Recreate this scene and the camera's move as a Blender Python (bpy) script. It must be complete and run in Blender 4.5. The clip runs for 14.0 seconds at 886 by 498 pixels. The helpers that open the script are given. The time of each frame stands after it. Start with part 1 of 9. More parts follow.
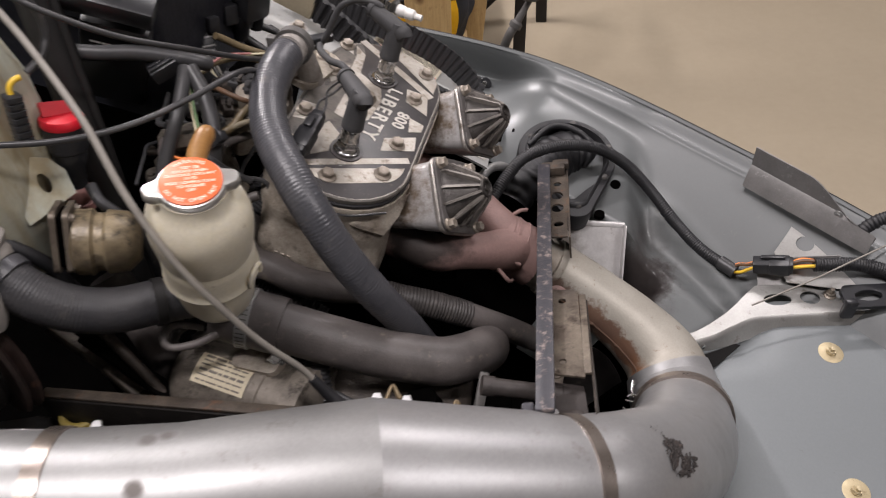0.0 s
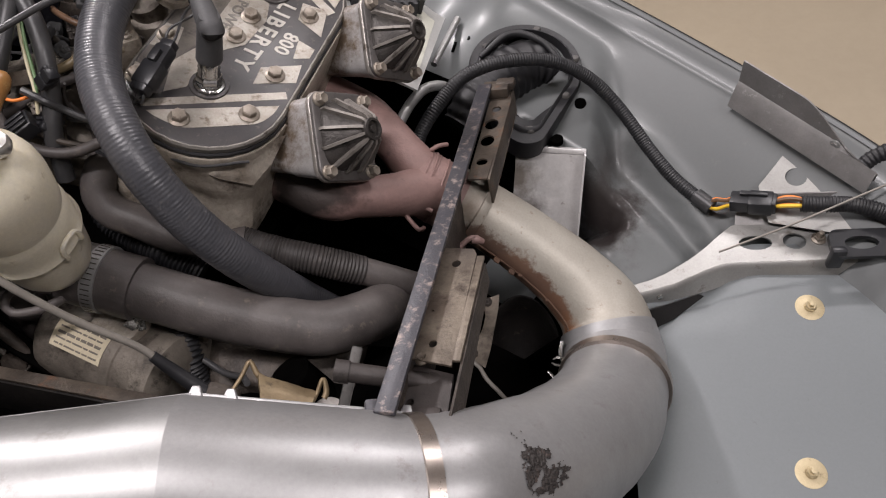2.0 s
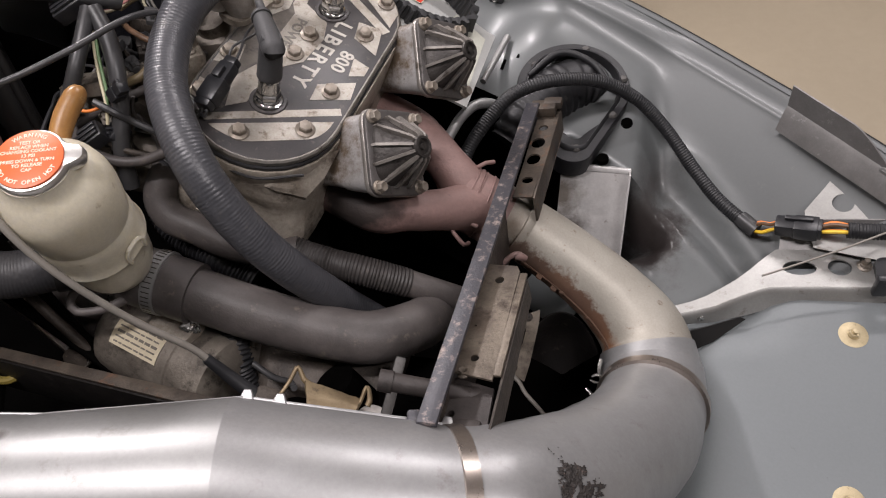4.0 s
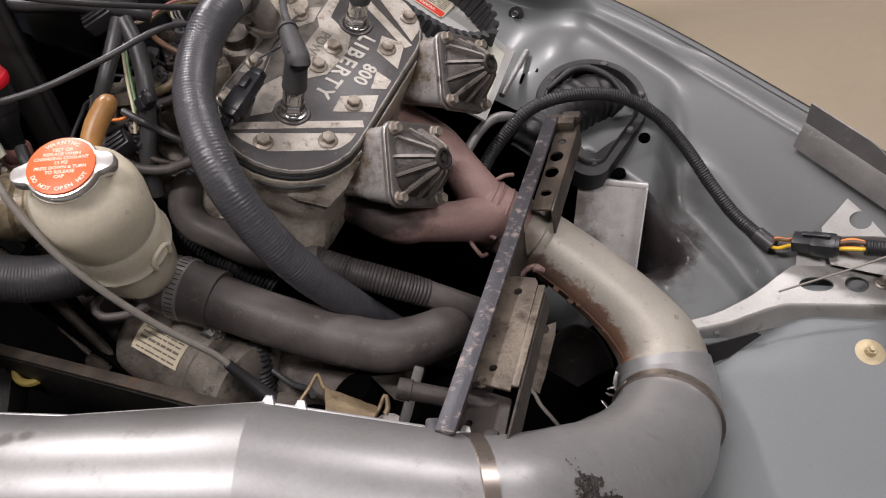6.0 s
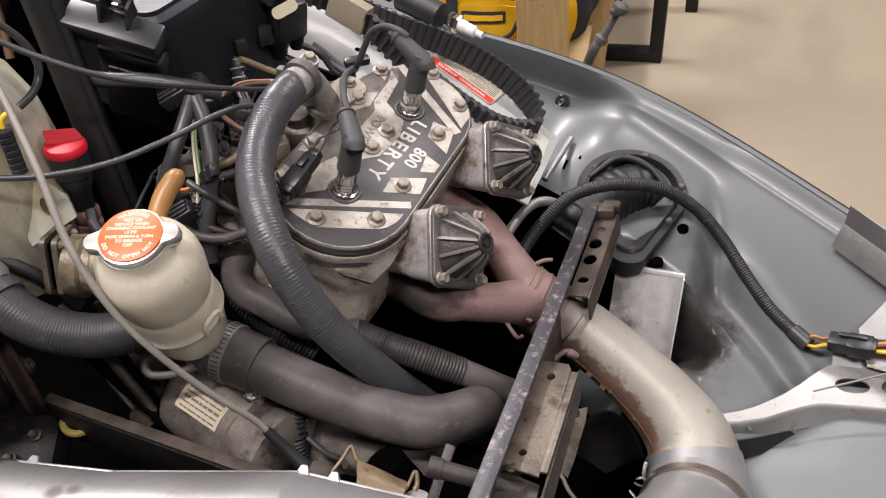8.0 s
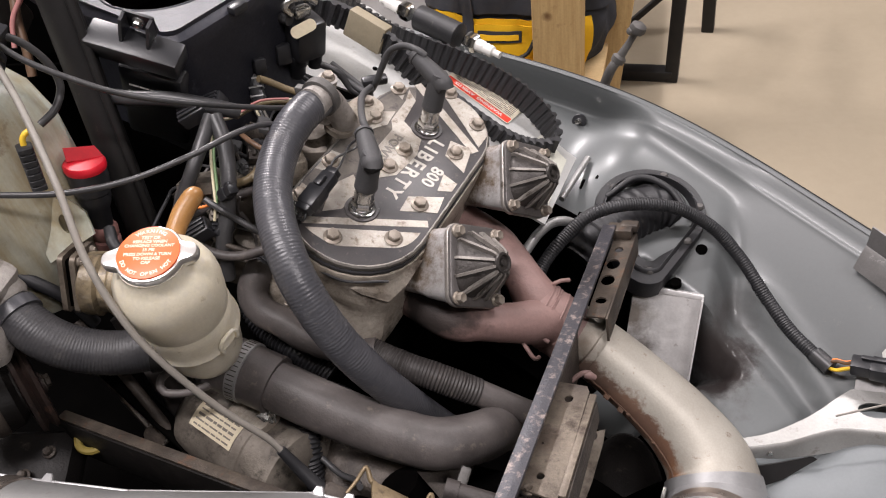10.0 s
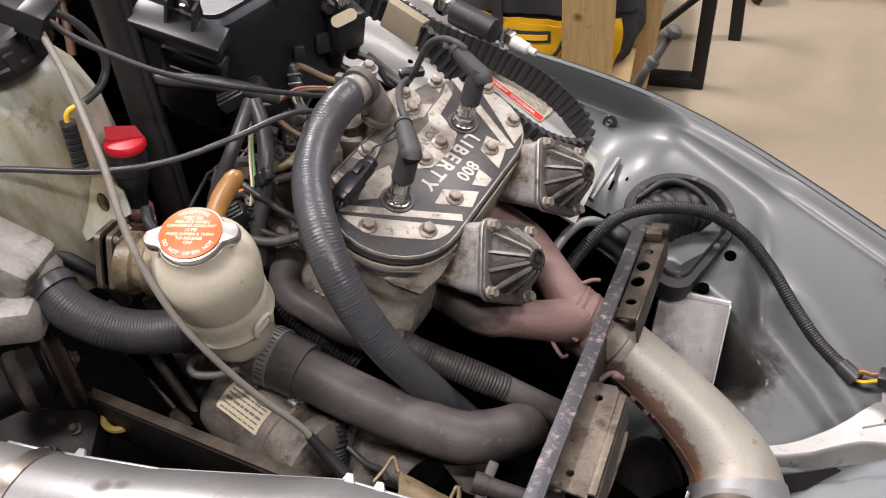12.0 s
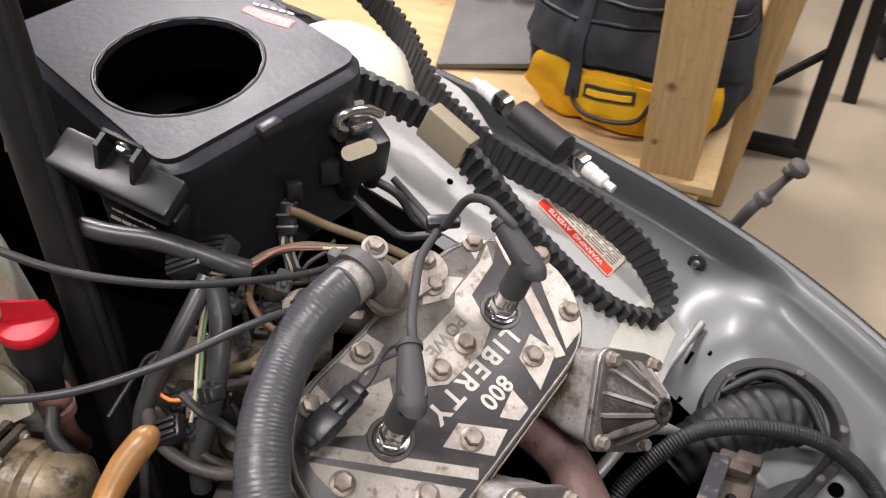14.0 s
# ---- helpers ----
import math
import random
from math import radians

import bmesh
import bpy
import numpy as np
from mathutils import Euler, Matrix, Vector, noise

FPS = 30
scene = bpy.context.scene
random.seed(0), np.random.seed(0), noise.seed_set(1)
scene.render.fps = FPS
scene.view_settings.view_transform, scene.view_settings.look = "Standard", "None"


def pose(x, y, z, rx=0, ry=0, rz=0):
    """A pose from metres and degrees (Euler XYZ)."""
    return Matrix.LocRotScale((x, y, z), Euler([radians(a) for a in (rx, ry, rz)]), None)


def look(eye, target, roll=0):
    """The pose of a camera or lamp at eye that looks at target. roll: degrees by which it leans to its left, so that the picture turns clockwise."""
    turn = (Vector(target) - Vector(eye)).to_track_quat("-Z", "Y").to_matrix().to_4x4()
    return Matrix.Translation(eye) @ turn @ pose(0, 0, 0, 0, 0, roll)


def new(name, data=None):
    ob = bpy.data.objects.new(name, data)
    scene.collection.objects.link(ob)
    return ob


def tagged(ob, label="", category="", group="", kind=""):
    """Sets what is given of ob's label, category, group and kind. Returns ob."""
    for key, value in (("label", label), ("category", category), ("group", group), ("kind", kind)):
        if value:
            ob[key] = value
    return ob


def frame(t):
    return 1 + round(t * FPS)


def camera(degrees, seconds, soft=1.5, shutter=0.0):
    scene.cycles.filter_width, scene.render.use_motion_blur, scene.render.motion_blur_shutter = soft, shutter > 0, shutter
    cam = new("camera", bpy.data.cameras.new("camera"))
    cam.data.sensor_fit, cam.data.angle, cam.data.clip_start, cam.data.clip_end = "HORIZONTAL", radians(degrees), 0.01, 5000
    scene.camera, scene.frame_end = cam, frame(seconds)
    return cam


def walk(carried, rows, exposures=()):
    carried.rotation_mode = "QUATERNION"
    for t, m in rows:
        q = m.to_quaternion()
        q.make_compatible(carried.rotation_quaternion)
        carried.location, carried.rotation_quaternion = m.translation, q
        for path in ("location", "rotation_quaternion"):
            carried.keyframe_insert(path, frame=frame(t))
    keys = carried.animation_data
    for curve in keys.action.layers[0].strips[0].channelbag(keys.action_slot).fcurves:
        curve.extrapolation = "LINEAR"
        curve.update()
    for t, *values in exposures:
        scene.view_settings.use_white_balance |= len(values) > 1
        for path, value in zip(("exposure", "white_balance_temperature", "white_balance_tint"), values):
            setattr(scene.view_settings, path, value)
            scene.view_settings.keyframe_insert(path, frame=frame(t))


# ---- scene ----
cam = camera(60.1, 14.0, soft=1.1, shutter=0.3)
PATH = [
    (0, (0.005, 0.013, 1.113), (-0.021, 1.502, -0.223), -2.2),
    (0.5, (0.113, 0.135, 1.097), (-0.011, 1.512, -0.349), -5.2),
    (1, (0.171, 0.179, 1.103), (0.03, 1.502, -0.39), -9.3),
    (1.5, (0.168, 0.149, 1.082), (-0.005, 1.451, -0.427), -8.1),
    (2, (0.177, 0.145, 1.078), (-0.047, 1.395, -0.467), -8.4),
    (2.5, (0.174, 0.142, 1.082), (-0.082, 1.386, -0.463), -8.5),
    (3, (0.174, 0.14, 1.092), (-0.116, 1.383, -0.448), -9.0),
    (5.5, (0.178, 0.138, 1.1), (-0.165, 1.413, -0.403), -9.9),
    (6, (0.17, 0.132, 1.104), (-0.189, 1.406, -0.395), -9.9),
    (6.5, (0.17, 0.13, 1.118), (-0.251, 1.396, -0.372), -11.1),
    (7, (0.175, 0.127, 1.124), (-0.265, 1.44, -0.318), -9.9),
    (7.5, (0.175, 0.125, 1.132), (-0.28, 1.481, -0.267), -9.1),
    (8, (0.171, 0.126, 1.134), (-0.29, 1.504, -0.24), -8.5),
    (10.3, (0.164, 0.129, 1.132), (-0.339, 1.532, -0.202), -8.7),
    (10.5, (0.15, 0.121, 1.136), (-0.36, 1.522, -0.197), -8.4),
    (11, (0.155, 0.117, 1.132), (-0.359, 1.517, -0.2), -7.7),
    (11.5, (0.157, 0.115, 1.132), (-0.364, 1.511, -0.202), -7.3),
    (12, (0.143, 0.119, 1.13), (-0.376, 1.515, -0.204), -7.0),
    (12.5, (0.096, 0.117, 1.168), (-0.326, 1.548, -0.163), -4.5),
    (13, (0.073, 0.143, 1.196), (-0.326, 1.657, -0.048), -3.7),
    (13.5, (0.046, 0.277, 1.175), (-0.381, 1.757, -0.1), -1.1),
    (14, (0.071, 0.417, 1.138), (-0.563, 1.71, -0.25), -3.8),
]
walk(cam, [(t, look(eye, target, roll)) for t, eye, target, roll in PATH],
     exposures=[(0.0, -0.18), (0.5, -0.13), (1.0, 0.12), (1.5, 0.12), (2.0, -0.22), (3.0, -0.24), (6.5, -0.27), (7.2, -0.12), (7.5, 0.08), (8.0, 0.16), (10.3, 0.18), (12.0, 0.17), (13.0, 0.13), (14.0, 0.08)])

# ---- light ----
world = bpy.data.worlds.new("workshop_air")
world.use_nodes = True
world.node_tree.nodes["Background"].inputs[0].default_value = (0.95, 0.97, 1.0, 1)
world.node_tree.nodes["Background"].inputs[1].default_value = 0.014
scene.world = world


def ceiling_lamp(x, y, z, sx, sy, watts, rz=0.0):
    data = bpy.data.lights.new("tube_lamp", "AREA")
    data.shape, data.size, data.size_y = "RECTANGLE", sx, sy
    data.energy, data.color = watts, (1.0, 0.93, 0.945)
    ob = new("tube_lamp", data)
    ob.matrix_world = pose(x, y, z, 0, 0, rz)
    return ob


# First two follow highlights and shadows; the last two are added fill.
LAMPS = [(-1.55, 2.45, 2.85, 1.3, 0.24, 128, 100), (-0.6, 0.05, 2.85, 1.25, 0.16, 54, 8), (1.1, 2.3, 2.85, 1.25, 0.16, 52, 8), (1.6, -0.5, 2.85, 1.25, 0.16, 42, 8)]
for row in LAMPS:
    ceiling_lamp(*row)


# ---- materials ----
def rgb(c):
    return (*c, 1.0) if len(c) == 3 else c


def surface(name, base, other=None, rough=0.5, metal=0.0, scale=12.0, mix=0.5, dirt=None, dirt_amount=0.0, dirt_scale=35.0, bump=0.0, bump_scale=220.0, coat=0.0, rough_var=0.12, streak=None, specular=0.5, trans=0.0, spots=(), grain=0.05):
    """Principled surface with two scales of variation, dirt, relief and spots that sit at given places (x, y, z,
    radius, colour, roughness).
    """
    m = bpy.data.materials.new(name)
    m.use_nodes = True
    nt = m.node_tree
    n, lk = nt.nodes, nt.links
    p = n["Principled BSDF"]
    tc = n.new("ShaderNodeTexCoord")
    src = tc.outputs["Object"]
    if streak:
        mp = n.new("ShaderNodeMapping")
        mp.inputs["Scale"].default_value = streak
        lk.new(src, mp.inputs["Vector"])
        vec = mp.outputs["Vector"]
    else:
        vec = src
    big = n.new("ShaderNodeTexNoise")
    big.inputs["Scale"].default_value, big.inputs["Detail"].default_value, big.inputs["Roughness"].default_value = scale, 6.0, 0.62
    lk.new(vec, big.inputs["Vector"])
    ramp = n.new("ShaderNodeMapRange")
    ramp.inputs["From Min"].default_value, ramp.inputs["From Max"].default_value = 0.34, 0.66
    lk.new(big.outputs["Fac"], ramp.inputs["Value"])
    cm = n.new("ShaderNodeMix")
    cm.data_type = "RGBA"
    cm.inputs["A"].default_value = rgb(base)
    cm.inputs["B"].default_value = rgb(other or tuple(c * 0.75 for c in base))
    mul = n.new("ShaderNodeMath")
    mul.operation = "MULTIPLY"
    mul.inputs[1].default_value = mix
    lk.new(ramp.outputs["Result"], mul.inputs[0])
    lk.new(mul.outputs[0], cm.inputs["Factor"])
    col = cm.outputs["Result"]
    rv = n.new("ShaderNodeMapRange")
    rv.inputs["To Min"].default_value, rv.inputs["To Max"].default_value = max(0.03, rough - rough_var), min(1.0, rough + rough_var)
    fine = n.new("ShaderNodeTexNoise")
    fine.inputs["Scale"].default_value, fine.inputs["Detail"].default_value, fine.inputs["Roughness"].default_value = dirt_scale, 8.0, 0.7
    lk.new(src, fine.inputs["Vector"])
    lk.new(fine.outputs["Fac"], rv.inputs["Value"])
    rough_out = rv.outputs["Result"]
    if dirt:
        th = n.new("ShaderNodeMapRange")
        th.inputs["From Min"].default_value, th.inputs["From Max"].default_value = 0.66 - 0.3 * dirt_amount, 0.76 - 0.22 * dirt_amount
        lk.new(fine.outputs["Fac"], th.inputs["Value"])
        dm = n.new("ShaderNodeMix")
        dm.data_type = "RGBA"
        dm.inputs["B"].default_value = rgb(dirt)
        lk.new(th.outputs["Result"], dm.inputs["Factor"])
        lk.new(col, dm.inputs["A"])
        col = dm.outputs["Result"]
    metal_out = None
    for sx, sy, sz, radius, colour, srough, *soft in spots:
        d = n.new("ShaderNodeVectorMath")
        d.operation = "DISTANCE"
        d.inputs[1].default_value = (sx, sy, sz)
        lk.new(src, d.inputs[0])
        add = n.new("ShaderNodeMath")
        add.operation = "MULTIPLY_ADD"
        add.inputs[1].default_value, add.inputs[2].default_value = 1.6 * radius, -0.8 * radius
        lk.new(fine.outputs["Fac"], add.inputs[0])
        sm = n.new("ShaderNodeMath")
        sm.operation = "ADD"
        lk.new(d.outputs["Value"], sm.inputs[0])
        lk.new(add.outputs[0], sm.inputs[1])
        mr = n.new("ShaderNodeMapRange")
        mr.inputs["From Min"].default_value, mr.inputs["From Max"].default_value = radius * (soft[0] if soft else 0.75), radius * 1.05
        mr.inputs["To Min"].default_value, mr.inputs["To Max"].default_value = 1.0, 0.0
        lk.new(sm.outputs[0], mr.inputs["Value"])
        mx = n.new("ShaderNodeMix")
        mx.data_type = "RGBA"
        mx.inputs["B"].default_value = rgb(colour)
        lk.new(mr.outputs["Result"], mx.inputs["Factor"])
        lk.new(col, mx.inputs["A"])
        col = mx.outputs["Result"]
        rx = n.new("ShaderNodeMix")
        rx.data_type = "FLOAT"
        rx.inputs["B"].default_value = srough
        lk.new(mr.outputs["Result"], rx.inputs["Factor"])
        lk.new(rough_out, rx.inputs["A"])
        rough_out = rx.outputs["Result"]
        mm = n.new("ShaderNodeMix")
        mm.data_type = "FLOAT"
        mm.inputs["A"].default_value, mm.inputs["B"].default_value = metal, 0.1
        if metal_out:
            lk.new(metal_out, mm.inputs["A"])
        lk.new(mr.outputs["Result"], mm.inputs["Factor"])
        metal_out = mm.outputs["Result"]
    if grain:
        gn = n.new("ShaderNodeTexNoise")
        gn.inputs["Scale"].default_value, gn.inputs["Detail"].default_value, gn.inputs["Roughness"].default_value = dirt_scale * 7.0, 4.0, 0.75
        lk.new(src, gn.inputs["Vector"])
        gr = n.new("ShaderNodeMapRange")
        gr.inputs["From Min"].default_value, gr.inputs["From Max"].default_value = 0.3, 0.7
        gr.inputs["To Min"].default_value, gr.inputs["To Max"].default_value = 1.0 - 1.5 * grain, 1.0 + 1.5 * grain
        lk.new(gn.outputs["Fac"], gr.inputs["Value"])
        gm = n.new("ShaderNodeVectorMath")
        gm.operation = "SCALE"
        lk.new(col, gm.inputs[0])
        lk.new(gr.outputs["Result"], gm.inputs["Scale"])
        col = gm.outputs["Vector"]
    lk.new(col, p.inputs["Base Color"])
    lk.new(rough_out, p.inputs["Roughness"])
    p.inputs["Metallic"].default_value = metal
    if metal_out:
        lk.new(metal_out, p.inputs["Metallic"])
    p.inputs["Specular IOR Level"].default_value = specular
    p.inputs["Coat Weight"].default_value = coat
    p.inputs["Coat Roughness"].default_value = 0.15
    if trans:
        p.inputs["Subsurface Weight"].default_value = trans
        p.inputs["Subsurface Radius"].default_value = (0.02, 0.018, 0.012)
        p.inputs["Subsurface Scale"].default_value = 0.5
    if bump:
        bt = n.new("ShaderNodeTexNoise")
        bt.inputs["Scale"].default_value, bt.inputs["Detail"].default_value = bump_scale, 5.0
        lk.new(src, bt.inputs["Vector"])
        bp = n.new("ShaderNodeBump")
        bp.inputs["Strength"].default_value, bp.inputs["Distance"].default_value = bump, 0.002
        lk.new(bt.outputs["Fac"], bp.inputs["Height"])
        lk.new(bp.outputs["Normal"], p.inputs["Normal"])
    return m


# Spots: brown-black burn beside the heat shield and softer darkening round it.
M_PAN = surface("grey_pan_paint", (0.122, 0.130, 0.131), (0.104, 0.112, 0.113), 0.40, 0.05, 4, 0.5, (0.17, 0.17, 0.165), 0.03, 34, 0.015, 300, 0.12, grain=0.02, rough_var=0.03, spots=((0.268, 0.785, 0.345, 0.066, (0.045, 0.036, 0.033), 0.6, 0.15), (0.274, 0.785, 0.342, 0.048, (0.016, 0.011, 0.010), 0.75, 0.5), (0.240, 0.800, 0.36, 0.055, (0.028, 0.022, 0.020), 0.65, 0.2), (0.222, 0.80, 0.30, 0.07, (0.025, 0.02, 0.02), 0.6, 0.3), (0.278, 0.845, 0.382, 0.042, (0.06, 0.057, 0.056), 0.5, 0.02)))
M_PANEL = surface("blue_grey_panel", (0.178, 0.194, 0.200), (0.160, 0.175, 0.181), 0.48, 0.05, 4, 0.5, (0.12, 0.124, 0.124), 0.06, 45, 0.03, 260, grain=0.025, rough_var=0.05)
M_CAST = surface("dirty_cast_aluminium", (0.45, 0.405, 0.345), (0.26, 0.222, 0.178), 0.45, 0.25, 34, 1.0, (0.085, 0.066, 0.05), 0.38, 30, 0.30, 420, grain=0.14)
M_CASTDARK = surface("oily_cast_metal", (0.080, 0.066, 0.055), (0.028, 0.023, 0.020), 0.5, 0.2, 25, 0.95, (0.17, 0.14, 0.105), 0.15, 70, 0.35, 380, specular=0.3, grain=0.16)
M_LAND = surface("bare_machined_aluminium", (0.44, 0.415, 0.375), (0.28, 0.248, 0.205), 0.42, 0.42, 30, 0.9, (0.16, 0.128, 0.095), 0.42, 80, 0.12, 500, grain=0.08)
M_HEADBLACK = surface("worn_black_head_paint", (0.038, 0.036, 0.039), (0.062, 0.056, 0.054), 0.38, 0.0, 26, 0.85, (0.12, 0.105, 0.092), 0.24, 110, 0.05, 500, rough_var=0.08)
# Brown spots cover the half of each housing next to the block.
M_HOUSING = surface("half_browned_housing", (0.54, 0.53, 0.53), (0.40, 0.385, 0.375), 0.36, 0.5, 30, 0.7, (0.20, 0.17, 0.14), 0.22, 80, 0.15, 420, spots=((-0.062, -0.066, -0.034, 0.052, (0.12, 0.086, 0.055), 0.6, 0.5), (0.080, -0.066, -0.034, 0.052, (0.12, 0.086, 0.055), 0.6, 0.5), (-0.064, -0.056, -0.045, 0.038, (0.05, 0.037, 0.026), 0.6, 0.4), (0.078, -0.056, -0.045, 0.038, (0.05, 0.037, 0.026), 0.6, 0.4)))
M_VALVE = surface("brushed_valve_housing", (0.44, 0.415, 0.39), (0.28, 0.255, 0.23), 0.38, 0.7, 30, 0.7, (0.12, 0.10, 0.08), 0.28, 80, 0.2, 420)
M_VALVECAP = surface("grimy_ribbed_cover", (0.080, 0.073, 0.068), (0.035, 0.031, 0.029), 0.46, 0.5, 50, 0.85, (0.022, 0.019, 0.017), 0.36, 120, 0.3, 420, grain=0.16)
M_BOLT = surface("zinc_bolt", (0.35, 0.31, 0.265), (0.23, 0.195, 0.155), 0.45, 0.5, 60, 0.8, (0.13, 0.09, 0.06), 0.30, 150, 0.1, 500)
M_STEEL = surface("bright_steel", (0.62, 0.62, 0.60), (0.45, 0.44, 0.42), 0.24, 0.95, 40, 0.5, (0.25, 0.23, 0.2), 0.1, 90, 0.05, 400)
M_CHROME = surface("chrome_plug_shell", (0.66, 0.66, 0.65), (0.46, 0.46, 0.45), 0.17, 1.0, 60, 0.6, (0.25, 0.24, 0.22), 0.2, 120)
M_RUBBER = surface("black_rubber", (0.014, 0.014, 0.016), (0.024, 0.024, 0.026), 0.5, 0.0, 18, 0.7, (0.07, 0.066, 0.06), 0.18, 70, 0.12, 300)
M_HOSE = surface("black_coolant_hose", (0.052, 0.053, 0.060), (0.076, 0.076, 0.083), 0.36, 0.0, 25, 0.7, (0.095, 0.09, 0.085), 0.18, 60, 0.12, 300)
M_HOSEGREY = surface("dusty_grey_hose", (0.112, 0.099, 0.094), (0.055, 0.048, 0.046), 0.5, 0.0, 18, 0.95, (0.17, 0.145, 0.122), 0.26, 55, 0.14, 420)
M_CORRUGATED = surface("dusty_corrugated_plastic", (0.052, 0.046, 0.044), (0.028, 0.025, 0.024), 0.5, 0.0, 20, 0.9, (0.10, 0.088, 0.078), 0.28, 60, 0.1, 400)
M_SIDEHOSE = surface("grimy_ribbed_hose", (0.026, 0.026, 0.029), (0.044, 0.042, 0.043), 0.5, 0.0, 22, 0.8, (0.08, 0.074, 0.067), 0.22, 50, 0.2, 300)
M_BOOT = surface("spark_boot_rubber", (0.058, 0.058, 0.060), (0.075, 0.074, 0.075), 0.6, 0.0, 30, 0.6, (0.11, 0.104, 0.098), 0.15, 60, 0.1, 400, specular=0.3)
M_PLASTIC = surface("black_plastic", (0.017, 0.0175, 0.020), (0.028, 0.0285, 0.032), 0.36, 0.0, 16, 0.6, (0.06, 0.06, 0.06), 0.16, 90, 0.05, 350)
M_AIRBOX = surface("dusty_black_airbox", (0.021, 0.022, 0.029), (0.036, 0.037, 0.047), 0.42, 0.0, 9, 0.9, (0.07, 0.07, 0.08), 0.18, 55, 0.18, 170, specular=0.30, grain=0.16)
# Very dark grey metal for parts low and deep in the bay.
M_DEEP = surface("very_dark_metal", (0.014, 0.012, 0.011), (0.006, 0.0052, 0.005), 0.55, 0.1, 22, 0.9, (0.05, 0.042, 0.034), 0.16, 60, 0.3, 300, specular=0.25)
# Near-black that stands in for deep shade in gaps, hollows and under parts.
M_VOID = surface("deep_shade_black", (0.0014, 0.0013, 0.0013), (0.003, 0.0028, 0.0026), 0.9, 0.0, 12, 0.7, specular=0.0)
# Spots darken the start of each runner.
M_RUSTRED = surface("heat_browned_manifold", (0.285, 0.178, 0.160), (0.195, 0.128, 0.116), 0.58, 0.15, 14, 0.9, (0.085, 0.055, 0.048), 0.26, 26, 0.25, 240, grain=0.05, spots=((-0.034, 0.626, 0.566, 0.052, (0.022, 0.016, 0.014), 0.7, 0.45), (-0.004, 0.630, 0.568, 0.024, (0.040, 0.028, 0.024), 0.7, 0.1), (0.010, 0.760, 0.548, 0.028, (0.04, 0.028, 0.024), 0.7, 0.2)))
M_PIPE = surface("heat_stained_steel_pipe", (0.42, 0.395, 0.345), (0.32, 0.29, 0.245), 0.48, 0.3, 12, 0.8, (0.17, 0.11, 0.075), 0.16, 70, 0.12, 300, rough_var=0.08,
    spots=((0.120, 0.650, 0.472, 0.022, (0.12, 0.08, 0.06), 0.7), (0.140, 0.640, 0.455, 0.024, (0.13, 0.08, 0.058), 0.7), (0.160, 0.628, 0.443, 0.026, (0.17, 0.10, 0.068), 0.7), (0.180, 0.612, 0.428, 0.024, (0.14, 0.080, 0.055), 0.7), (0.198, 0.598, 0.413, 0.023, (0.16, 0.086, 0.054), 0.7), (0.213, 0.582, 0.398, 0.021, (0.23, 0.11, 0.055), 0.7, 0.3), (0.218, 0.565, 0.385, 0.016, (0.30, 0.145, 0.07), 0.65, 0.3), (0.112, 0.668, 0.500, 0.020, (0.24, 0.19, 0.145), 0.6, 0.2)))
M_CHAMBER = surface("dull_silver_chamber", (0.36, 0.36, 0.362), (0.295, 0.292, 0.292), 0.40, 0.55, 9, 0.9, (0.27, 0.255, 0.25), 0.22, 40, 0.03, 120, rough_var=0.09, grain=0.04)
M_CLAMP = surface("bronzed_steel_band", (0.42, 0.37, 0.33), (0.33, 0.28, 0.25), 0.3, 0.9, 20, 0.6, (0.24, 0.18, 0.15), 0.15, 60)
M_BAR = surface("chipped_black_bar", (0.042, 0.042, 0.050), (0.060, 0.058, 0.066), 0.45, 0.2, 30, 0.7, (0.27, 0.22, 0.20), 0.43, 110, 0.2, 400, grain=0.12)
M_CHANNEL = surface("grimy_steel_channel", (0.20, 0.168, 0.132), (0.10, 0.082, 0.064), 0.5, 0.4, 22, 1.0, (0.05, 0.036, 0.028), 0.48, 38, 0.2, 400, grain=0.10, spots=((0.122, 0.575, 0.545, 0.032, (0.030, 0.021, 0.017), 0.6, 0.1), (0.10, 0.50, 0.56, 0.02, (0.05, 0.035, 0.025), 0.6, 0.1), (0.098, 0.462, 0.567, 0.012, (0.045, 0.032, 0.022), 0.6, 0.1)))
M_SHEET = surface("bare_aluminium_sheet", (0.40, 0.395, 0.38), (0.30, 0.295, 0.28), 0.44, 0.5, 12, 0.8, (0.20, 0.18, 0.16), 0.24, 60, 0.08, 250)
M_LOWERBRACKET = surface("dusty_dark_steel", (0.062, 0.052, 0.049), (0.032, 0.027, 0.025), 0.55, 0.2, 30, 0.9, (0.018, 0.015, 0.013), 0.30, 60, 0.15, 400)
M_SMUDGED = surface("smudged_aluminium", (0.30, 0.29, 0.285), (0.20, 0.195, 0.19), 0.5, 0.4, 22, 0.8, (0.42, 0.41, 0.40), 0.2, 60, 0.06, 250)
M_CONE = surface("polished_cone_steel", (0.335, 0.335, 0.331), (0.27, 0.268, 0.265), 0.42, 0.6, 9, 0.8, (0.23, 0.22, 0.21), 0.22, 40, 0.02, 160, rough_var=0.08, grain=0.04, spots=((-0.2110, 0.3225, 0.6645, 0.008, (0.14, 0.13, 0.125), 0.6, 0.4), (-0.1985, 0.3275, 0.6625, 0.007, (0.14, 0.13, 0.125), 0.6, 0.4), (-0.2103, 0.2842, 0.6634, 0.008, (0.14, 0.125, 0.115), 0.6, 0.4)))
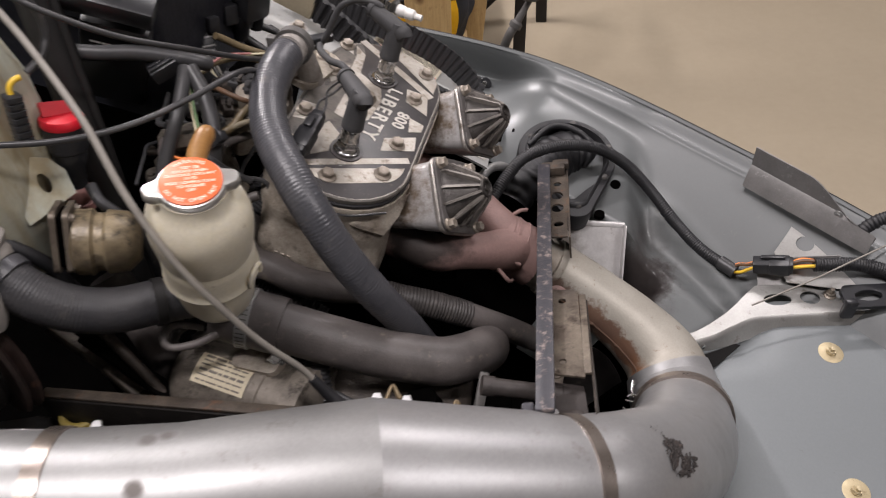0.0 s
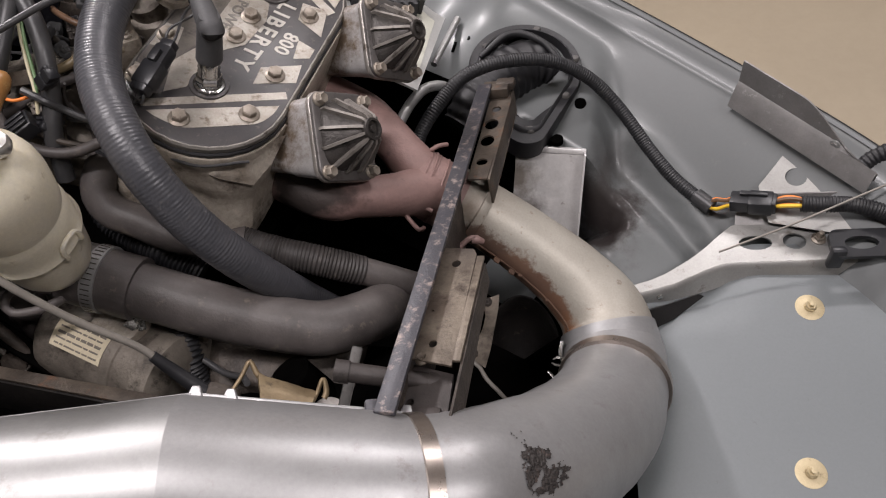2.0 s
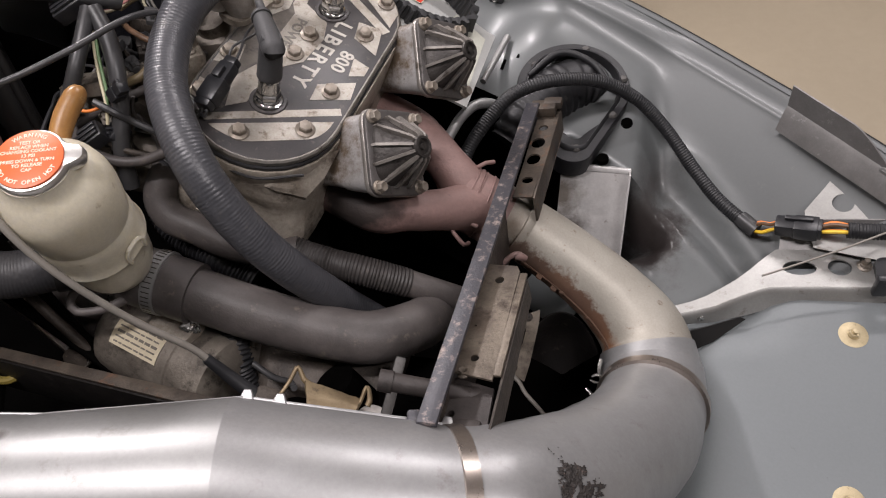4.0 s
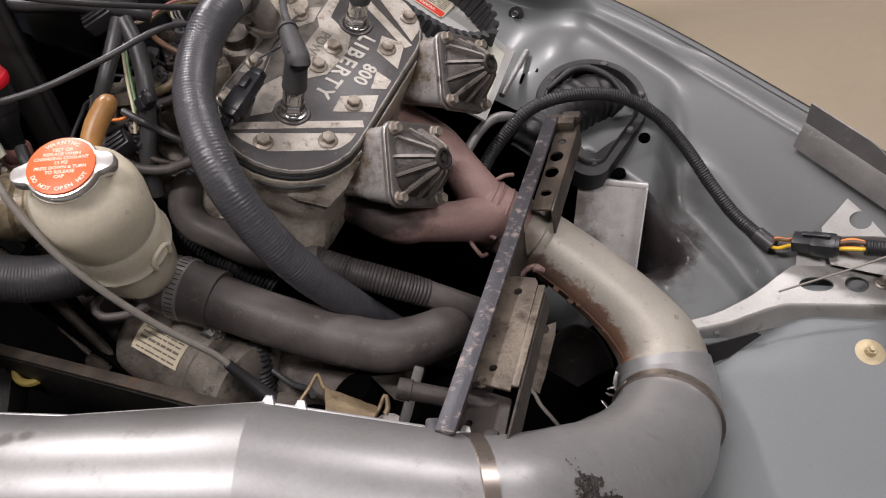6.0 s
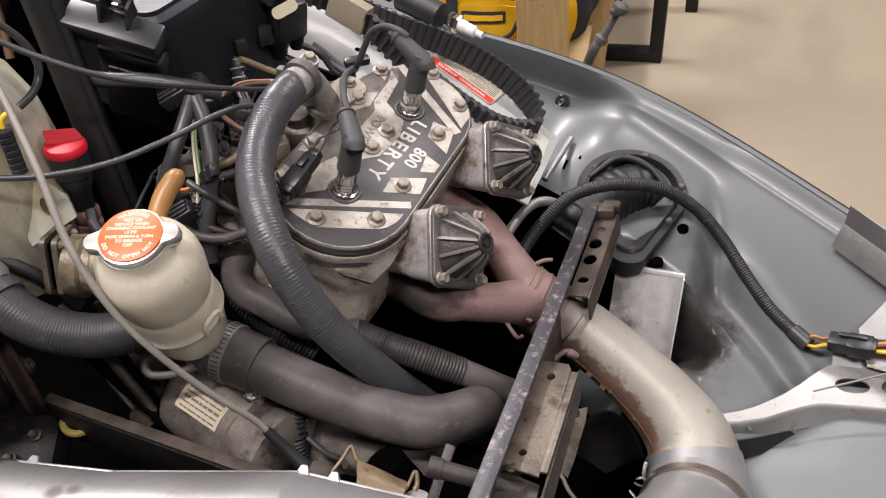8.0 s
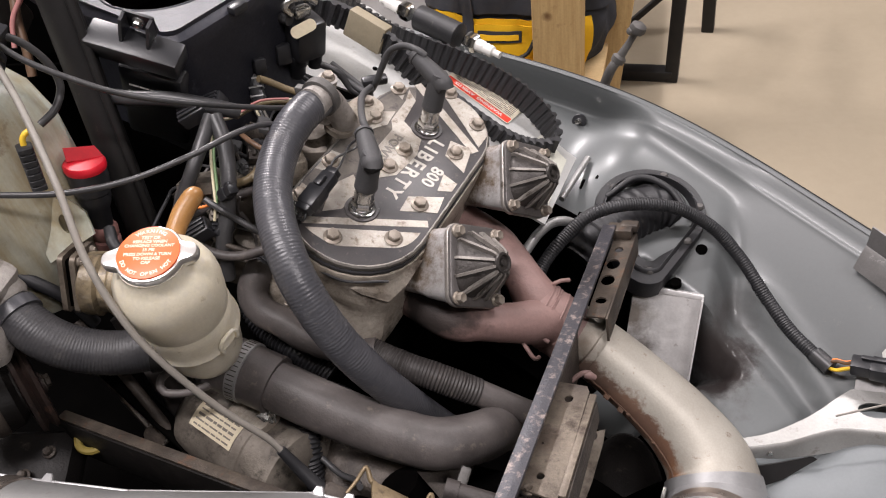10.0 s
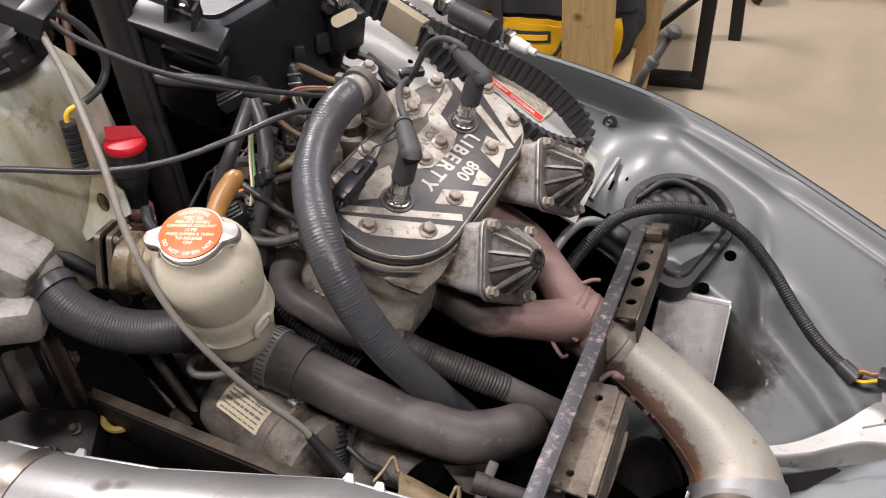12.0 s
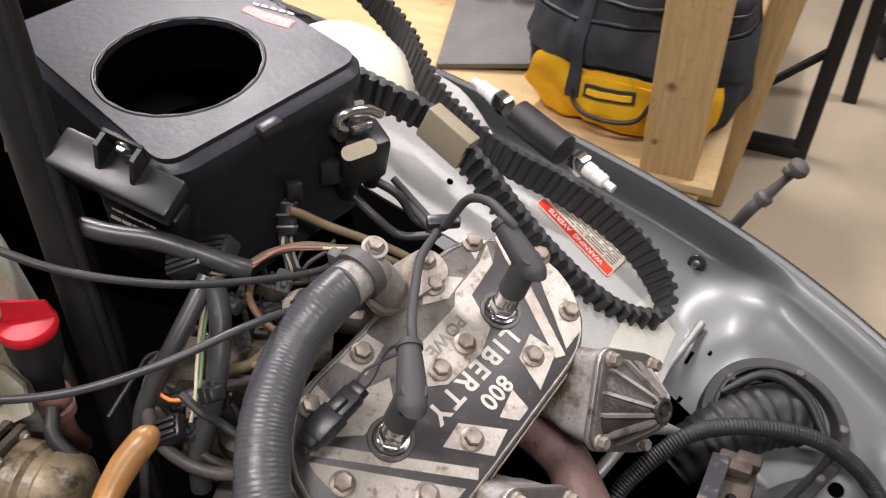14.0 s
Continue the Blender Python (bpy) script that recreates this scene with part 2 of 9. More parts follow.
M_HEADSIDE = surface("dull_head_alloy", (0.25, 0.235, 0.215), (0.15, 0.138, 0.122), 0.4, 0.5, 32, 0.85, (0.07, 0.06, 0.05), 0.35, 90, 0.12, 500)
M_WORNFIELD = surface("worn_through_head_paint", (0.15, 0.132, 0.113), (0.075, 0.068, 0.062), 0.5, 0.2, 38, 1.0, (0.042, 0.038, 0.036), 0.42, 60, 0.12, 500)
M_COVERPLATE = surface("grey_cover_plate", (0.17, 0.16, 0.155), (0.11, 0.10, 0.096), 0.42, 0.5, 40, 0.8, (0.06, 0.052, 0.045), 0.3, 80, 0.15, 420)
M_CRUST = surface("burnt_crust", (0.040, 0.034, 0.031), (0.016, 0.013, 0.012), 0.75, 0.0, 160, 1.0, (0.12, 0.075, 0.06), 0.3, 240, 0.6, 700)
M_DULLALU = surface("dull_aluminium_bracket", (0.36, 0.36, 0.355), (0.27, 0.268, 0.262), 0.45, 0.6, 15, 0.7, (0.16, 0.15, 0.14), 0.18, 60, 0.1, 300)
M_FOIL = surface("wrinkled_foil_shield", (0.66, 0.65, 0.645), (0.52, 0.50, 0.49), 0.35, 0.30, 12, 0.7, (0.20, 0.17, 0.15), 0.12, 40, 0.35, 60, spots=((0.170, 0.800, 0.340, 0.038, (0.07, 0.055, 0.045), 0.6, 0.2), (0.163, 0.82, 0.385, 0.03, (0.16, 0.14, 0.12), 0.6, 0.2)))
M_BRASS = surface("yellow_zinc_washer", (0.56, 0.47, 0.30), (0.44, 0.36, 0.22), 0.5, 0.35, 60, 0.7, (0.26, 0.20, 0.12), 0.2, 120)
M_BOTTLE = surface("yellowed_white_plastic", (0.66, 0.615, 0.50), (0.56, 0.50, 0.37), 0.36, 0.0, 16, 0.6, (0.36, 0.30, 0.20), 0.12, 50, 0.06, 200, trans=0.25)
M_TANK = surface("milky_oil_tank", (0.60, 0.655, 0.59), (0.35, 0.29, 0.18), 0.34, 0.0, 30, 0.95, (0.22, 0.165, 0.10), 0.20, 24, 0.05, 200, streak=(1, 1, 0.12), trans=0.25)
M_TANHOSE = surface("amber_grey_line", (0.19, 0.145, 0.08), (0.11, 0.085, 0.05), 0.4, 0.0, 40, 0.7)
M_CAPMETAL = surface("pressed_steel_cap", (0.74, 0.73, 0.71), (0.62, 0.6, 0.57), 0.3, 0.9, 25, 0.5)
M_ORANGE = surface("orange_warning_print", (0.80, 0.14, 0.035), (0.72, 0.12, 0.03), 0.4, 0.0, 30, 0.4)
M_CREAM = surface("cream_print", (0.80, 0.74, 0.60), (0.72, 0.66, 0.52), 0.45, 0.0, 30, 0.4)
M_RED = surface("red_plastic", (0.70, 0.012, 0.03), (0.55, 0.01, 0.022), 0.4, 0.0, 20, 0.5)
M_TANTUBE = surface("amber_rubber_tube", (0.36, 0.19, 0.065), (0.24, 0.115, 0.035), 0.32, 0.0, 60, 0.8, (0.45, 0.30, 0.13), 0.2, 60, trans=0.15)
M_PINK = surface("faded_pink_rubber", (0.30, 0.15, 0.13), (0.22, 0.10, 0.09), 0.55, 0.0, 40, 0.7)
M_CABLEGREY = surface("grey_cable_sheath", (0.27, 0.25, 0.22), (0.19, 0.175, 0.155), 0.5, 0.0, 40, 0.6)
M_CABLEBLACK = surface("black_cable_sheath", (0.036, 0.036, 0.038), (0.060, 0.059, 0.060), 0.38, 0.0, 40, 0.7, (0.10, 0.096, 0.09), 0.18, 90)
M_WIRE_ORANGE = surface("orange_wire", (0.85, 0.26, 0.05), (0.75, 0.2, 0.04), 0.4)
M_WIRE_YELLOW = surface("yellow_wire", (0.85, 0.56, 0.05), (0.75, 0.48, 0.04), 0.4)
M_WIRE_BROWN = surface("brown_wire", (0.15, 0.085, 0.05), (0.09, 0.055, 0.035), 0.45)
M_WIRE_WHITE = surface("pale_wire", (0.66, 0.60, 0.42), (0.55, 0.48, 0.32), 0.45)
M_WIRE_GREEN = surface("green_wire", (0.16, 0.26, 0.12), (0.12, 0.2, 0.1), 0.45)
M_WIRE_PINK = surface("pink_wire", (0.40, 0.17, 0.16), (0.30, 0.12, 0.115), 0.45)
M_LABEL = surface("aged_paper_label", (0.62, 0.55, 0.40), (0.54, 0.47, 0.33), 0.55, 0.0, 40, 0.5)
M_INK = surface("label_ink", (0.15, 0.13, 0.11), (0.2, 0.175, 0.15), 0.6)
M_GUARD = surface("clear_coated_guard", (0.50, 0.505, 0.49), (0.42, 0.42, 0.405), 0.42, 0.15, 10, 0.6, (0.33, 0.31, 0.28), 0.15, 45)
M_PALELABEL = surface("faded_label_paper", (0.62, 0.62, 0.54), (0.54, 0.54, 0.46), 0.45, 0.0, 26, 0.7, (0.42, 0.42, 0.36), 0.22, 60, 0.04, 300)
M_BELT = surface("drive_belt_rubber", (0.020, 0.020, 0.022), (0.03, 0.03, 0.032), 0.55, 0.0, 30, 0.6, (0.06, 0.06, 0.06), 0.15, 90, 0.15, 400)
M_SLEEVE = surface("kraft_paper_sleeve", (0.29, 0.25, 0.175), (0.22, 0.185, 0.125), 0.6, 0.0, 25, 0.5)
M_SHEAVE = surface("pale_cast_sheave", (0.78, 0.75, 0.62), (0.68, 0.64, 0.5), 0.5, 0.0, 14, 0.6, (0.5, 0.46, 0.36), 0.15, 40)
M_CERAMIC = surface("white_ceramic", (0.78, 0.77, 0.74), (0.68, 0.67, 0.64), 0.25)
M_WOOD = surface("pale_pine", (0.60, 0.425, 0.205), (0.47, 0.305, 0.135), 0.6, 0.0, 9, 0.9, (0.40, 0.25, 0.115), 0.2, 28, 0.15, 200, streak=(14, 14, 0.9), specular=0.3, spots=((-0.053, 1.588, 0.4165, 0.013, (0.20, 0.11, 0.05), 0.6, 0.3), (-0.020, 1.586, 0.62, 0.011, (0.22, 0.12, 0.055), 0.6, 0.3), (-0.065, 1.589, 0.30, 0.008, (0.24, 0.14, 0.06), 0.6, 0.3)))
M_PLY = surface("plywood_board", (0.58, 0.42, 0.22), (0.48, 0.33, 0.16), 0.6, 0.0, 5, 0.8, (0.38, 0.26, 0.13), 0.15, 20, 0.1, 150, streak=(1.2, 9, 4), specular=0.3)
M_FABRIC = surface("black_nylon_cloth", (0.034, 0.036, 0.043), (0.052, 0.054, 0.063), 0.85, 0.0, 10, 0.8, (0.075, 0.075, 0.08), 0.14, 90, 0.5, 900, specular=0.25)
M_YELLOW = surface("yellow_nylon_cloth", (0.86, 0.50, 0.02), (0.76, 0.42, 0.015), 0.75, 0.0, 12, 0.6, (0.6, 0.3, 0.02), 0.1, 60, 0.4, 800, specular=0.25)
M_CONCRETE = surface("smooth_concrete", (0.345, 0.292, 0.215), (0.312, 0.262, 0.19), 0.55, 0.0, 1.3, 0.8, (0.285, 0.24, 0.175), 0.10, 5, 0.02, 60, specular=0.35, grain=0.02)
M_WALL = surface("painted_wall", (0.26, 0.255, 0.25), (0.23, 0.225, 0.22), 0.8, 0.0, 2, 0.5)
M_CEIL = surface("grey_ceiling", (0.28, 0.28, 0.28), (0.25, 0.25, 0.25), 0.9, 0.0, 2, 0.5)
M_LOCKER = surface("grey_locker_paint", (0.205, 0.188, 0.168), (0.17, 0.156, 0.138), 0.4, 0.1, 4, 0.5, (0.16, 0.145, 0.13), 0.08, 30)
M_BLACKSTEEL = surface("black_painted_steel", (0.014, 0.0135, 0.0135), (0.024, 0.0225, 0.022), 0.5, 0.0, 20, 0.6, (0.06, 0.05, 0.04), 0.06, 60, specular=0.25)
M_GREYRUBBER = surface("grey_moulded_rubber", (0.12, 0.115, 0.11), (0.09, 0.086, 0.082), 0.6, 0.0, 12, 0.6)
M_CASTPALE = surface("dusty_pale_casting", (0.42, 0.395, 0.37), (0.28, 0.258, 0.235), 0.55, 0.15, 20, 0.95, (0.12, 0.10, 0.082), 0.38, 34, 0.35, 260, grain=0.09)
M_CARDBOARD = surface("brown_cardboard", (0.30, 0.20, 0.115), (0.25, 0.165, 0.09), 0.8, 0.0, 6, 0.7, (0.17, 0.11, 0.06), 0.2, 20, 0.1, 200, specular=0.2)
M_RIB = surface("paler_cast_rib", (0.27, 0.25, 0.23), (0.15, 0.135, 0.12), 0.5, 0.3, 40, 0.8, (0.06, 0.05, 0.042), 0.35, 80, 0.3, 400)
M_CHANNELDARK = surface("rusty_dark_channel", (0.105, 0.085, 0.066), (0.038, 0.030, 0.025), 0.55, 0.35, 26, 0.95, (0.13, 0.065, 0.036), 0.30, 60, 0.3, 400, grain=0.12)
M_RUST = surface("orange_rust", (0.13, 0.072, 0.045), (0.065, 0.038, 0.026), 0.8, 0.0, 40, 0.9, (0.24, 0.125, 0.065), 0.25, 120, 0.4, 400)
M_FORGED = surface("dull_forged_steel", (0.12, 0.115, 0.11), (0.085, 0.08, 0.076), 0.6, 0.3, 30, 0.8, (0.05, 0.045, 0.04), 0.25, 70, 0.2, 300)
M_STARTER = surface("grimy_starter_casting", (0.24, 0.212, 0.178), (0.085, 0.072, 0.06), 0.5, 0.3, 24, 1.0, (0.03, 0.025, 0.02), 0.42, 42, 0.3, 380)
M_SILVERPRINT = surface("silver_print", (0.50, 0.48, 0.44), (0.40, 0.375, 0.33), 0.45, 0.4, 60, 0.6, (0.2, 0.17, 0.13), 0.25, 120)
M_TANZINC = surface("tan_zinc_plate", (0.27, 0.205, 0.12), (0.15, 0.11, 0.065), 0.48, 0.4, 30, 0.9, (0.07, 0.052, 0.035), 0.34, 60, 0.15, 400)
M_WARNRED = surface("red_warning_print", (0.72, 0.045, 0.02), (0.64, 0.04, 0.02), 0.4)
M_WHITEPRINT = surface("white_print", (0.78, 0.76, 0.72), (0.7, 0.68, 0.64), 0.5)


# ---- mesh helpers ----
def part(name, bm, material, parent=None, label="", smooth=40):
    bmesh.ops.recalc_face_normals(bm, faces=bm.faces)
    me = bpy.data.meshes.new(name)
    bm.to_mesh(me)
    bm.free()
    me.materials.append(material)
    if smooth:
        for poly in me.polygons:
            poly.use_smooth = True
        me.set_sharp_from_angle(angle=radians(smooth))
    ob = new(name, me)
    if parent:
        ob.parent = parent
    if label:
        ob["label"] = label
    return ob


def thing(name, label, category, m=None, group="", kind=""):
    """An Empty that holds a thing's parts."""
    ob = new(name)
    ob.empty_display_size = 0.02
    if m is not None:
        ob.matrix_world = m
    return tagged(ob, label, category, group, kind)


def thicken(bm, t):
    """Gives an open sheet the thickness t, half to each side, and closes its edges."""
    bmesh.ops.recalc_face_normals(bm, faces=bm.faces)
    bm.normal_update()
    faces, verts = bm.faces[:], bm.verts[:]
    edges = [(e.verts[0], e.verts[1]) for e in bm.edges if len(e.link_faces) == 1]
    twin = {}
    for v in verts:
        n = v.normal.copy()
        twin[v] = bm.verts.new(v.co - n * (t / 2))
        v.co += n * (t / 2)
    for f in faces:
        bm.faces.new([twin[v] for v in reversed(f.verts)])
    for a, b in edges:
        bm.faces.new((a, b, twin[b], twin[a]))


def axes(origin, xdir, ydir):
    """A pose with its x along xdir and its y as near as can be to ydir."""
    x = Vector(xdir).normalized()
    z = x.cross(Vector(ydir)).normalized()
    y = z.cross(x)
    m = Matrix((x, y, z)).transposed().to_4x4()
    m.translation = Vector(origin)
    return m


def along(p0, p1):
    """A pose at p0 whose z points to p1."""
    d = Vector(p1) - Vector(p0)
    m = d.to_track_quat("Z", "Y").to_matrix().to_4x4()
    m.translation = Vector(p0)
    return m


def spline(pts, step=0.004):
    """Catmull-Rom through the points, at about even steps."""
    p = [Vector(a) for a in pts]
    p = [p[0] * 2 - p[1]] + p + [p[-1] * 2 - p[-2]]
    out, par = [], []
    for i in range(1, len(p) - 2):
        a, b, c, d = p[i - 1], p[i], p[i + 1], p[i + 2]
        k = max(2, int((c - b).length / step))
        for j in range(k):
            t = j / k
            out.append(0.5 * ((2 * b) + (c - a) * t + (2 * a - 5 * b + 4 * c - d) * t * t + (3 * b - a - 3 * c + d) * t ** 3))
            par.append(i - 1 + t)
    out.append(p[-2].copy())
    par.append(len(p) - 3)
    return out, par


def tube(bm, pts, radius, seg=14, step=0.004, ribs=0.0, pitch=0.005, cap=True, flat=1.0):
    """A round tube along a spline; radius is one number or one per point; ribs: depth of rings at that pitch."""
    path, par = spline(pts, step) if len(pts) > 2 or ribs else ([Vector(a) for a in pts], list(range(len(pts))))
    rad = radius if isinstance(radius, (list, tuple)) else [radius] * len(pts)
    up, rings, dist = None, [], 0.0
    for i, c in enumerate(path):
        t = (path[min(i + 1, len(path) - 1)] - path[max(i - 1, 0)]).normalized()
        if up is None:
            up = t.orthogonal().normalized()
        up = (up - t * up.dot(t)).normalized()
        side = t.cross(up)
        k = min(int(par[i]), len(rad) - 2) if len(rad) > 1 else 0
        f = par[i] - k
        r = rad[k] * (1 - f) + rad[k + 1] * f
        if i:
            dist += (c - path[i - 1]).length
        if ribs:
            r += ribs * (0.78 + 0.22 * math.sin(dist * 61 + 9 * math.sin(dist * 23))) * (0.5 + 0.5 * math.cos(2 * math.pi * dist / pitch + 0.9 * math.sin(dist * 140) + 0.7 * math.sin(dist * 310)))
        rings.append([bm.verts.new(c + (up * math.cos(a) * flat + side * math.sin(a)) * r) for a in (2 * math.pi * j / seg for j in range(seg))])
    for a, b in zip(rings, rings[1:]):
        for j in range(seg):
            bm.faces.new((a[j], a[(j + 1) % seg], b[(j + 1) % seg], b[j]))
    if cap:
        bm.faces.new(rings[0][::-1])
        bm.faces.new(rings[-1])
    return bm


def cyl(bm, p0, p1, r0, r1=None, seg=16):
    return tube(bm, [p0, p1], [r0, r0 if r1 is None else r1], seg)


def lathe(bm, profile, m=Matrix(), seg=32, closed=True):
    """Turns (radius, height) pairs round the z of m."""
    rings = []
    for r, h in profile:
        if r < 1e-6:
            rings.append([bm.verts.new(m @ Vector((0, 0, h)))])
        else:
            rings.append([bm.verts.new(m @ Vector((r * math.cos(2 * math.pi * j / seg), r * math.sin(2 * math.pi * j / seg), h))) for j in range(seg)])
    for a, b in zip(rings, rings[1:]):
        for j in range(seg):
            k = (j + 1) % seg
            if len(a) == 1 and len(b) > 1:
                bm.faces.new((a[0], b[k], b[j]))
            elif len(b) == 1 and len(a) > 1:
                bm.faces.new((a[j], a[k], b[0]))
            elif len(a) > 1:
                bm.faces.new((a[j], a[k], b[k], b[j]))
    if closed:
        for ring in (rings[0], rings[-1]):
            if len(ring) > 2:
                bm.faces.new(ring)
    return bm


def block(bm, size, m=Matrix(), bevel=0.0, seg=2, taper=1.0):
    """A box of that size about m's origin, its edges rounded; taper scales its top."""
    made = bmesh.ops.create_cube(bm, size=1.0)["verts"]
    for v in made:
        f = taper if v.co.z > 0 else 1.0
        v.co = Vector((v.co.x * size[0] * f, v.co.y * size[1] * f, v.co.z * size[2]))
    if bevel:
        edges = {e for v in made for e in v.link_edges}
        made = list({v for f in bmesh.ops.bevel(bm, geom=list(edges), offset=bevel, segments=seg, profile=0.5, affect="EDGES")["faces"] for v in f.verts} | {v for v in made if v.is_valid})
    bmesh.ops.transform(bm, matrix=m, verts=made)
    return bm


def beam(bm, p0, p1, w, h, up=(0, 0, 1), bevel=0.002):
    """A bar of section w x h from p0 to p1; h runs along up."""
    d = Vector(p1) - Vector(p0)
    m = axes((Vector(p0) + Vector(p1)) / 2, d, Vector(up).cross(d))
    return block(bm, (d.length, w, h), m, bevel)


def sheet(bm, outline, thick, m=Matrix(), holes=(), bevel=0.0):
    """A flat plate from a 2D outline, with round or oval holes (x, y, rx, ry) cut through it, from z 0 down to -thick."""
    edges = []
    for loop in [outline] + [[(hx + rx * math.cos(2 * math.pi * j / 18), hy + ry * math.sin(2 * math.pi * j / 18)) for j in range(18)] for hx, hy, rx, ry in holes]:
        vs = [bm.verts.new((x, y, 0)) for x, y in loop]
        edges += [bm.edges.new((vs[j], vs[(j + 1) % len(vs)])) for j in range(len(vs))]
    faces = [g for g in bmesh.ops.triangle_fill(bm, edges=edges, use_beauty=True, use_dissolve=False)["geom"] if isinstance(g, bmesh.types.BMFace)]
    ext = bmesh.ops.extrude_face_region(bm, geom=faces)["geom"]
    low = [g for g in ext if isinstance(g, bmesh.types.BMVert)]
    bmesh.ops.translate(bm, vec=(0, 0, -thick), verts=low)
    every = {v for e in edges for v in e.verts} | set(low)
    bmesh.ops.transform(bm, matrix=m, verts=list(every))
    return bm


def rounded(w, h, r, n=5):
    """Outline of a rectangle with round corners."""
    out = []
    for cx, cy, a0 in ((w / 2 - r, h / 2 - r, 0), (-w / 2 + r, h / 2 - r, 90), (-w / 2 + r, -h / 2 + r, 180), (w / 2 - r, -h / 2 + r, 270)):
        out += [(cx + r * math.cos(radians(a0 + 90 * j / n)), cy + r * math.sin(radians(a0 + 90 * j / n))) for j in range(n + 1)]
    return out


def hexbolt(bm, m, r=0.0065, h=0.006, flange=0.009):
    lathe(bm, [(flange, 0), (flange, 0.0012), (r * 1.02, 0.0026)], m, 18)
    lathe(bm, [(r, 0.0020), (r, h - 0.0008), (r * 0.86, h), (r * 0.5, h - 0.0006), (0, h - 0.0008)], m, 6)
    return bm


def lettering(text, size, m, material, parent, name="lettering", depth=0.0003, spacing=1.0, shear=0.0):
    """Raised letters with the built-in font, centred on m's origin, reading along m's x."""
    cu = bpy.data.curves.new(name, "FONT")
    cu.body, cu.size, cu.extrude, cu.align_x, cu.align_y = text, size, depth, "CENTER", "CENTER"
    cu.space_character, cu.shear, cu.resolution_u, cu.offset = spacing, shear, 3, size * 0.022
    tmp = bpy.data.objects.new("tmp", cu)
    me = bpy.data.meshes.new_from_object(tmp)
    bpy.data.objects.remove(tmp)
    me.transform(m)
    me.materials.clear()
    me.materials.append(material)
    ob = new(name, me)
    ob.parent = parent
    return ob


def bars(bm, m, rows, width, pitch, thick, rnd):
    """Lines of unreadable print."""
    for i in range(rows):
        x = -width / 2
        while x < width / 2 - 0.002:
            w = min(rnd.uniform(0.3, 1.0) * width * 0.28, width / 2 - x)
            block(bm, (w, thick, 0.0003), m @ pose(x + w / 2, (rows / 2 - 0.5 - i) * pitch, 0))
            x += w + width * 0.03
    return bm


def stack(bm, layers, m=Matrix()):
    """A closed skin through outlines of equal count at rising heights."""
    rings = [[bm.verts.new(m @ Vector((x, y, h))) for x, y in out] for out, h in layers]
    n = len(rings[0])
    for a, b in zip(rings, rings[1:]):
        for j in range(n):
            bm.faces.new((a[j], a[(j + 1) % n], b[(j + 1) % n], b[j]))
    bm.faces.new(rings[0][::-1])
    bm.faces.new(rings[-1])
    return bm


# ---- the workshop ----
def room():
    bm = bmesh.new()
    block(bm, (8.0, 8.0, 0.2), pose(0.4, 0.6, -0.1))
    tagged(part("floor", bm, M_CONCRETE, smooth=0), "smooth tan concrete workshop floor", "floor", kind="structure")
    bm = bmesh.new()
    block(bm, (8.2, 8.2, 0.1), pose(0.4, 0.6, 3.05))
    tagged(part("ceiling", bm, M_CEIL, smooth=0), "plain white workshop ceiling", "ceiling", kind="structure")
    for name, size, at in (("wall_north", (8.2, 0.1, 3.0), (0.4, 4.65, 1.5)), ("wall_south", (8.2, 0.1, 3.0), (0.4, -3.45, 1.5)), ("wall_east", (0.1, 8.0, 3.0), (4.45, 0.6, 1.5)), ("wall_west", (0.1, 8.0, 3.0), (-3.65, 0.6, 1.5))):
        bm = bmesh.new()
        block(bm, size, pose(*at))
        tagged(part(name, bm, M_WALL, smooth=0), "plain pale painted workshop wall", "wall", kind="structure")


room()


# ---- the snowmobile's pan, panel and brackets ----
RIM = [(-0.95, 1.40, 0.600), (-0.62, 1.345, 0.585), (-0.2, 1.235, 0.556), (0.148, 1.092, 0.532), (0.434, 0.904, 0.471), (0.60, 0.745, 0.440), (0.70, 0.60, 0.42)]


def ease(x, a, b):
    t = min(1.0, max(0.0, (x - a) / (b - a)))
    return t * t * (3 - 2 * t)


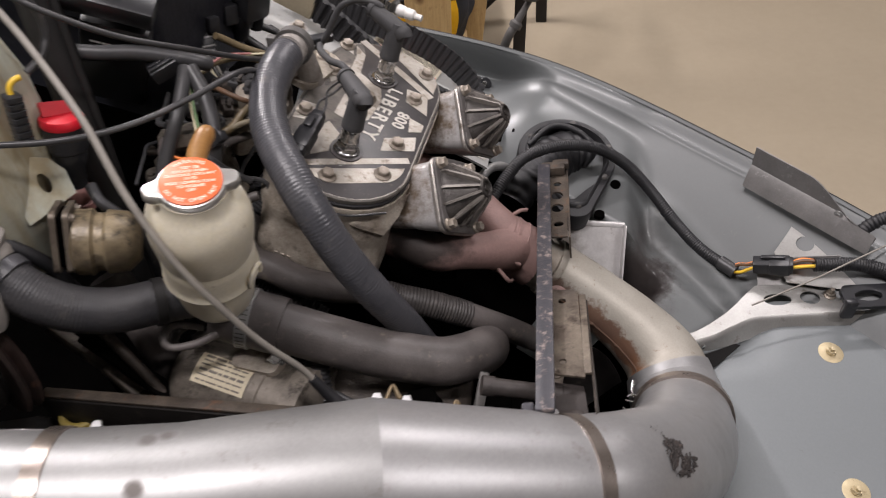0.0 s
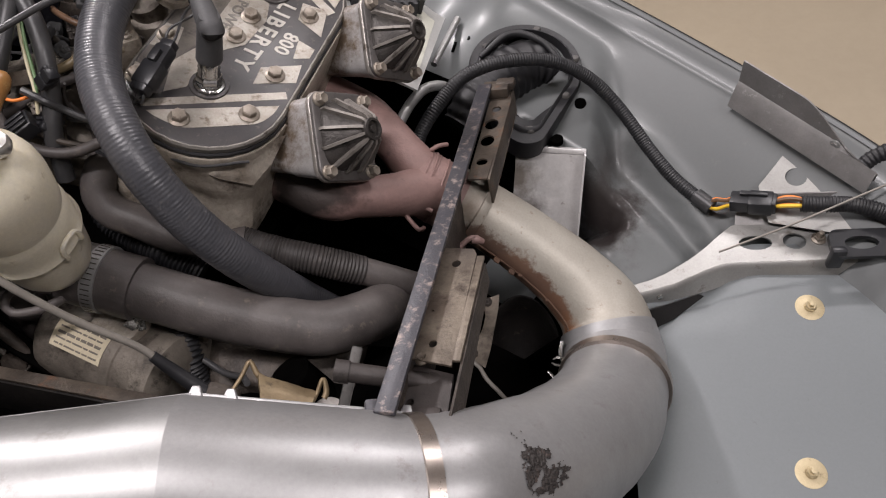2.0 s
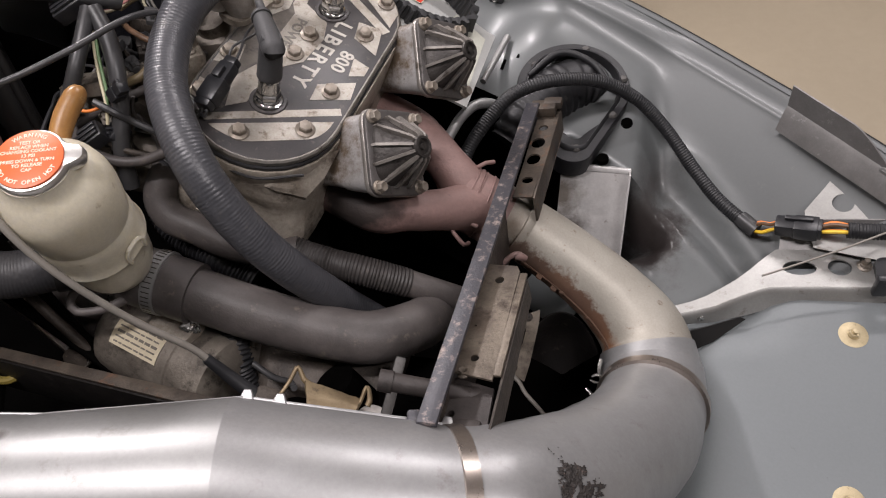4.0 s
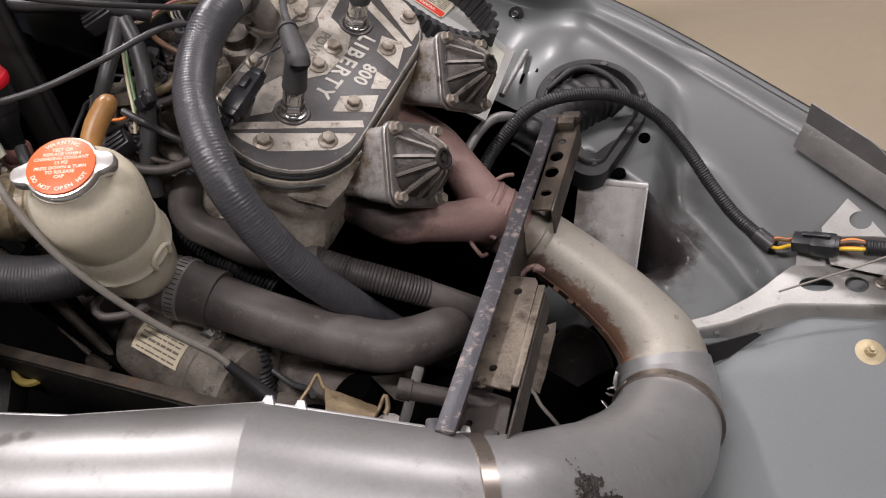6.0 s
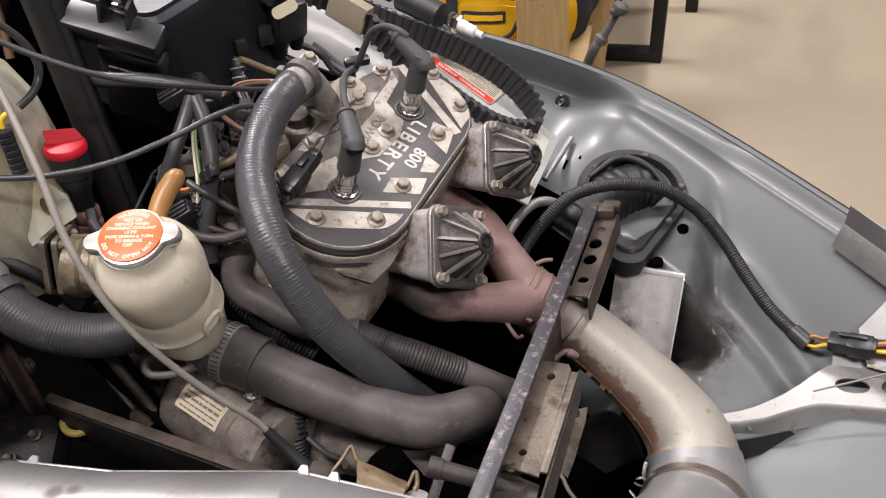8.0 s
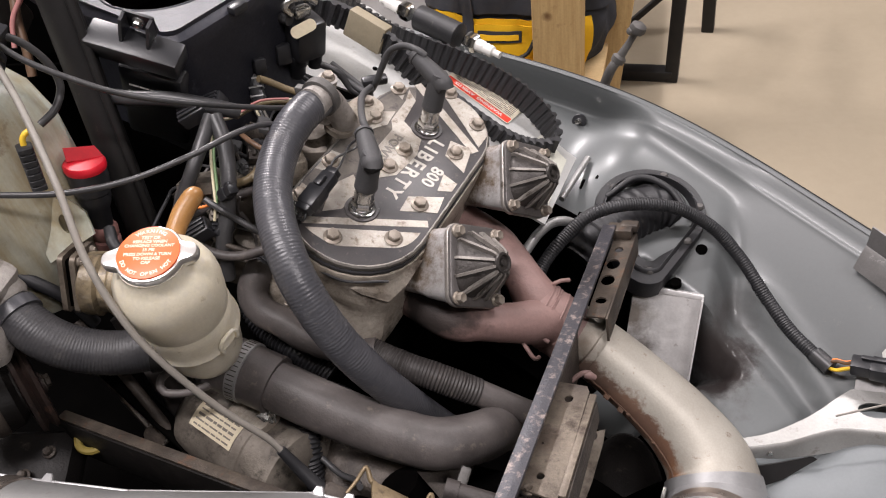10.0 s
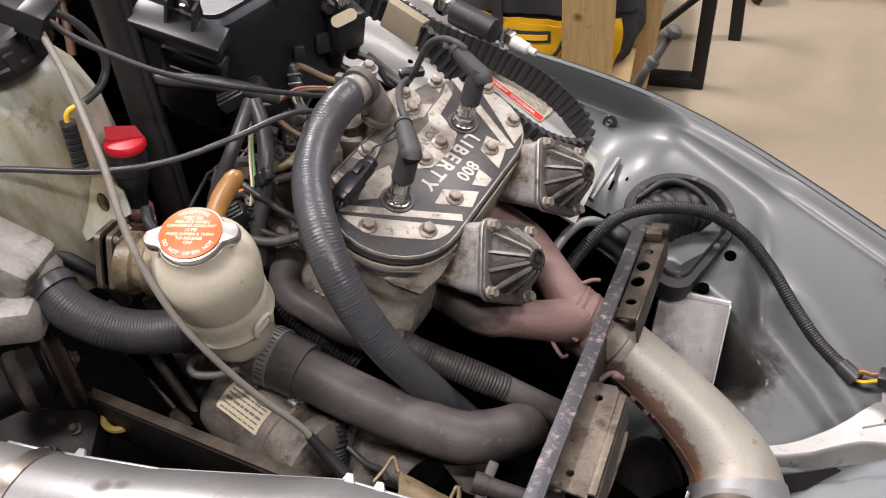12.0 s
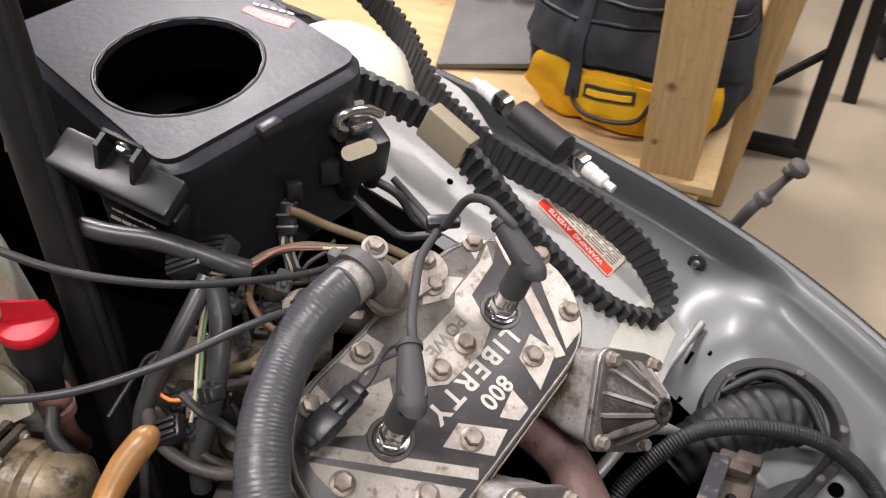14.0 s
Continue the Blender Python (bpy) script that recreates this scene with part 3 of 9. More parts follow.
def pan_drop(s, o):
    """How far the pan lies under its rim, o metres in from it, s metres along it from the dome."""
    dome = ease(s, -0.22, -0.08) * (1 - ease(s, 0.20, 0.33))
    wall = 0.046 * (0.55 * ease(o, 0.002, 0.040) + 0.45 * ease(o, 0.0, 0.075))
    near = 0.042 * ease(o, 0.05, 0.20)
    far = 0.075 * ease(o, 0.03, 0.15) + 0.03 * ease(o, 0.16, 0.30)
    deep = 0.20 * ease(o, 0.176, 0.192)
    crease = -0.012 * math.exp(-((o - 0.085 - 0.25 * max(0, s - 0.2)) / 0.012) ** 2) * ease(s, 0.22, 0.30)
    bump = -0.016 * math.exp(-((o - 0.075) / 0.045) ** 2 - ((s + 0.02) / 0.13) ** 2)
    # the dome ends in a steep side; past it the pan falls straight from the rim to the crease
    foot = 0.235 + 0.60 * (o - 0.08)
    side = ease(s, -0.22, -0.08) * (1 - ease(s, foot - 0.055, foot))
    hold = ease(s, 0.10, 0.24)
    fold = 0.095 + 0.25 * max(0, s - 0.2)
    e = ease(o, fold, fold + 0.045)
    slope = (wall + far) * e + 0.92 * o * (1 - e) + 0.0015 * math.exp(-((o - 0.013) / 0.004) ** 2)
    low = (wall + far) * (1 - hold) + slope * hold
    bead = -0.0007 * math.exp(-((o - 0.021) / 0.0017) ** 2)
    drop = bead + bump + side * (wall + near) + dome * deep + (1 - side) * low + crease
    # towards the clutch the wall stands almost upright
    left = ease(-s, -0.04, 0.08)
    return drop * (1 - left) + left * max(drop, 0.058 * ease(o, 0.002, 0.021) + 0.02 * ease(o, 0.02, 0.10))


def engine_pan():
    pan = thing("engine_pan", "grey painted moulded side pan of an opened snowmobile", "snowmobile body")
    path, _ = spline(RIM, 0.008)
    mid = min(range(len(path)), key=lambda i: (path[i] - Vector((0.148, 1.092, 0.532))).length)
    s, acc = [], 0.0
    for i, p in enumerate(path):
        if i:
            acc += (p - path[i - 1]).length
        s.append(acc)
    s = [a - s[mid] for a in s]
    offs = [0.0, 0.003, 0.006, 0.010, 0.015, 0.018, 0.0195, 0.021, 0.0225, 0.024, 0.027, 0.033] + [0.040 + 0.010 * k for k in range(27)]
    bm = bmesh.new()
    grid = []
    for i, p in enumerate(path):
        t = (path[min(i + 1, len(path) - 1)] - path[max(0, i - 1)])
        t.z = 0
        t.normalize()
        inn = Vector((t.y, -t.x, 0))
        if inn.y > 0:
            inn = -inn
        under = 0.020 * ease(-s[i], -0.04, 0.08)
        grid.append([bm.verts.new(p + inn * (o - under * math.exp(-((o - 0.019) / 0.009) ** 2)) - Vector((0, 0, pan_drop(s[i], o)))) for o in offs])
    # lower faces split off to carry deep shade as a near-black colour
    skirt = bmesh.new()
    for i in range(len(grid) - 1):
        a, b = grid[i], grid[i + 1]
        for j in range(len(offs) - 1):
            quad = (a[j], a[j + 1], b[j + 1], b[j])
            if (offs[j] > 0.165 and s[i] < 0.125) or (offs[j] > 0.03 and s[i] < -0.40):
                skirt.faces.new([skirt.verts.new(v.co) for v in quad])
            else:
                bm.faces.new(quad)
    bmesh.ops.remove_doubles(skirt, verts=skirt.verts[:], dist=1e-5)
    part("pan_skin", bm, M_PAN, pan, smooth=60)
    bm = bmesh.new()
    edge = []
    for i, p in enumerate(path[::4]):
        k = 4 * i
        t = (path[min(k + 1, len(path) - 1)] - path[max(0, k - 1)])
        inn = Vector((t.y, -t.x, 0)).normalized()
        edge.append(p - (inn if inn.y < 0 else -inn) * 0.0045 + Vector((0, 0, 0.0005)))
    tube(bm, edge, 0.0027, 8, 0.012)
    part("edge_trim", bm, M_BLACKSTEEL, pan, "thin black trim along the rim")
    part("sooty_skirt", skirt, M_VOID, pan, "lower skirt of the pan in a near-black shade colour", smooth=60)
    bm = bmesh.new()
    rows = []
    prof = [(0.003, 0.001), (-0.001, 0.0035), (-0.006, 0.002), (-0.009, -0.004), (-0.016, -0.02), (-0.03, -0.09), (-0.035, -0.22), (0.03, -0.30)]
    for i, p in enumerate(path):
        t = (path[min(i + 1, len(path) - 1)] - path[max(0, i - 1)])
        t.z = 0
        t.normalize()
        inn = Vector((t.y, -t.x, 0))
        if inn.y > 0:
            inn = -inn
        rows.append([bm.verts.new(p + inn * o + Vector((0, 0, h))) for o, h in prof])
    for a, b in zip(rows, rows[1:]):
        for j in range(len(prof) - 1):
            bm.faces.new((a[j], b[j], b[j + 1], a[j + 1]))
    part("rim_lip", bm, M_PAN, pan, "rolled outer lip of the grey pan")
    # floor of the pan under the engine, its deep shade put into the colour
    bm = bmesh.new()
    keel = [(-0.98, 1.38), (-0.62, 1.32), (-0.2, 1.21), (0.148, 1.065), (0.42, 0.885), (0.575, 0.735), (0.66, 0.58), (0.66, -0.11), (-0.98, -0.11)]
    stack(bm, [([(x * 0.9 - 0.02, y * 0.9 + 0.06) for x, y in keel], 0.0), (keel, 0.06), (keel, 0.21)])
    part("pan_floor", bm, M_VOID, pan, "floor of the pan in a near-black shade colour")
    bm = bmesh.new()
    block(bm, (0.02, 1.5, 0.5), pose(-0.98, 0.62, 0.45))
    part("far_side", bm, M_VOID, pan, "far side of the pan in a near-black shade colour")
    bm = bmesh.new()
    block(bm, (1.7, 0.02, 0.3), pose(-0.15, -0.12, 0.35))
    part("nose", bm, M_VOID, pan, "inside of the nose in a near-black shade colour")
    # holes and slots as flat near-black shapes, their inner shade coloured in, and a screw
    for at in ((0.242, 0.896), (0.212, 0.845)):
        bm = bmesh.new()
        lathe(bm, [(0.0, 0.0005), (0.0068, 0.0005), (0.0074, 0.0), (0.0074, -0.006)], axes((at[0], at[1], 0.4375 if at[1] > 0.87 else 0.4255), (1, 0, 0.07), (0, 0.9, 0.35) if at[1] > 0.87 else (0, 1, 0.1)), 18)
        part("drilled_hole", bm, M_VOID, pan, "flat near-black disc for the dark of a round hole")
    for a, b in (((0.1000, 0.9880, 0.4712), (0.1022, 0.9930, 0.4735)), ((0.0815, 0.9350, 0.4473), (0.0835, 0.9410, 0.4490)), ((0.0790, 0.9760, 0.4622), (0.0832, 0.9900, 0.4675))):
        bm = bmesh.new()
        beam(bm, a, b, 0.0042, 0.0016, up=(-0.2, -0.36, 0.92), bevel=0.0005)
        part("slot", bm, M_VOID, pan, "flat near-black bar for the dark of a slot")
    bm = bmesh.new()
    m = along((0.0632, 1.1080, 0.4850), (0.045, 1.040, 0.520))
    lathe(bm, [(0.011, -0.002), (0.011, 0.001), (0.010, 0.002)], m, 24)
    part("screw_washer", bm, M_PLASTIC, pan, "black washer")
    bm = bmesh.new()
    hexbolt(bm, m @ pose(0, 0, 0.001), 0.0045, 0.008, 0.0052)
    part("screw", bm, M_STEEL, pan, "bright steel screw")
    return pan


engine_pan()


def belly_panel():
    panel = thing("belly_panel", "flat blue-grey lower panel with two large yellow washers", "panel")
    z = lambda x, y: 0.345 + 0.15 * (y - 0.649)
    bm = bmesh.new()
    xs, ys = [0.285 + 0.03 * i for i in range(17)], [0.10 + 0.03 * j for j in range(22)]
    g = [[bm.verts.new((x, y, z(x, y) - 0.012 * ease(0.33 - x, 0.0, 0.045) - 0.05 * ease(y, 0.650, 0.70) * (1 - ease(x, 0.37, 0.42)))) for y in ys] for x in xs]
    for a, b in zip(g, g[1:]):
        for j in range(len(ys) - 1):
            bm.faces.new((a[j], b[j], b[j + 1], a[j + 1]))
    thicken(bm, 0.004)
    part("panel_skin", bm, M_PANEL, panel)
    for x, y in ((0.484, 0.649), (0.452, 0.469)):
        m = axes((x, y, z(x, y) + 0.001), (1, 0, 0), (0, 1, 0.15))
        bm = bmesh.new()
        lathe(bm, [(0.0155, 0.0), (0.0155, 0.0012), (0.0148, 0.0016), (0.005, 0.0016)], m, 32)
        w = part("washer", bm, M_BRASS, panel, "large yellow zinc washer")
        bm = bmesh.new()
        hexbolt(bm, m @ pose(0, 0, 0.0016), 0.0058, 0.0055, 0.0062)
        lathe(bm, [(0.0028, 0.005), (0.0028, 0.011), (0.0, 0.0118)], m, 10)
        part("nut", bm, M_BRASS, w)


belly_panel()


def strut():
    st = thing("bracket_strut", "bright aluminium strut widening into a drilled corner bracket", "bracket")
    m = axes((0.45, 0.724, 0.370), (1, 0, 0.03), (0, 1, 0.1))
    back = [(0.150, 0.0256), (-0.030, 0.0262), (-0.0384, 0.0236), (-0.0488, 0.0150), (-0.0600, 0.0050), (-0.0698, -0.0045), (-0.0860, -0.0180), (-0.1037, -0.0300), (-0.1200, -0.0400), (-0.1362, -0.0475), (-0.1618, -0.0556), (-0.200, -0.0600)]
    front = [(-0.200, -0.0720), (-0.1618, -0.0660), (-0.1362, -0.0600), (-0.1119, -0.0530), (-0.0900, -0.0425), (-0.0733, -0.0350), (-0.0580, -0.0290), (-0.0449, -0.0268), (0.010, -0.0258), (0.150, -0.0250)]
    bm = bmesh.new()
    sheet(bm, back + front, 0.0022, m, holes=[(-0.0148, -0.0008, 0.0185, 0.0098), (0.0282, 0.0002, 0.0128, 0.0108)])
    part("strut_plate", bm, M_SHEET, st, smooth=0)
    # turned-down front flange, and the smudged web that rises to the gusset
    bm = bmesh.new()
    rows = []
    for x, y in front:
        drop = 0.019 + 0.006 * ease(x, -0.14, -0.04)
        rows.append([bm.verts.new(m @ Vector(v)) for v in ((x, y, -0.0004), (x, y - 0.0026, -0.0018), (x, y - 0.0048, -0.006), (x, y - 0.0120 * ease(x, -0.16, -0.06) - 0.0036, -drop))])
    for a, b in zip(rows, rows[1:]):
        for j in range(3):
            bm.faces.new((a[j], b[j], b[j + 1], a[j + 1]))
    thicken(bm, 0.002)
    part("front_flange", bm, M_SHEET, st, "turned-down dull flange", smooth=50)
    bm = bmesh.new()
    rows = []
    for k in range(15):
        x = -0.034 + 0.013 * k
        lift = 0.016 * ease(x, -0.04, -0.005)
        rows.append([bm.verts.new(m @ Vector(v)) for v in ((x, 0.0245, -0.0006), (x + 0.001, 0.030, 0.002), (x + 0.002, 0.036, 0.002 + 0.35 * lift), (x + 0.003, 0.041, 0.003 + lift), (x + 0.004, 0.0445, 0.006 + 1.6 * lift))])
    for a, b in zip(rows, rows[1:]):
        for j in range(4):
            bm.faces.new((a[j], b[j], b[j + 1], a[j + 1]))
    thicken(bm, 0.002)
    part("rising_web", bm, M_SMUDGED, st, "smudged rising web", smooth=60)
    # black strip that stands in for the shaded gap under the arm
    bm = bmesh.new()
    hi = [(0.258, 0.622, 0.368), (0.290, 0.6265, 0.366), (0.335, 0.647, 0.359), (0.366, 0.665, 0.350)]
    lo = [(0.258, 0.606, 0.3405), (0.290, 0.611, 0.3412), (0.335, 0.634, 0.3450), (0.372, 0.663, 0.3490)]
    rows = [[bm.verts.new(a), bm.verts.new(b)] for a, b in zip(hi, lo)]
    for a, b in zip(rows, rows[1:]):
        bm.faces.new((a[0], b[0], b[1], a[1]))
    thicken(bm, 0.003)
    part("strut_web", bm, M_BLACKSTEEL, st, "black strip added for the shaded gap under the arm")
    bm = bmesh.new()
    hexbolt(bm, m @ pose(0.0545, 0.0022, 0.0), 0.0062, 0.0065, 0.0082)
    lathe(bm, [(0.0030, 0.006), (0.0030, 0.013), (0.0, 0.0137)], m @ pose(0.0545, 0.0022, 0.0), 12)
    part("bolt", bm, M_BOLT, st)
    for x, y in ((-0.152, -0.0668), (-0.128, -0.0610)):
        bm = bmesh.new()
        hexbolt(bm, along(m @ Vector((x, y, -0.010)), m @ Vector((x + 0.3, y - 1.0, 0.2))), 0.0036, 0.005, 0.0050)
        part("rivet", bm, M_STEEL, st)
    # upright triangle with one hole
    bm = bmesh.new()
    m = axes((0.428, 0.772, 0.385), (0.93, -0.28, 0.05), (0.35, 0.80, 0.45)) @ pose(0, 0, 0.003)
    sheet(bm, [(0.0120, 0.0215), (0.0260, 0.0500), (0.0420, 0.0850), (0.0475, 0.0940), (0.0560, 0.0960), (0.0680, 0.0900), (0.118, 0.052), (0.160, 0.018), (0.160, -0.020), (0.030, -0.020), (0.016, 0.010)], 0.0022, m, holes=[(0.0500, 0.0388, 0.0118, 0.0108)])
    part("gusset", bm, M_SHEET, st, smooth=0)
    bm = bmesh.new()
    lathe(bm, [(0.0095, 0.0), (0.0095, 0.0012), (0.0085, 0.0018)], m @ pose(0.0560, 0.0860, 0.0), 20)
    hexbolt(bm, m @ pose(0.0560, 0.0860, 0.0015), 0.005, 0.006, 0.0068)
    part("bolt", bm, M_BOLT, st)
    # plate that stands up over the rim, creased along its middle
    tab = thing("rim_tab", "dull aluminium folded tab clipped over the grey rim", "bracket")
    c0, d, inn = Vector((0.4289, 0.870, 0.478)), Vector((0.166, -0.159, -0.031)).normalized(), Vector((-0.692, -0.722, 0))
    bm = bmesh.new()
    rows = []
    for k in range(31):
        x = -0.010 + 0.006 * k
        up = 0.0295 - 0.034 * ease(x, 0.066, 0.150) - 0.012 * ease(x, 0.12, 0.17)
        p = c0 + d * x
        rows.append([bm.verts.new(v) for v in (p + Vector((0, 0, up)), p + Vector((0, 0, min(0.010, 0.5 * up))), p + Vector((0, 0, min(0.001, up - 0.002))), p + inn * 0.004 + Vector((0, 0, -0.004)), p + inn * 0.010 + Vector((0, 0, -0.018)), p + inn * 0.013 + Vector((0, 0, -0.0285)))])
    for a, b in zip(rows, rows[1:]):
        for j in range(5):
            bm.faces.new((a[j], b[j], b[j + 1], a[j + 1]))
    thicken(bm, 0.002)
    part("folded_tab", bm, M_SMUDGED, tab, smooth=25)
    bm = bmesh.new()
    hexbolt(bm, axes(c0 + d * 0.118 + inn * 0.002 + Vector((0, 0, -0.002)), d, Vector((0, 0, 1))), 0.004, 0.003, 0.006)
    part("rivet", bm, M_DULLALU, tab)
    # black strap buckle at the bracket's end
    bk = thing("buckle", "black plastic strap buckle on the bracket", "buckle")
    bm = bmesh.new()
    sheet(bm, rounded(0.11, 0.034, 0.01), 0.006, axes((0.558, 0.700, 0.398), (1, 0.03, 0), (0, 1, 0.2)), holes=[(-0.022, 0.0, 0.018, 0.008), (0.025, 0.0, 0.016, 0.008)])
    part("buckle_frame", bm, M_PLASTIC, bk)
    bm = bmesh.new()
    block(bm, (0.016, 0.010, 0.030), pose(0.510, 0.688, 0.386), 0.003)
    part("hook", bm, M_PLASTIC, bk)


strut()


def rubber_boot():
    """Oval moulded boot with a screwed flange on the pan's dome."""
    bt = thing("steering_boot", "black rubber boot with a screwed oval flange", "rubber boot")
    m = axes((0.176, 0.938, 0.466), (0.03, 1.0, 0.26), (-1.0, 0.03, 0.09))

    def tear(f):
        """Teardrop, scaled about the boot's centre: a round head and a tail that narrows."""
        out = []
        for j in range(31):
            a = radians(-112 + 224 * j / 30)
            out.append((-0.006 + 0.068 * math.cos(a), 0.002 + 0.0715 * math.sin(a)))
        for j in range(9):
            a = radians(128 + 104 * j / 8)
            out.append((-0.098 + 0.022 * math.cos(a), -0.002 + 0.026 * math.sin(a)))
        return [((x + 0.012) * f - 0.012, y * f) for x, y in out]
    bm = bmesh.new()
    stack(bm, [(tear(1.0), -0.028), (tear(1.0), 0.002), (tear(0.985), 0.0045), (tear(0.86), 0.0060), (tear(0.84), 0.0095), (tear(0.81), 0.0105), (tear(0.79), 0.006), (tear(0.75), -0.016), (tear(0.30), -0.030)], m)
    flange = part("flange", bm, M_RUBBER, bt, smooth=50)
    for u, v in ((0.0515, -0.011), (0.022, 0.052), (0.008, -0.060), (-0.048, -0.048), (-0.100, -0.006)):
        bm = bmesh.new()
        c = m @ Vector((u, v, 0.005))
        lathe(bm, [(0.0058, 0), (0.0058, 0.001), (0.0040, 0.0036), (0, 0.0042)], Matrix.Translation(c), 14)
        part("rivet", bm, M_FORGED, flange)
    # folded bellows that lean over to the steering arm
    bm = bmesh.new()
    tube(bm, [(0.092, 0.868, 0.430), (0.112, 0.892, 0.447), (0.140, 0.920, 0.457), (0.170, 0.945, 0.457), (0.194, 0.955, 0.449), (0.208, 0.958, 0.430)], [0.022, 0.027, 0.031, 0.033, 0.030, 0.022], 28, 0.002, 0.0026, 0.013)
    part("bellows", bm, M_RUBBER, bt, smooth=60)
    for a, b, c in (((0.125, 0.955, 0.478), (0.165, 0.975, 0.486), (0.205, 0.960, 0.476)), ((0.118, 0.935, 0.484), (0.155, 0.962, 0.497), (0.195, 0.955, 0.488))):
        bm = bmesh.new()
        tube(bm, [a, b, c, (0.222, 0.925, 0.470)], [0.003, 0.005, 0.0045, 0.003], 10)
        part("fold", bm, M_RUBBER, bt)

rubber_boot()


def foil_shield():
    sh = thing("heat_shield", "creased bare metal heat shield box beside the exhaust", "heat shield")
    m = axes((0.203, 0.826, 0.395), (1.0, -0.10, -0.03), (0.03, -0.60, -0.80))
    bm = bmesh.new()
    rows = []
    for i in range(15):
        x = -0.0425 + 0.085 * i / 14
        rows.append([bm.verts.new(m @ Vector((x - 0.002 * (j / 18) * (i / 14), -0.0225 + 0.115 * j / 18, 0.0018 * noise.noise(Vector((x * 60, j * 0.42, 5.0))) + 0.0012 * noise.noise(Vector((x * 130, j * 0.9, 1.0)))))) for j in range(19)])
    for a, b in zip(rows, rows[1:]):
        for j in range(18):
            bm.faces.new((a[j], b[j], b[j + 1], a[j + 1]))
    thicken(bm, 0.002)
    part("front_sheet", bm, M_FOIL, sh, smooth=30)
    bm = bmesh.new()
    beam(bm, m @ Vector((-0.04, -0.022, 0.002)), m @ Vector((0.043, -0.022, 0.004)), 0.008, 0.012, up=m.to_3x3() @ Vector((0, 0, 1)))
    part("folded_edge", bm, M_FOIL, sh)
    bm = bmesh.new()
    sheet(bm, rounded(0.022, 0.115, 0.003), 0.002, m @ pose(0.0425, 0.035, -0.011, 0, 90, 0))
    part("side_sheet", bm, M_FOIL, sh)
    bm = bmesh.new()
    hexbolt(bm, m @ pose(0.034, -0.012, 0.002), 0.0025, 0.003, 0.0034)
    part("rivet", bm, M_STEEL, sh)


foil_shield()


# ---- the engine ----
LV, WV, NV = Vector((0.21846, 0.97571, 0.01636)), Vector((0.91880, -0.20001, -0.34031)), Vector((0.32877, -0.08938, 0.94017))
ENGINE = Matrix((LV, -WV, NV)).transposed().to_4x4()
ENGINE.translation = Vector((-0.08649, 0.73504, 0.66731))


def eng(u, w, h=0.0):
    return ENGINE @ Vector((u, -w, h))


def stadium(half, r, n=14, square=2.0):
    out = []
    for c, a0 in ((half, -90), (-half, 90)):
        for j in range(n + 1):
            a = radians(a0 + 180 * j / n)
            k = (abs(math.cos(a)) ** square + abs(math.sin(a)) ** square) ** (-1 / square)
            out.append((c + r * k * math.cos(a), r * k * math.sin(a)))
    return out


HEAD_BOLTS = [(-0.1175, -0.005), (-0.0855, 0.044), (-0.032, 0.045), (0.056, 0.043), (0.112, 0.0435), (0.140, -0.005), (0.108, -0.0555), (0.0505, -0.054), (-0.0345, -0.058), (-0.091, -0.0575), (0.0265, -0.0045), (-0.0045, -0.0055)]


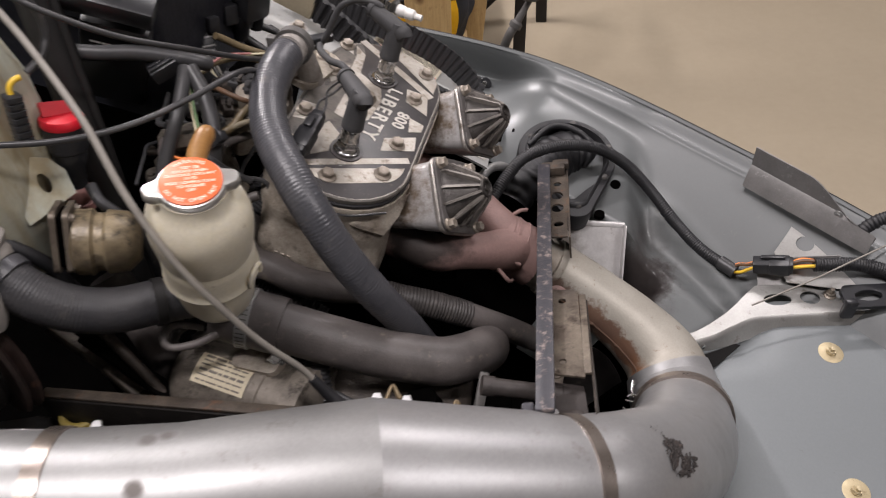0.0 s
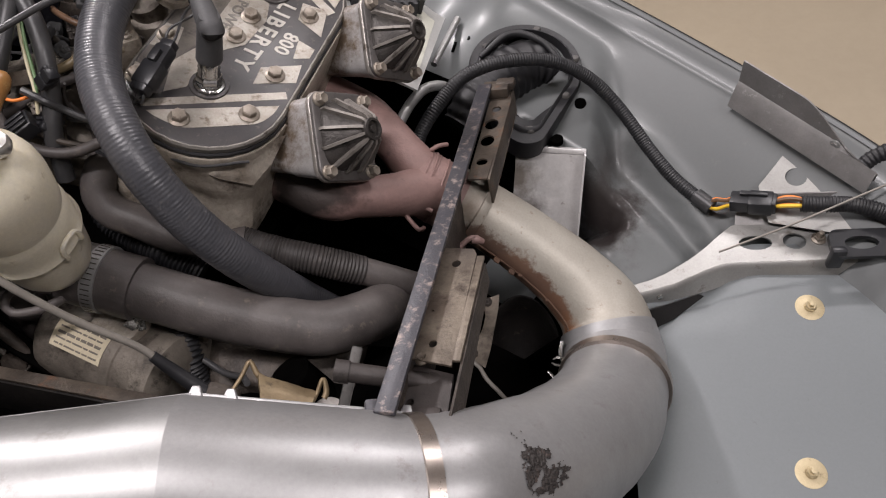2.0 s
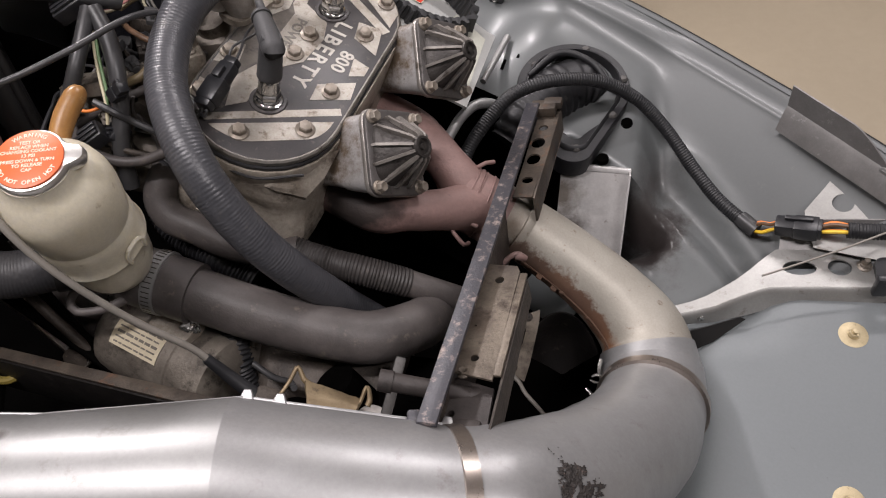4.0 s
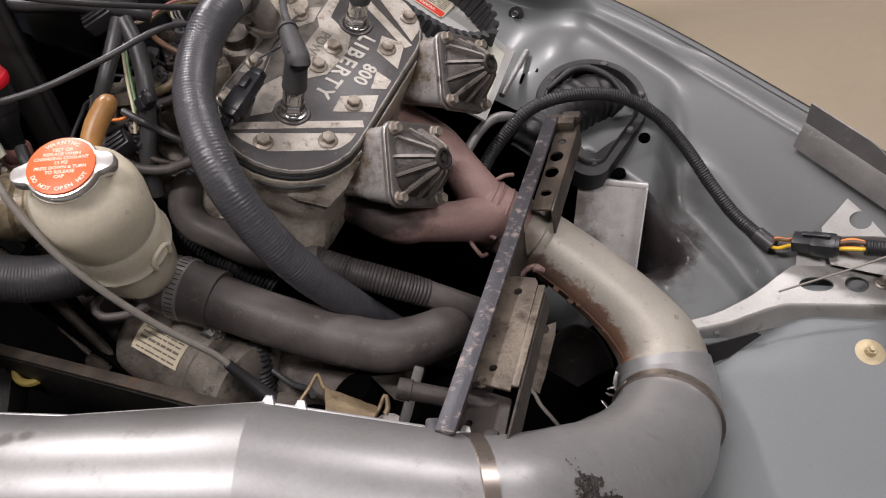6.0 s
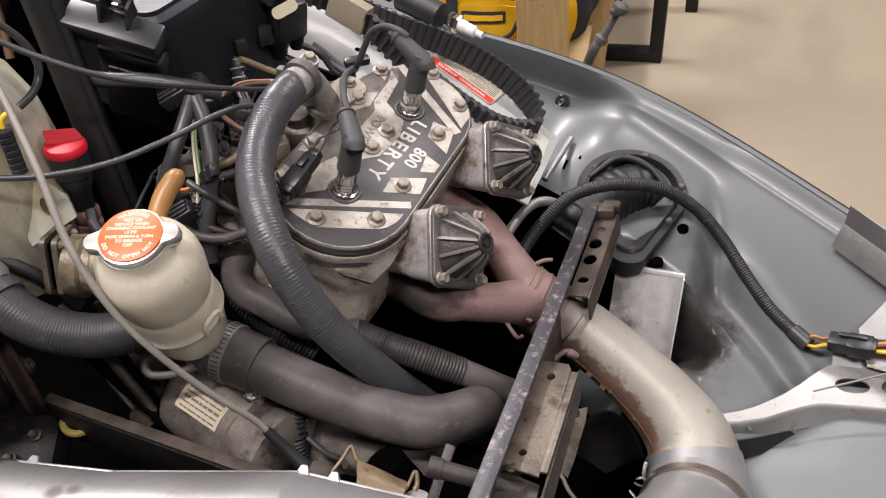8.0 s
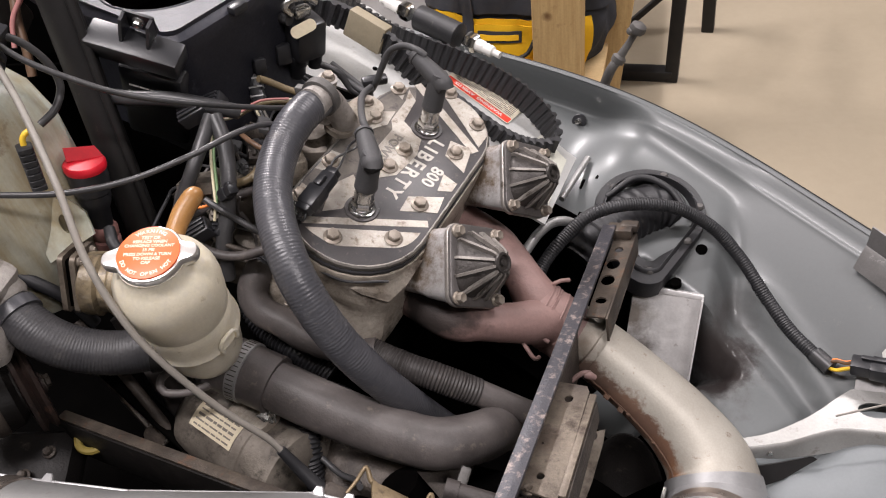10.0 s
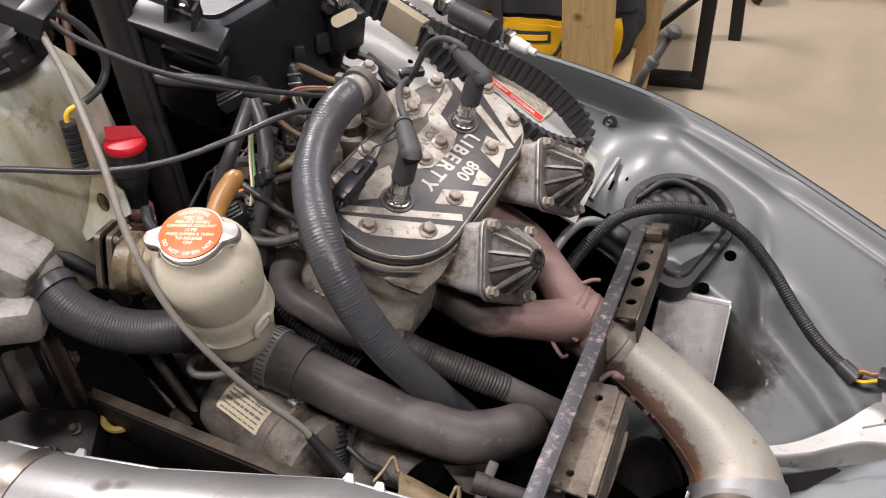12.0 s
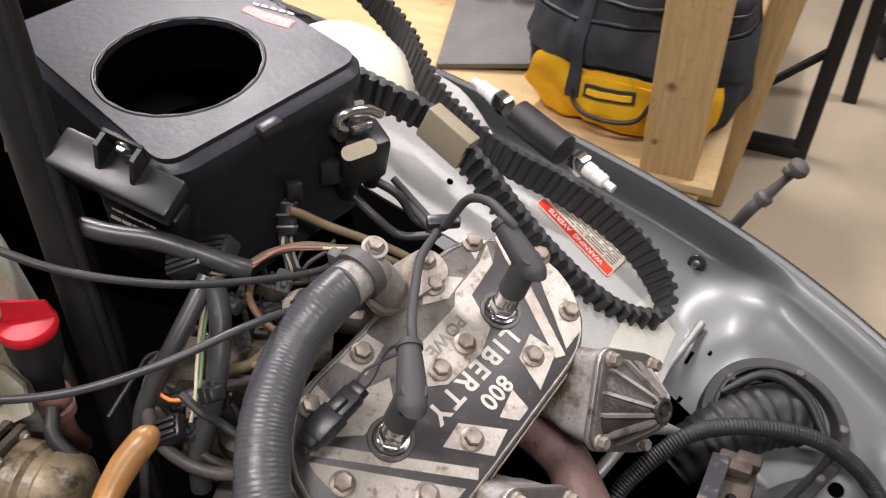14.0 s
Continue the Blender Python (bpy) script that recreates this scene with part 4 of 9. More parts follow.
def engine():
    e = thing("engine", "two-cylinder snowmobile engine with grimy aluminium cylinders and black and silver head", "engine", ENGINE)
    bm = bmesh.new()
    stack(bm, [(stadium(0.060, 0.060, square=3), -0.106), (stadium(0.078, 0.074, square=8), -0.107), (stadium(0.079, 0.075, square=8), -0.099), (stadium(0.0765, 0.0735, square=6.5), -0.084), (stadium(0.0735, 0.0715, square=5), -0.068), (stadium(0.072, 0.0705, square=4), -0.056), (stadium(0.0735, 0.0725, square=3.2), -0.049), (stadium(0.074, 0.0735, square=2.5), -0.042), (stadium(0.0735, 0.0735, square=2.1), -0.034), (stadium(0.0735, 0.0738), -0.022), (stadium(0.0733, 0.0738), -0.0125), (stadium(0.0728, 0.0732), -0.0108)])
    part("cylinder_block", bm, M_CAST, e, smooth=35)
    # crankcase, near-black for the shade below the cylinders
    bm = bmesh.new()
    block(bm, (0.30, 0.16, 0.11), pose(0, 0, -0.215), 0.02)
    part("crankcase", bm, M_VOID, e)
    for k in range(3):
        bm = bmesh.new()
        block(bm, (0.0016, 0.0042, 0.0065), pose(-0.1525, -0.030 + 0.007 * k, -0.094, 0, -6, 0), 0.0005)
        part("cast_mark", bm, M_CAST, e)
    for u, w in ((-0.122, 0.050), (-0.128, -0.030), (0.10, 0.062)):
        bm = bmesh.new()
        block(bm, (0.024, 0.020, 0.012), pose(u - 0.006, -w, -0.111), 0.004)
        part("block_foot", bm, M_CAST, e)
        bm = bmesh.new()
        hexbolt(bm, pose(u - 0.014, -w - 0.006, -0.106), 0.005, 0.008, 0.007)
        part("base_nut", bm, M_BOLT, e)
    bm = bmesh.new()
    stack(bm, [(stadium(0.0722, 0.0712), -0.0112), (stadium(0.0724, 0.0720), -0.0102), (stadium(0.0724, 0.0720), -0.0072), (stadium(0.0722, 0.0712), -0.0062)])
    part("head_gasket", bm, M_RUBBER, e, "black gasket ring")
    bm = bmesh.new()
    stack(bm, [(stadium(0.072, 0.0700), -0.0063), (stadium(0.072, 0.0706), -0.0056), (stadium(0.072, 0.0706), -0.0016), (stadium(0.072, 0.0690), 0.0)])
    part("head_cover", bm, M_HEADSIDE, e, "dull bare edge of the head plate")
    bm = bmesh.new()
    stack(bm, [(stadium(0.072, 0.0676), -0.001), (stadium(0.072, 0.0676), 0.0001), (stadium(0.072, 0.0670), 0.0004)])
    part("painted_field", bm, M_HEADBLACK, e, "worn black paint on the head")
    bm = bmesh.new()
    sheet(bm, [(0.125, -0.041), (0.104, -0.031), (0.066, -0.026), (0.053, -0.004), (0.029, 0.006), (-0.012, 0.004), (-0.026, -0.010), (-0.040, -0.018), (-0.078, -0.026), (-0.094, -0.036), (-0.099, -0.058), (-0.072, -0.0660), (0.072, -0.0660), (0.100, -0.060)], 0.0006, pose(0, 0, 0.00055))
    part("worn_field", bm, M_WORNFIELD, e, "paint worn through to dull alloy", smooth=0)
    # bare raised lands of the head, each with its own outline
    R = 0.0682

    def arc(c, a0, a1, n=12):
        return [(c + R * math.cos(radians(a0 + (a1 - a0) * j / n)), R * math.sin(radians(a0 + (a1 - a0) * j / n))) for j in range(n + 1)]

    lands = [
        [(-0.1215, -0.0325), (-0.0640, 0.0625), (-0.0705, 0.0624), (-0.0766, 0.0614), (-0.0820, 0.0596), (-0.0868, 0.0574), (-0.0910, 0.0545), (-0.0944, 0.0511), (-0.1206, 0.0100), (-0.1243, 0.0030), (-0.1252, -0.0030), (-0.1255, -0.0095), (-0.1250, -0.0160), (-0.1243, -0.0222), (-0.1232, -0.0275)],
        [(0.138, -0.016)] + arc(0.072, 2, 62, 10) + [(0.081, 0.0600)],
        [(-0.029, 0.030), (-0.008, 0.061), (-0.031, 0.065), (-0.051, 0.032)],
        [(0.071, 0.030), (0.073, 0.055), (0.036, 0.063), (0.047, 0.035)],
        [(0.021, 0.046), (0.017, 0.064), (0.004, 0.064), (-0.004, 0.051)],
        [(0.116, -0.046), (0.104, -0.031), (0.066, -0.026), (0.052, 0.003), (0.029, 0.010), (-0.010, 0.006), (-0.026, -0.008), (-0.020, -0.030), (0.007, -0.030), (0.047, -0.030), (0.059, -0.038), (0.096, -0.040)],
        [(0.054, -0.066), (0.074, -0.041), (0.050, -0.038), (0.030, -0.050)],
        [(0.104, -0.060), (0.122, -0.047), (0.112, -0.048), (0.096, -0.044)],
        [(-0.020, -0.066), (-0.018, -0.050), (-0.046, -0.044), (-0.052, -0.066)],
        [(-0.076, -0.066), (-0.078, -0.050), (-0.100, -0.046), (-0.098, -0.062)],
        [(-0.060, -0.040), (-0.036, -0.030), (-0.050, -0.014), (-0.082, -0.016), (-0.096, -0.030)],
    ]
    for out in lands:
        bm = bmesh.new()
        sheet(bm, out, 0.0012, pose(0, 0, 0.0008))
        part("bare_land", bm, M_LAND, e, "scuffed bare aluminium land", smooth=0)
    for a, b, w in (((-0.116, -0.040), (-0.0495, 0.0635), 0.0042), ((0.131, -0.0425), (0.0715, 0.0600), 0.0048)):
        d = (Vector(b) - Vector(a)).normalized()
        q = Vector((-d.y, d.x)) * w
        bm = bmesh.new()
        sheet(bm, [tuple(Vector(a) - q), tuple(Vector(b) - q), tuple(Vector(b) + q), tuple(Vector(a) + q)], 0.0010, pose(0, 0, 0.0007))
        part("bare_stripe", bm, M_LAND, e, "bare aluminium stripe", smooth=0)
    for u, w in HEAD_BOLTS:
        bm = bmesh.new()
        hexbolt(bm, pose(u, w, 0.0006, 0, 0, 17 * (u * 1000 % 7)), 0.0068, 0.0072, 0.0092)
        part("head_bolt", bm, M_BOLT, e)
    for u in (-0.071, 0.071):
        bm = bmesh.new()
        lathe(bm, [(0.0175, 0.0005), (0.017, 0.0022), (0.0140, 0.0022), (0.0135, 0.0006)], pose(u, 0, 0), 28)
        part("plug_well", bm, M_HEADBLACK, e)
    # exhaust valve housings on the side of each cylinder
    ax = Vector((-0.082, 0.654, 0.752)).normalized()
    sdir = Vector((-0.723, 0.480, -0.496))
    for du in (0.0, 0.142):
        c = Vector((-0.0586 + du, 0.125 - 0.017 * du, -0.0117))
        m = axes(c, sdir, ax.cross(sdir))
        if m.to_3x3().col[2].dot(ax) < 0:
            m = m @ pose(0, 0, 0, 180, 0, 0)
        turn = m.to_3x3()
        bm = bmesh.new()
        port = Vector((-0.060 + du, 0.052, -0.060))
        rings = []
        for f, wx, wy, r in ((0.0, 0.056, 0.060, 0.016), (0.42, 0.062, 0.061, 0.014), (0.60, 0.066, 0.062, 0.011), (0.64, 0.069, 0.064, 0.011), (0.93, 0.075, 0.066, 0.012), (1.0, 0.079, 0.069, 0.013)):
            o = port.lerp(c - ax * 0.0085, f)
            rings.append([bm.verts.new(o + turn @ Vector((x, y, 0))) for x, y in rounded(wx, wy, r, 5)])
        for a, b in zip(rings, rings[1:]):
            for j in range(len(a)):
                bm.faces.new((a[j], a[(j + 1) % len(a)], b[(j + 1) % len(a)], b[j]))
        bm.faces.new(rings[-1])
        hous = part("valve_housing", bm, M_HOUSING, e, smooth=28)
        bm = bmesh.new()
        out = rounded(0.082, 0.071, 0.013, 6)
        stack(bm, [([(x * 0.98, y * 0.98) for x, y in out], -0.0090), (out, -0.0080), (out, -0.0046), ([(x * 0.985, y * 0.985) for x, y in out], -0.0038)], m)
        part("valve_flange", bm, M_VALVE, hous, "bright machined flange")
        bm = bmesh.new()
        out = rounded(0.0805, 0.0695, 0.013, 6)
        stack(bm, [(out, -0.0036), (out, -0.0008), ([(x * 0.97, y * 0.97) for x, y in out], 0.0)], m)
        part("cover_plate", bm, M_COVERPLATE, hous, "grey cover plate")
        # squarish cone that rounds towards its hub
        bm = bmesh.new()
        layers = []
        for h, r, q in ((0.0, 0.0305, 3.2), (0.0035, 0.0300, 3.0), (0.007, 0.0270, 2.6), (0.020, 0.0185, 2.2), (0.031, 0.0112, 2.0), (0.0335, 0.0095, 2.0)):
            ring = []
            for j in range(36):
                a = 2 * math.pi * j / 36
                k = (abs(math.cos(a)) ** q + abs(math.sin(a)) ** q) ** (-1 / q)
                ring.append((1.04 * r * k * math.cos(a), 0.94 * r * k * math.sin(a)))
            layers.append((ring, h))
        stack(bm, layers, m)
        part("ribbed_cover", bm, M_VALVECAP, hous, "grimy ribbed conical cover")
        bm = bmesh.new()
        lathe(bm, [(0.0100, 0.030), (0.0108, 0.0345), (0.0100, 0.0370), (0.0078, 0.0375), (0.0070, 0.0345), (0.0035, 0.0345), (0.0030, 0.0370), (0.0, 0.0372)], m, 22)
        part("cover_hub", bm, M_VALVECAP, hous)
        # ribs, coloured paler than the cover between them
        for j in range(12):
            a = 2 * math.pi * (j + 0.35) / 12
            k = (abs(math.cos(a)) ** 3 + abs(math.sin(a)) ** 3) ** (-1 / 3)
            q = Vector((1.04 * math.cos(a), 0.94 * math.sin(a), 0)) * k
            t = Vector((-q.y, q.x, 0)).normalized() * 0.0013
            sec = [(0.0325, 0.0), (0.0325, 0.0055), (0.0290, 0.0105), (0.0205, 0.0235), (0.0130, 0.0340), (0.0095, 0.0355), (0.008, 0.028), (0.020, 0.001)]
            bm = bmesh.new()
            fr = [[bm.verts.new(m @ (q * r + sg * t + Vector((0, 0, h)))) for r, h in sec] for sg in (-1, 1)]
            bm.faces.new(fr[0][::-1])
            bm.faces.new(fr[1])
            for i in range(len(sec)):
                bm.faces.new((fr[0][i], fr[0][(i + 1) % len(sec)], fr[1][(i + 1) % len(sec)], fr[1][i]))
            part("rib", bm, M_RIB, hous)
        for x, y in ((0.0325, 0.0268), (-0.0325, 0.0268), (0.0325, -0.0268), (-0.0325, -0.0268)):
            bm = bmesh.new()
            hexbolt(bm, m @ pose(x, y, 0.0), 0.0052, 0.0085, 0.0066)
            part("valve_bolt", bm, M_BOLT, hous)
    # coolant outlet elbow with its tall bolt
    bm = bmesh.new()
    tube(bm, [(0.022, -0.070, -0.004), (0.012, -0.078, 0.022), (0.000, -0.086, 0.044), (-0.014, -0.087, 0.055), (-0.030, -0.088, 0.058)], [0.0150, 0.0135, 0.0140, 0.0155, 0.0165], 22)
    lathe(bm, [(0.0115, 0.012), (0.0100, 0.024), (0.0092, 0.060), (0.0098, 0.0625), (0.0098, 0.0655), (0.008, 0.066)], pose(0.006, -0.092, 0), 20)
    out = part("coolant_outlet", bm, M_CASTPALE, e)
    bm = bmesh.new()
    hexbolt(bm, pose(0.006, -0.092, 0.0655), 0.0058, 0.0065, 0.0072)
    part("bleed_bolt", bm, M_BOLT, out, "rusty bleed bolt")
    bm = bmesh.new()
    sheet(bm, rounded(0.075, 0.034, 0.014), 0.007, pose(0.036, -0.072, 0.0065, 0, 0, 12))
    part("outlet_flange", bm, M_CAST, out)
    for u, w in ((0.013, -0.0685), (0.061, -0.071)):
        bm = bmesh.new()
        hexbolt(bm, pose(u, w, 0.0065), 0.006, 0.0065, 0.0078)
        part("outlet_bolt", bm, M_BOLT, out)
    # the parts above are laid out with w to the exhaust side; the engine's own y runs the other way
    for ob in e.children_recursive:
        ob.data.transform(Matrix.Diagonal((1, -1, 1, 1)))
        ob.data.flip_normals()
    # angular nose of the casting under the ring, and the ridge that runs down from it
    bm = bmesh.new()
    inv = ENGINE.inverted()
    top = [inv @ Vector(p) for p in ((-0.118, 0.5965, 0.6440), (-0.098, 0.5985, 0.6395), (-0.078, 0.6050, 0.6345), (-0.060, 0.6170, 0.6315), (-0.046, 0.6320, 0.6300))]
    low = [inv @ Vector(p) for p in ((-0.1065, 0.5945, 0.6330), (-0.0865, 0.5935, 0.6220), (-0.0655, 0.6020, 0.6050), (-0.0500, 0.6215, 0.6130), (-0.0385, 0.6440, 0.6260))]
    deep = [inv @ Vector(p) for p in ((-0.108, 0.6000, 0.6280), (-0.0880, 0.6020, 0.6130), (-0.0730, 0.6130, 0.5930), (-0.0560, 0.6300, 0.6050), (-0.046, 0.6500, 0.6180))]
    rows = [[bm.verts.new(v) for v in (a, a.lerp(b, 0.5) + Vector((0, 0, 0.001)), b, b.lerp(c, 0.25) - Vector((0, 0, 0.0015)), c)] for a, b, c in zip(top, low, deep)]
    for a, b in zip(rows, rows[1:]):
        for j in range(4):
            bm.faces.new((a[j], b[j], b[j + 1], a[j + 1]))
    part("casting_nose", bm, M_CAST, e, smooth=35)
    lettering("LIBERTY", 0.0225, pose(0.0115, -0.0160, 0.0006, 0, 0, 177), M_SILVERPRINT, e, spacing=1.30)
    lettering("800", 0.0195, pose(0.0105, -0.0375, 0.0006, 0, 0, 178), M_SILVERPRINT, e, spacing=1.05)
    lettering("POWE", 0.0150, pose(0.0215, 0.0195, 0.0009, 0, 0, 180), M_HEADSIDE, e)
    return e


engine()


def spark_plug(u, arm, name="spark_plug"):
    sp = thing(name, "chrome spark plug with a black rubber angled cap", "spark plug", ENGINE @ pose(u, 0, 0, -2, 6.5, 0), group="spark plugs on the head")
    bm = bmesh.new()
    lathe(bm, [(0.0135, 0.0008), (0.0135, 0.003), (0.0112, 0.0035), (0.0112, 0.006)], pose(0, 0, 0), 24)
    lathe(bm, [(0.0112, 0.005), (0.0112, 0.013), (0.0098, 0.0145)], pose(0, 0, 0), 6)
    lathe(bm, [(0.0096, 0.0135), (0.0100, 0.0165), (0.0092, 0.019), (0.0100, 0.0215), (0.0092, 0.0245), (0.0098, 0.0270), (0.0085, 0.030), (0.0075, 0.034)], pose(0, 0, 0), 24)
    part("shell", bm, M_CHROME, sp, "bright chrome hexagon shell")
    bm = bmesh.new()
    lathe(bm, [(0.0112, 0.0295), (0.0115, 0.0305), (0.0112, 0.034), (0.0106, 0.052), (0.0102, 0.068), (0.0085, 0.0725), (0, 0.0735)], pose(0, 0, 0), 24)
    a = Vector(arm)
    d = a.normalized()
    tube(bm, [Vector((0, 0, 0.0645)) - d * 0.0125, Vector((0, 0, 0.0648)) - d * 0.0105, Vector((0, 0, 0.065)) + d * 0.006, Vector((0, 0, 0.065)) + d * 0.028, Vector((0, 0, 0.065)) + d * 0.040], [0.0078, 0.0100, 0.0104, 0.0088, 0.0072], 20)
    tube(bm, [Vector((0, 0, 0.065)) + d * 0.034, Vector((0, 0, 0.065)) + d * 0.037], [0.0094, 0.0094], 18)
    part("plug_cap", bm, M_BOOT, sp, "matt black rubber angled cap")
    return sp


spark_plug(-0.071, (0.77, 0.64, 0.02))
spark_plug(0.071, (0.30, 0.93, 0.20))


def hose(name, label, pts, r, material, seg=18, ribs=0.0, pitch=0.005, step=0.005, category="hose", ends=None):
    t = thing(name, label, category)
    bm = bmesh.new()
    tube(bm, pts, r, seg, (pitch / 6 if ribs else step), ribs, pitch)
    part("tube", bm, material, t, smooth=60)
    return t


def band(owner, p, d, r, w=0.012, material=None, screw=True):
    """A clamp band round a tube at p along d."""
    d = Vector(d).normalized()
    bm = bmesh.new()
    m = along(Vector(p) - d * w / 2, Vector(p) + d * w / 2)
    lathe(bm, [(r, 0), (r + 0.0016, 0.0004), (r + 0.0016, w - 0.0004), (r, w)], m, 40)
    b = part("clamp_band", bm, material or M_CLAMP, owner)
    if screw:
        bm = bmesh.new()
        block(bm, (0.010, 0.018, 0.009), m @ pose(r + 0.005, 0, w / 2), 0.002)
        part("clamp_screw", bm, M_FORGED, b)
    return b


# spark leads, clipped behind the head
hose("spark_lead", "black spark plug lead curving to a clip", [eng(-0.034, -0.024, 0.0645), (-0.101, 0.711, 0.7385), (-0.120, 0.7532, 0.7222), (-0.1374, 0.8013, 0.7098), (-0.146, 0.8485, 0.6924), (-0.165, 0.876, 0.668), (-0.21, 0.90, 0.68)], 0.0038, M_BOOT, 10, category="cable")
hose("spark_lead", "black spark plug lead curving to a clip", [eng(0.089, -0.026, 0.076), (-0.0739, 0.8228, 0.7539), (-0.0941, 0.840, 0.7497), (-0.1151, 0.8501, 0.7383), (-0.1296, 0.853, 0.7158), (-0.1425, 0.8564, 0.6934), (-0.168, 0.885, 0.668), (-0.215, 0.905, 0.69)], 0.0038, M_BOOT, 10, category="cable")
lc = thing("lead_clip", "black plastic clip holding both spark leads", "clip")
bm = bmesh.new()
block(bm, (0.030, 0.012, 0.010), axes((-0.145, 0.862, 0.694), (0.8, 0.5, -0.1), (-0.5, 0.8, 0.2)), 0.003)
part("clip_body", bm, M_PLASTIC, lc)

# wire plug lying on the head
wc = thing("wire_plug", "small black two-pin wire plug lying on the head", "connector")
bm = bmesh.new()
m = axes((-0.1352, 0.6482, 0.6985), (0.0200, 0.0481, 0.0149), (-0.85, 0.4, 0.1))
block(bm, (0.048, 0.0165, 0.013), m, 0.003)
block(bm, (0.024, 0.0190, 0.015), m @ pose(-0.006, 0, 0), 0.0025)
block(bm, (0.012, 0.008, 0.006), m @ pose(0.010, 0, 0.008), 0.0012)
block(bm, (0.008, 0.013, 0.011), m @ pose(0.026, 0, 0), 0.002)
part("plug_body", bm, M_PLASTIC, wc)
for k, (dx, dz) in enumerate(((-0.003, 0.0), (0.003, 0.002))):
    bm = bmesh.new()
    tube(bm, [m @ Vector((0.026, dx, dz)), m @ Vector((0.038, dx * 1.2, 0.004 + dz)), eng(-0.036, -0.036 + dx, 0.036), eng(-0.032, -0.026 + dx, 0.052), eng(-0.036, -0.018 + dx, 0.060)], 0.0012, 8)
    part("wire", bm, M_CABLEBLACK, wc)
    bm = bmesh.new()
    tube(bm, [m @ Vector((-0.018, dx, dz)), m @ Vector((-0.030, dx * 1.4, -0.004)), eng(-0.115, -0.045 + dx, 0.002), eng(-0.135, -0.03 + dx, -0.02), eng(-0.147, 0.02, -0.014), eng(-0.125, 0.062, -0.01)] if k == 0 else [m @ Vector((-0.018, dx, dz)), m @ Vector((-0.028, dx, -0.006)), eng(-0.12, -0.060, -0.02)], 0.0014, 8)
    part("wire", bm, M_CABLEBLACK, wc)

# ---- coolant hoses ----
big = hose("coolant_hose", "thick black ribbed coolant hose curving from the head", [eng(-0.004, -0.0880, 0.0535), (-0.162, 0.700, 0.747), (-0.169, 0.668, 0.736), (-0.166, 0.636, 0.728), (-0.157, 0.606, 0.719), (-0.139, 0.573, 0.704), (-0.119, 0.548, 0.679), (-0.095, 0.535, 0.635), (-0.069, 0.533, 0.588), (-0.045, 0.542, 0.538), (-0.028, 0.56, 0.485), (-0.01, 0.58, 0.43)], [0.0172, 0.0176, 0.0176, 0.0176, 0.0176, 0.0175, 0.0174, 0.0172, 0.0168, 0.0160, 0.0150, 0.0145], M_HOSE, 36, 0.00022, 0.0031, 0.00058)
for v in big.children[0].data.vertices:
    v.co += 0.00022 * noise.noise_vector(v.co * 240) + 0.00015 * noise.noise_vector(v.co * 520)
band(big, eng(-0.012, -0.088, 0.0555), LV, 0.0184, 0.010, M_FORGED)

low = hose("lower_hose", "dusty grey-black thick radiator hose with a bent end", [(-0.222, 0.532, 0.572), (-0.190, 0.526, 0.566), (-0.156, 0.520, 0.558), (-0.111, 0.513, 0.545), (-0.066, 0.510, 0.530), (-0.015, 0.510, 0.516), (0.012, 0.522, 0.506), (0.034, 0.545, 0.490), (0.040, 0.575, 0.462), (0.035, 0.60, 0.42)], 0.0248, M_HOSEGREY, 24)
bm = bmesh.new()
tube(bm, [(-0.226, 0.533, 0.573), (-0.205, 0.529, 0.5695), (-0.163, 0.5215, 0.5598)], [0.0285, 0.0288, 0.0288], 24)
part("sleeve", bm, M_HOSEGREY, low, "dusty rubber end sleeve")
bd = band(low, (-0.1965, 0.5275, 0.5676), (1, -0.14, -0.20), 0.0290, 0.0125, M_DULLALU, False)
bm = bmesh.new()
m = along((-0.1965, 0.5275, 0.5676), (0.8035, 0.3875, 0.3676))
for k in range(40):
    a = 2 * math.pi * k / 40
    block(bm, (0.0010, 0.0009, 0.0080), m @ pose(0.0303 * math.cos(a), 0.0306 * math.sin(a), 0, 0, 0, math.degrees(a)))
part("worm_slot", bm, M_CASTDARK, bd, "row of dark worm-drive slots")

fs = thing("foil_scrap", "crumpled scrap of silver foil under the hose", "foil")
bm = bmesh.new()
rows = []
for i in range(7):
    p = Vector((-0.1800, 0.5090, 0.5580)).lerp(Vector((-0.1635, 0.4968, 0.5340)), i / 6)
    rows.append([bm.verts.new(p + Vector((0.017, 0.006, 0.004)) * (k / 5 - 0.5) * (0.7 + 0.5 * math.sin(1.7 * i + 1)) + 0.004 * noise.noise_vector(Vector((i * 1.7, k * 1.3, 4.2)))) for k in range(6)])
for a, b in zip(rows, rows[1:]):
    for k in range(5):
        bm.faces.new((a[k], b[k], b[k + 1], a[k + 1]))
thicken(bm, 0.0008)
part("foil_sheet", bm, M_STEEL, fs, smooth=12)

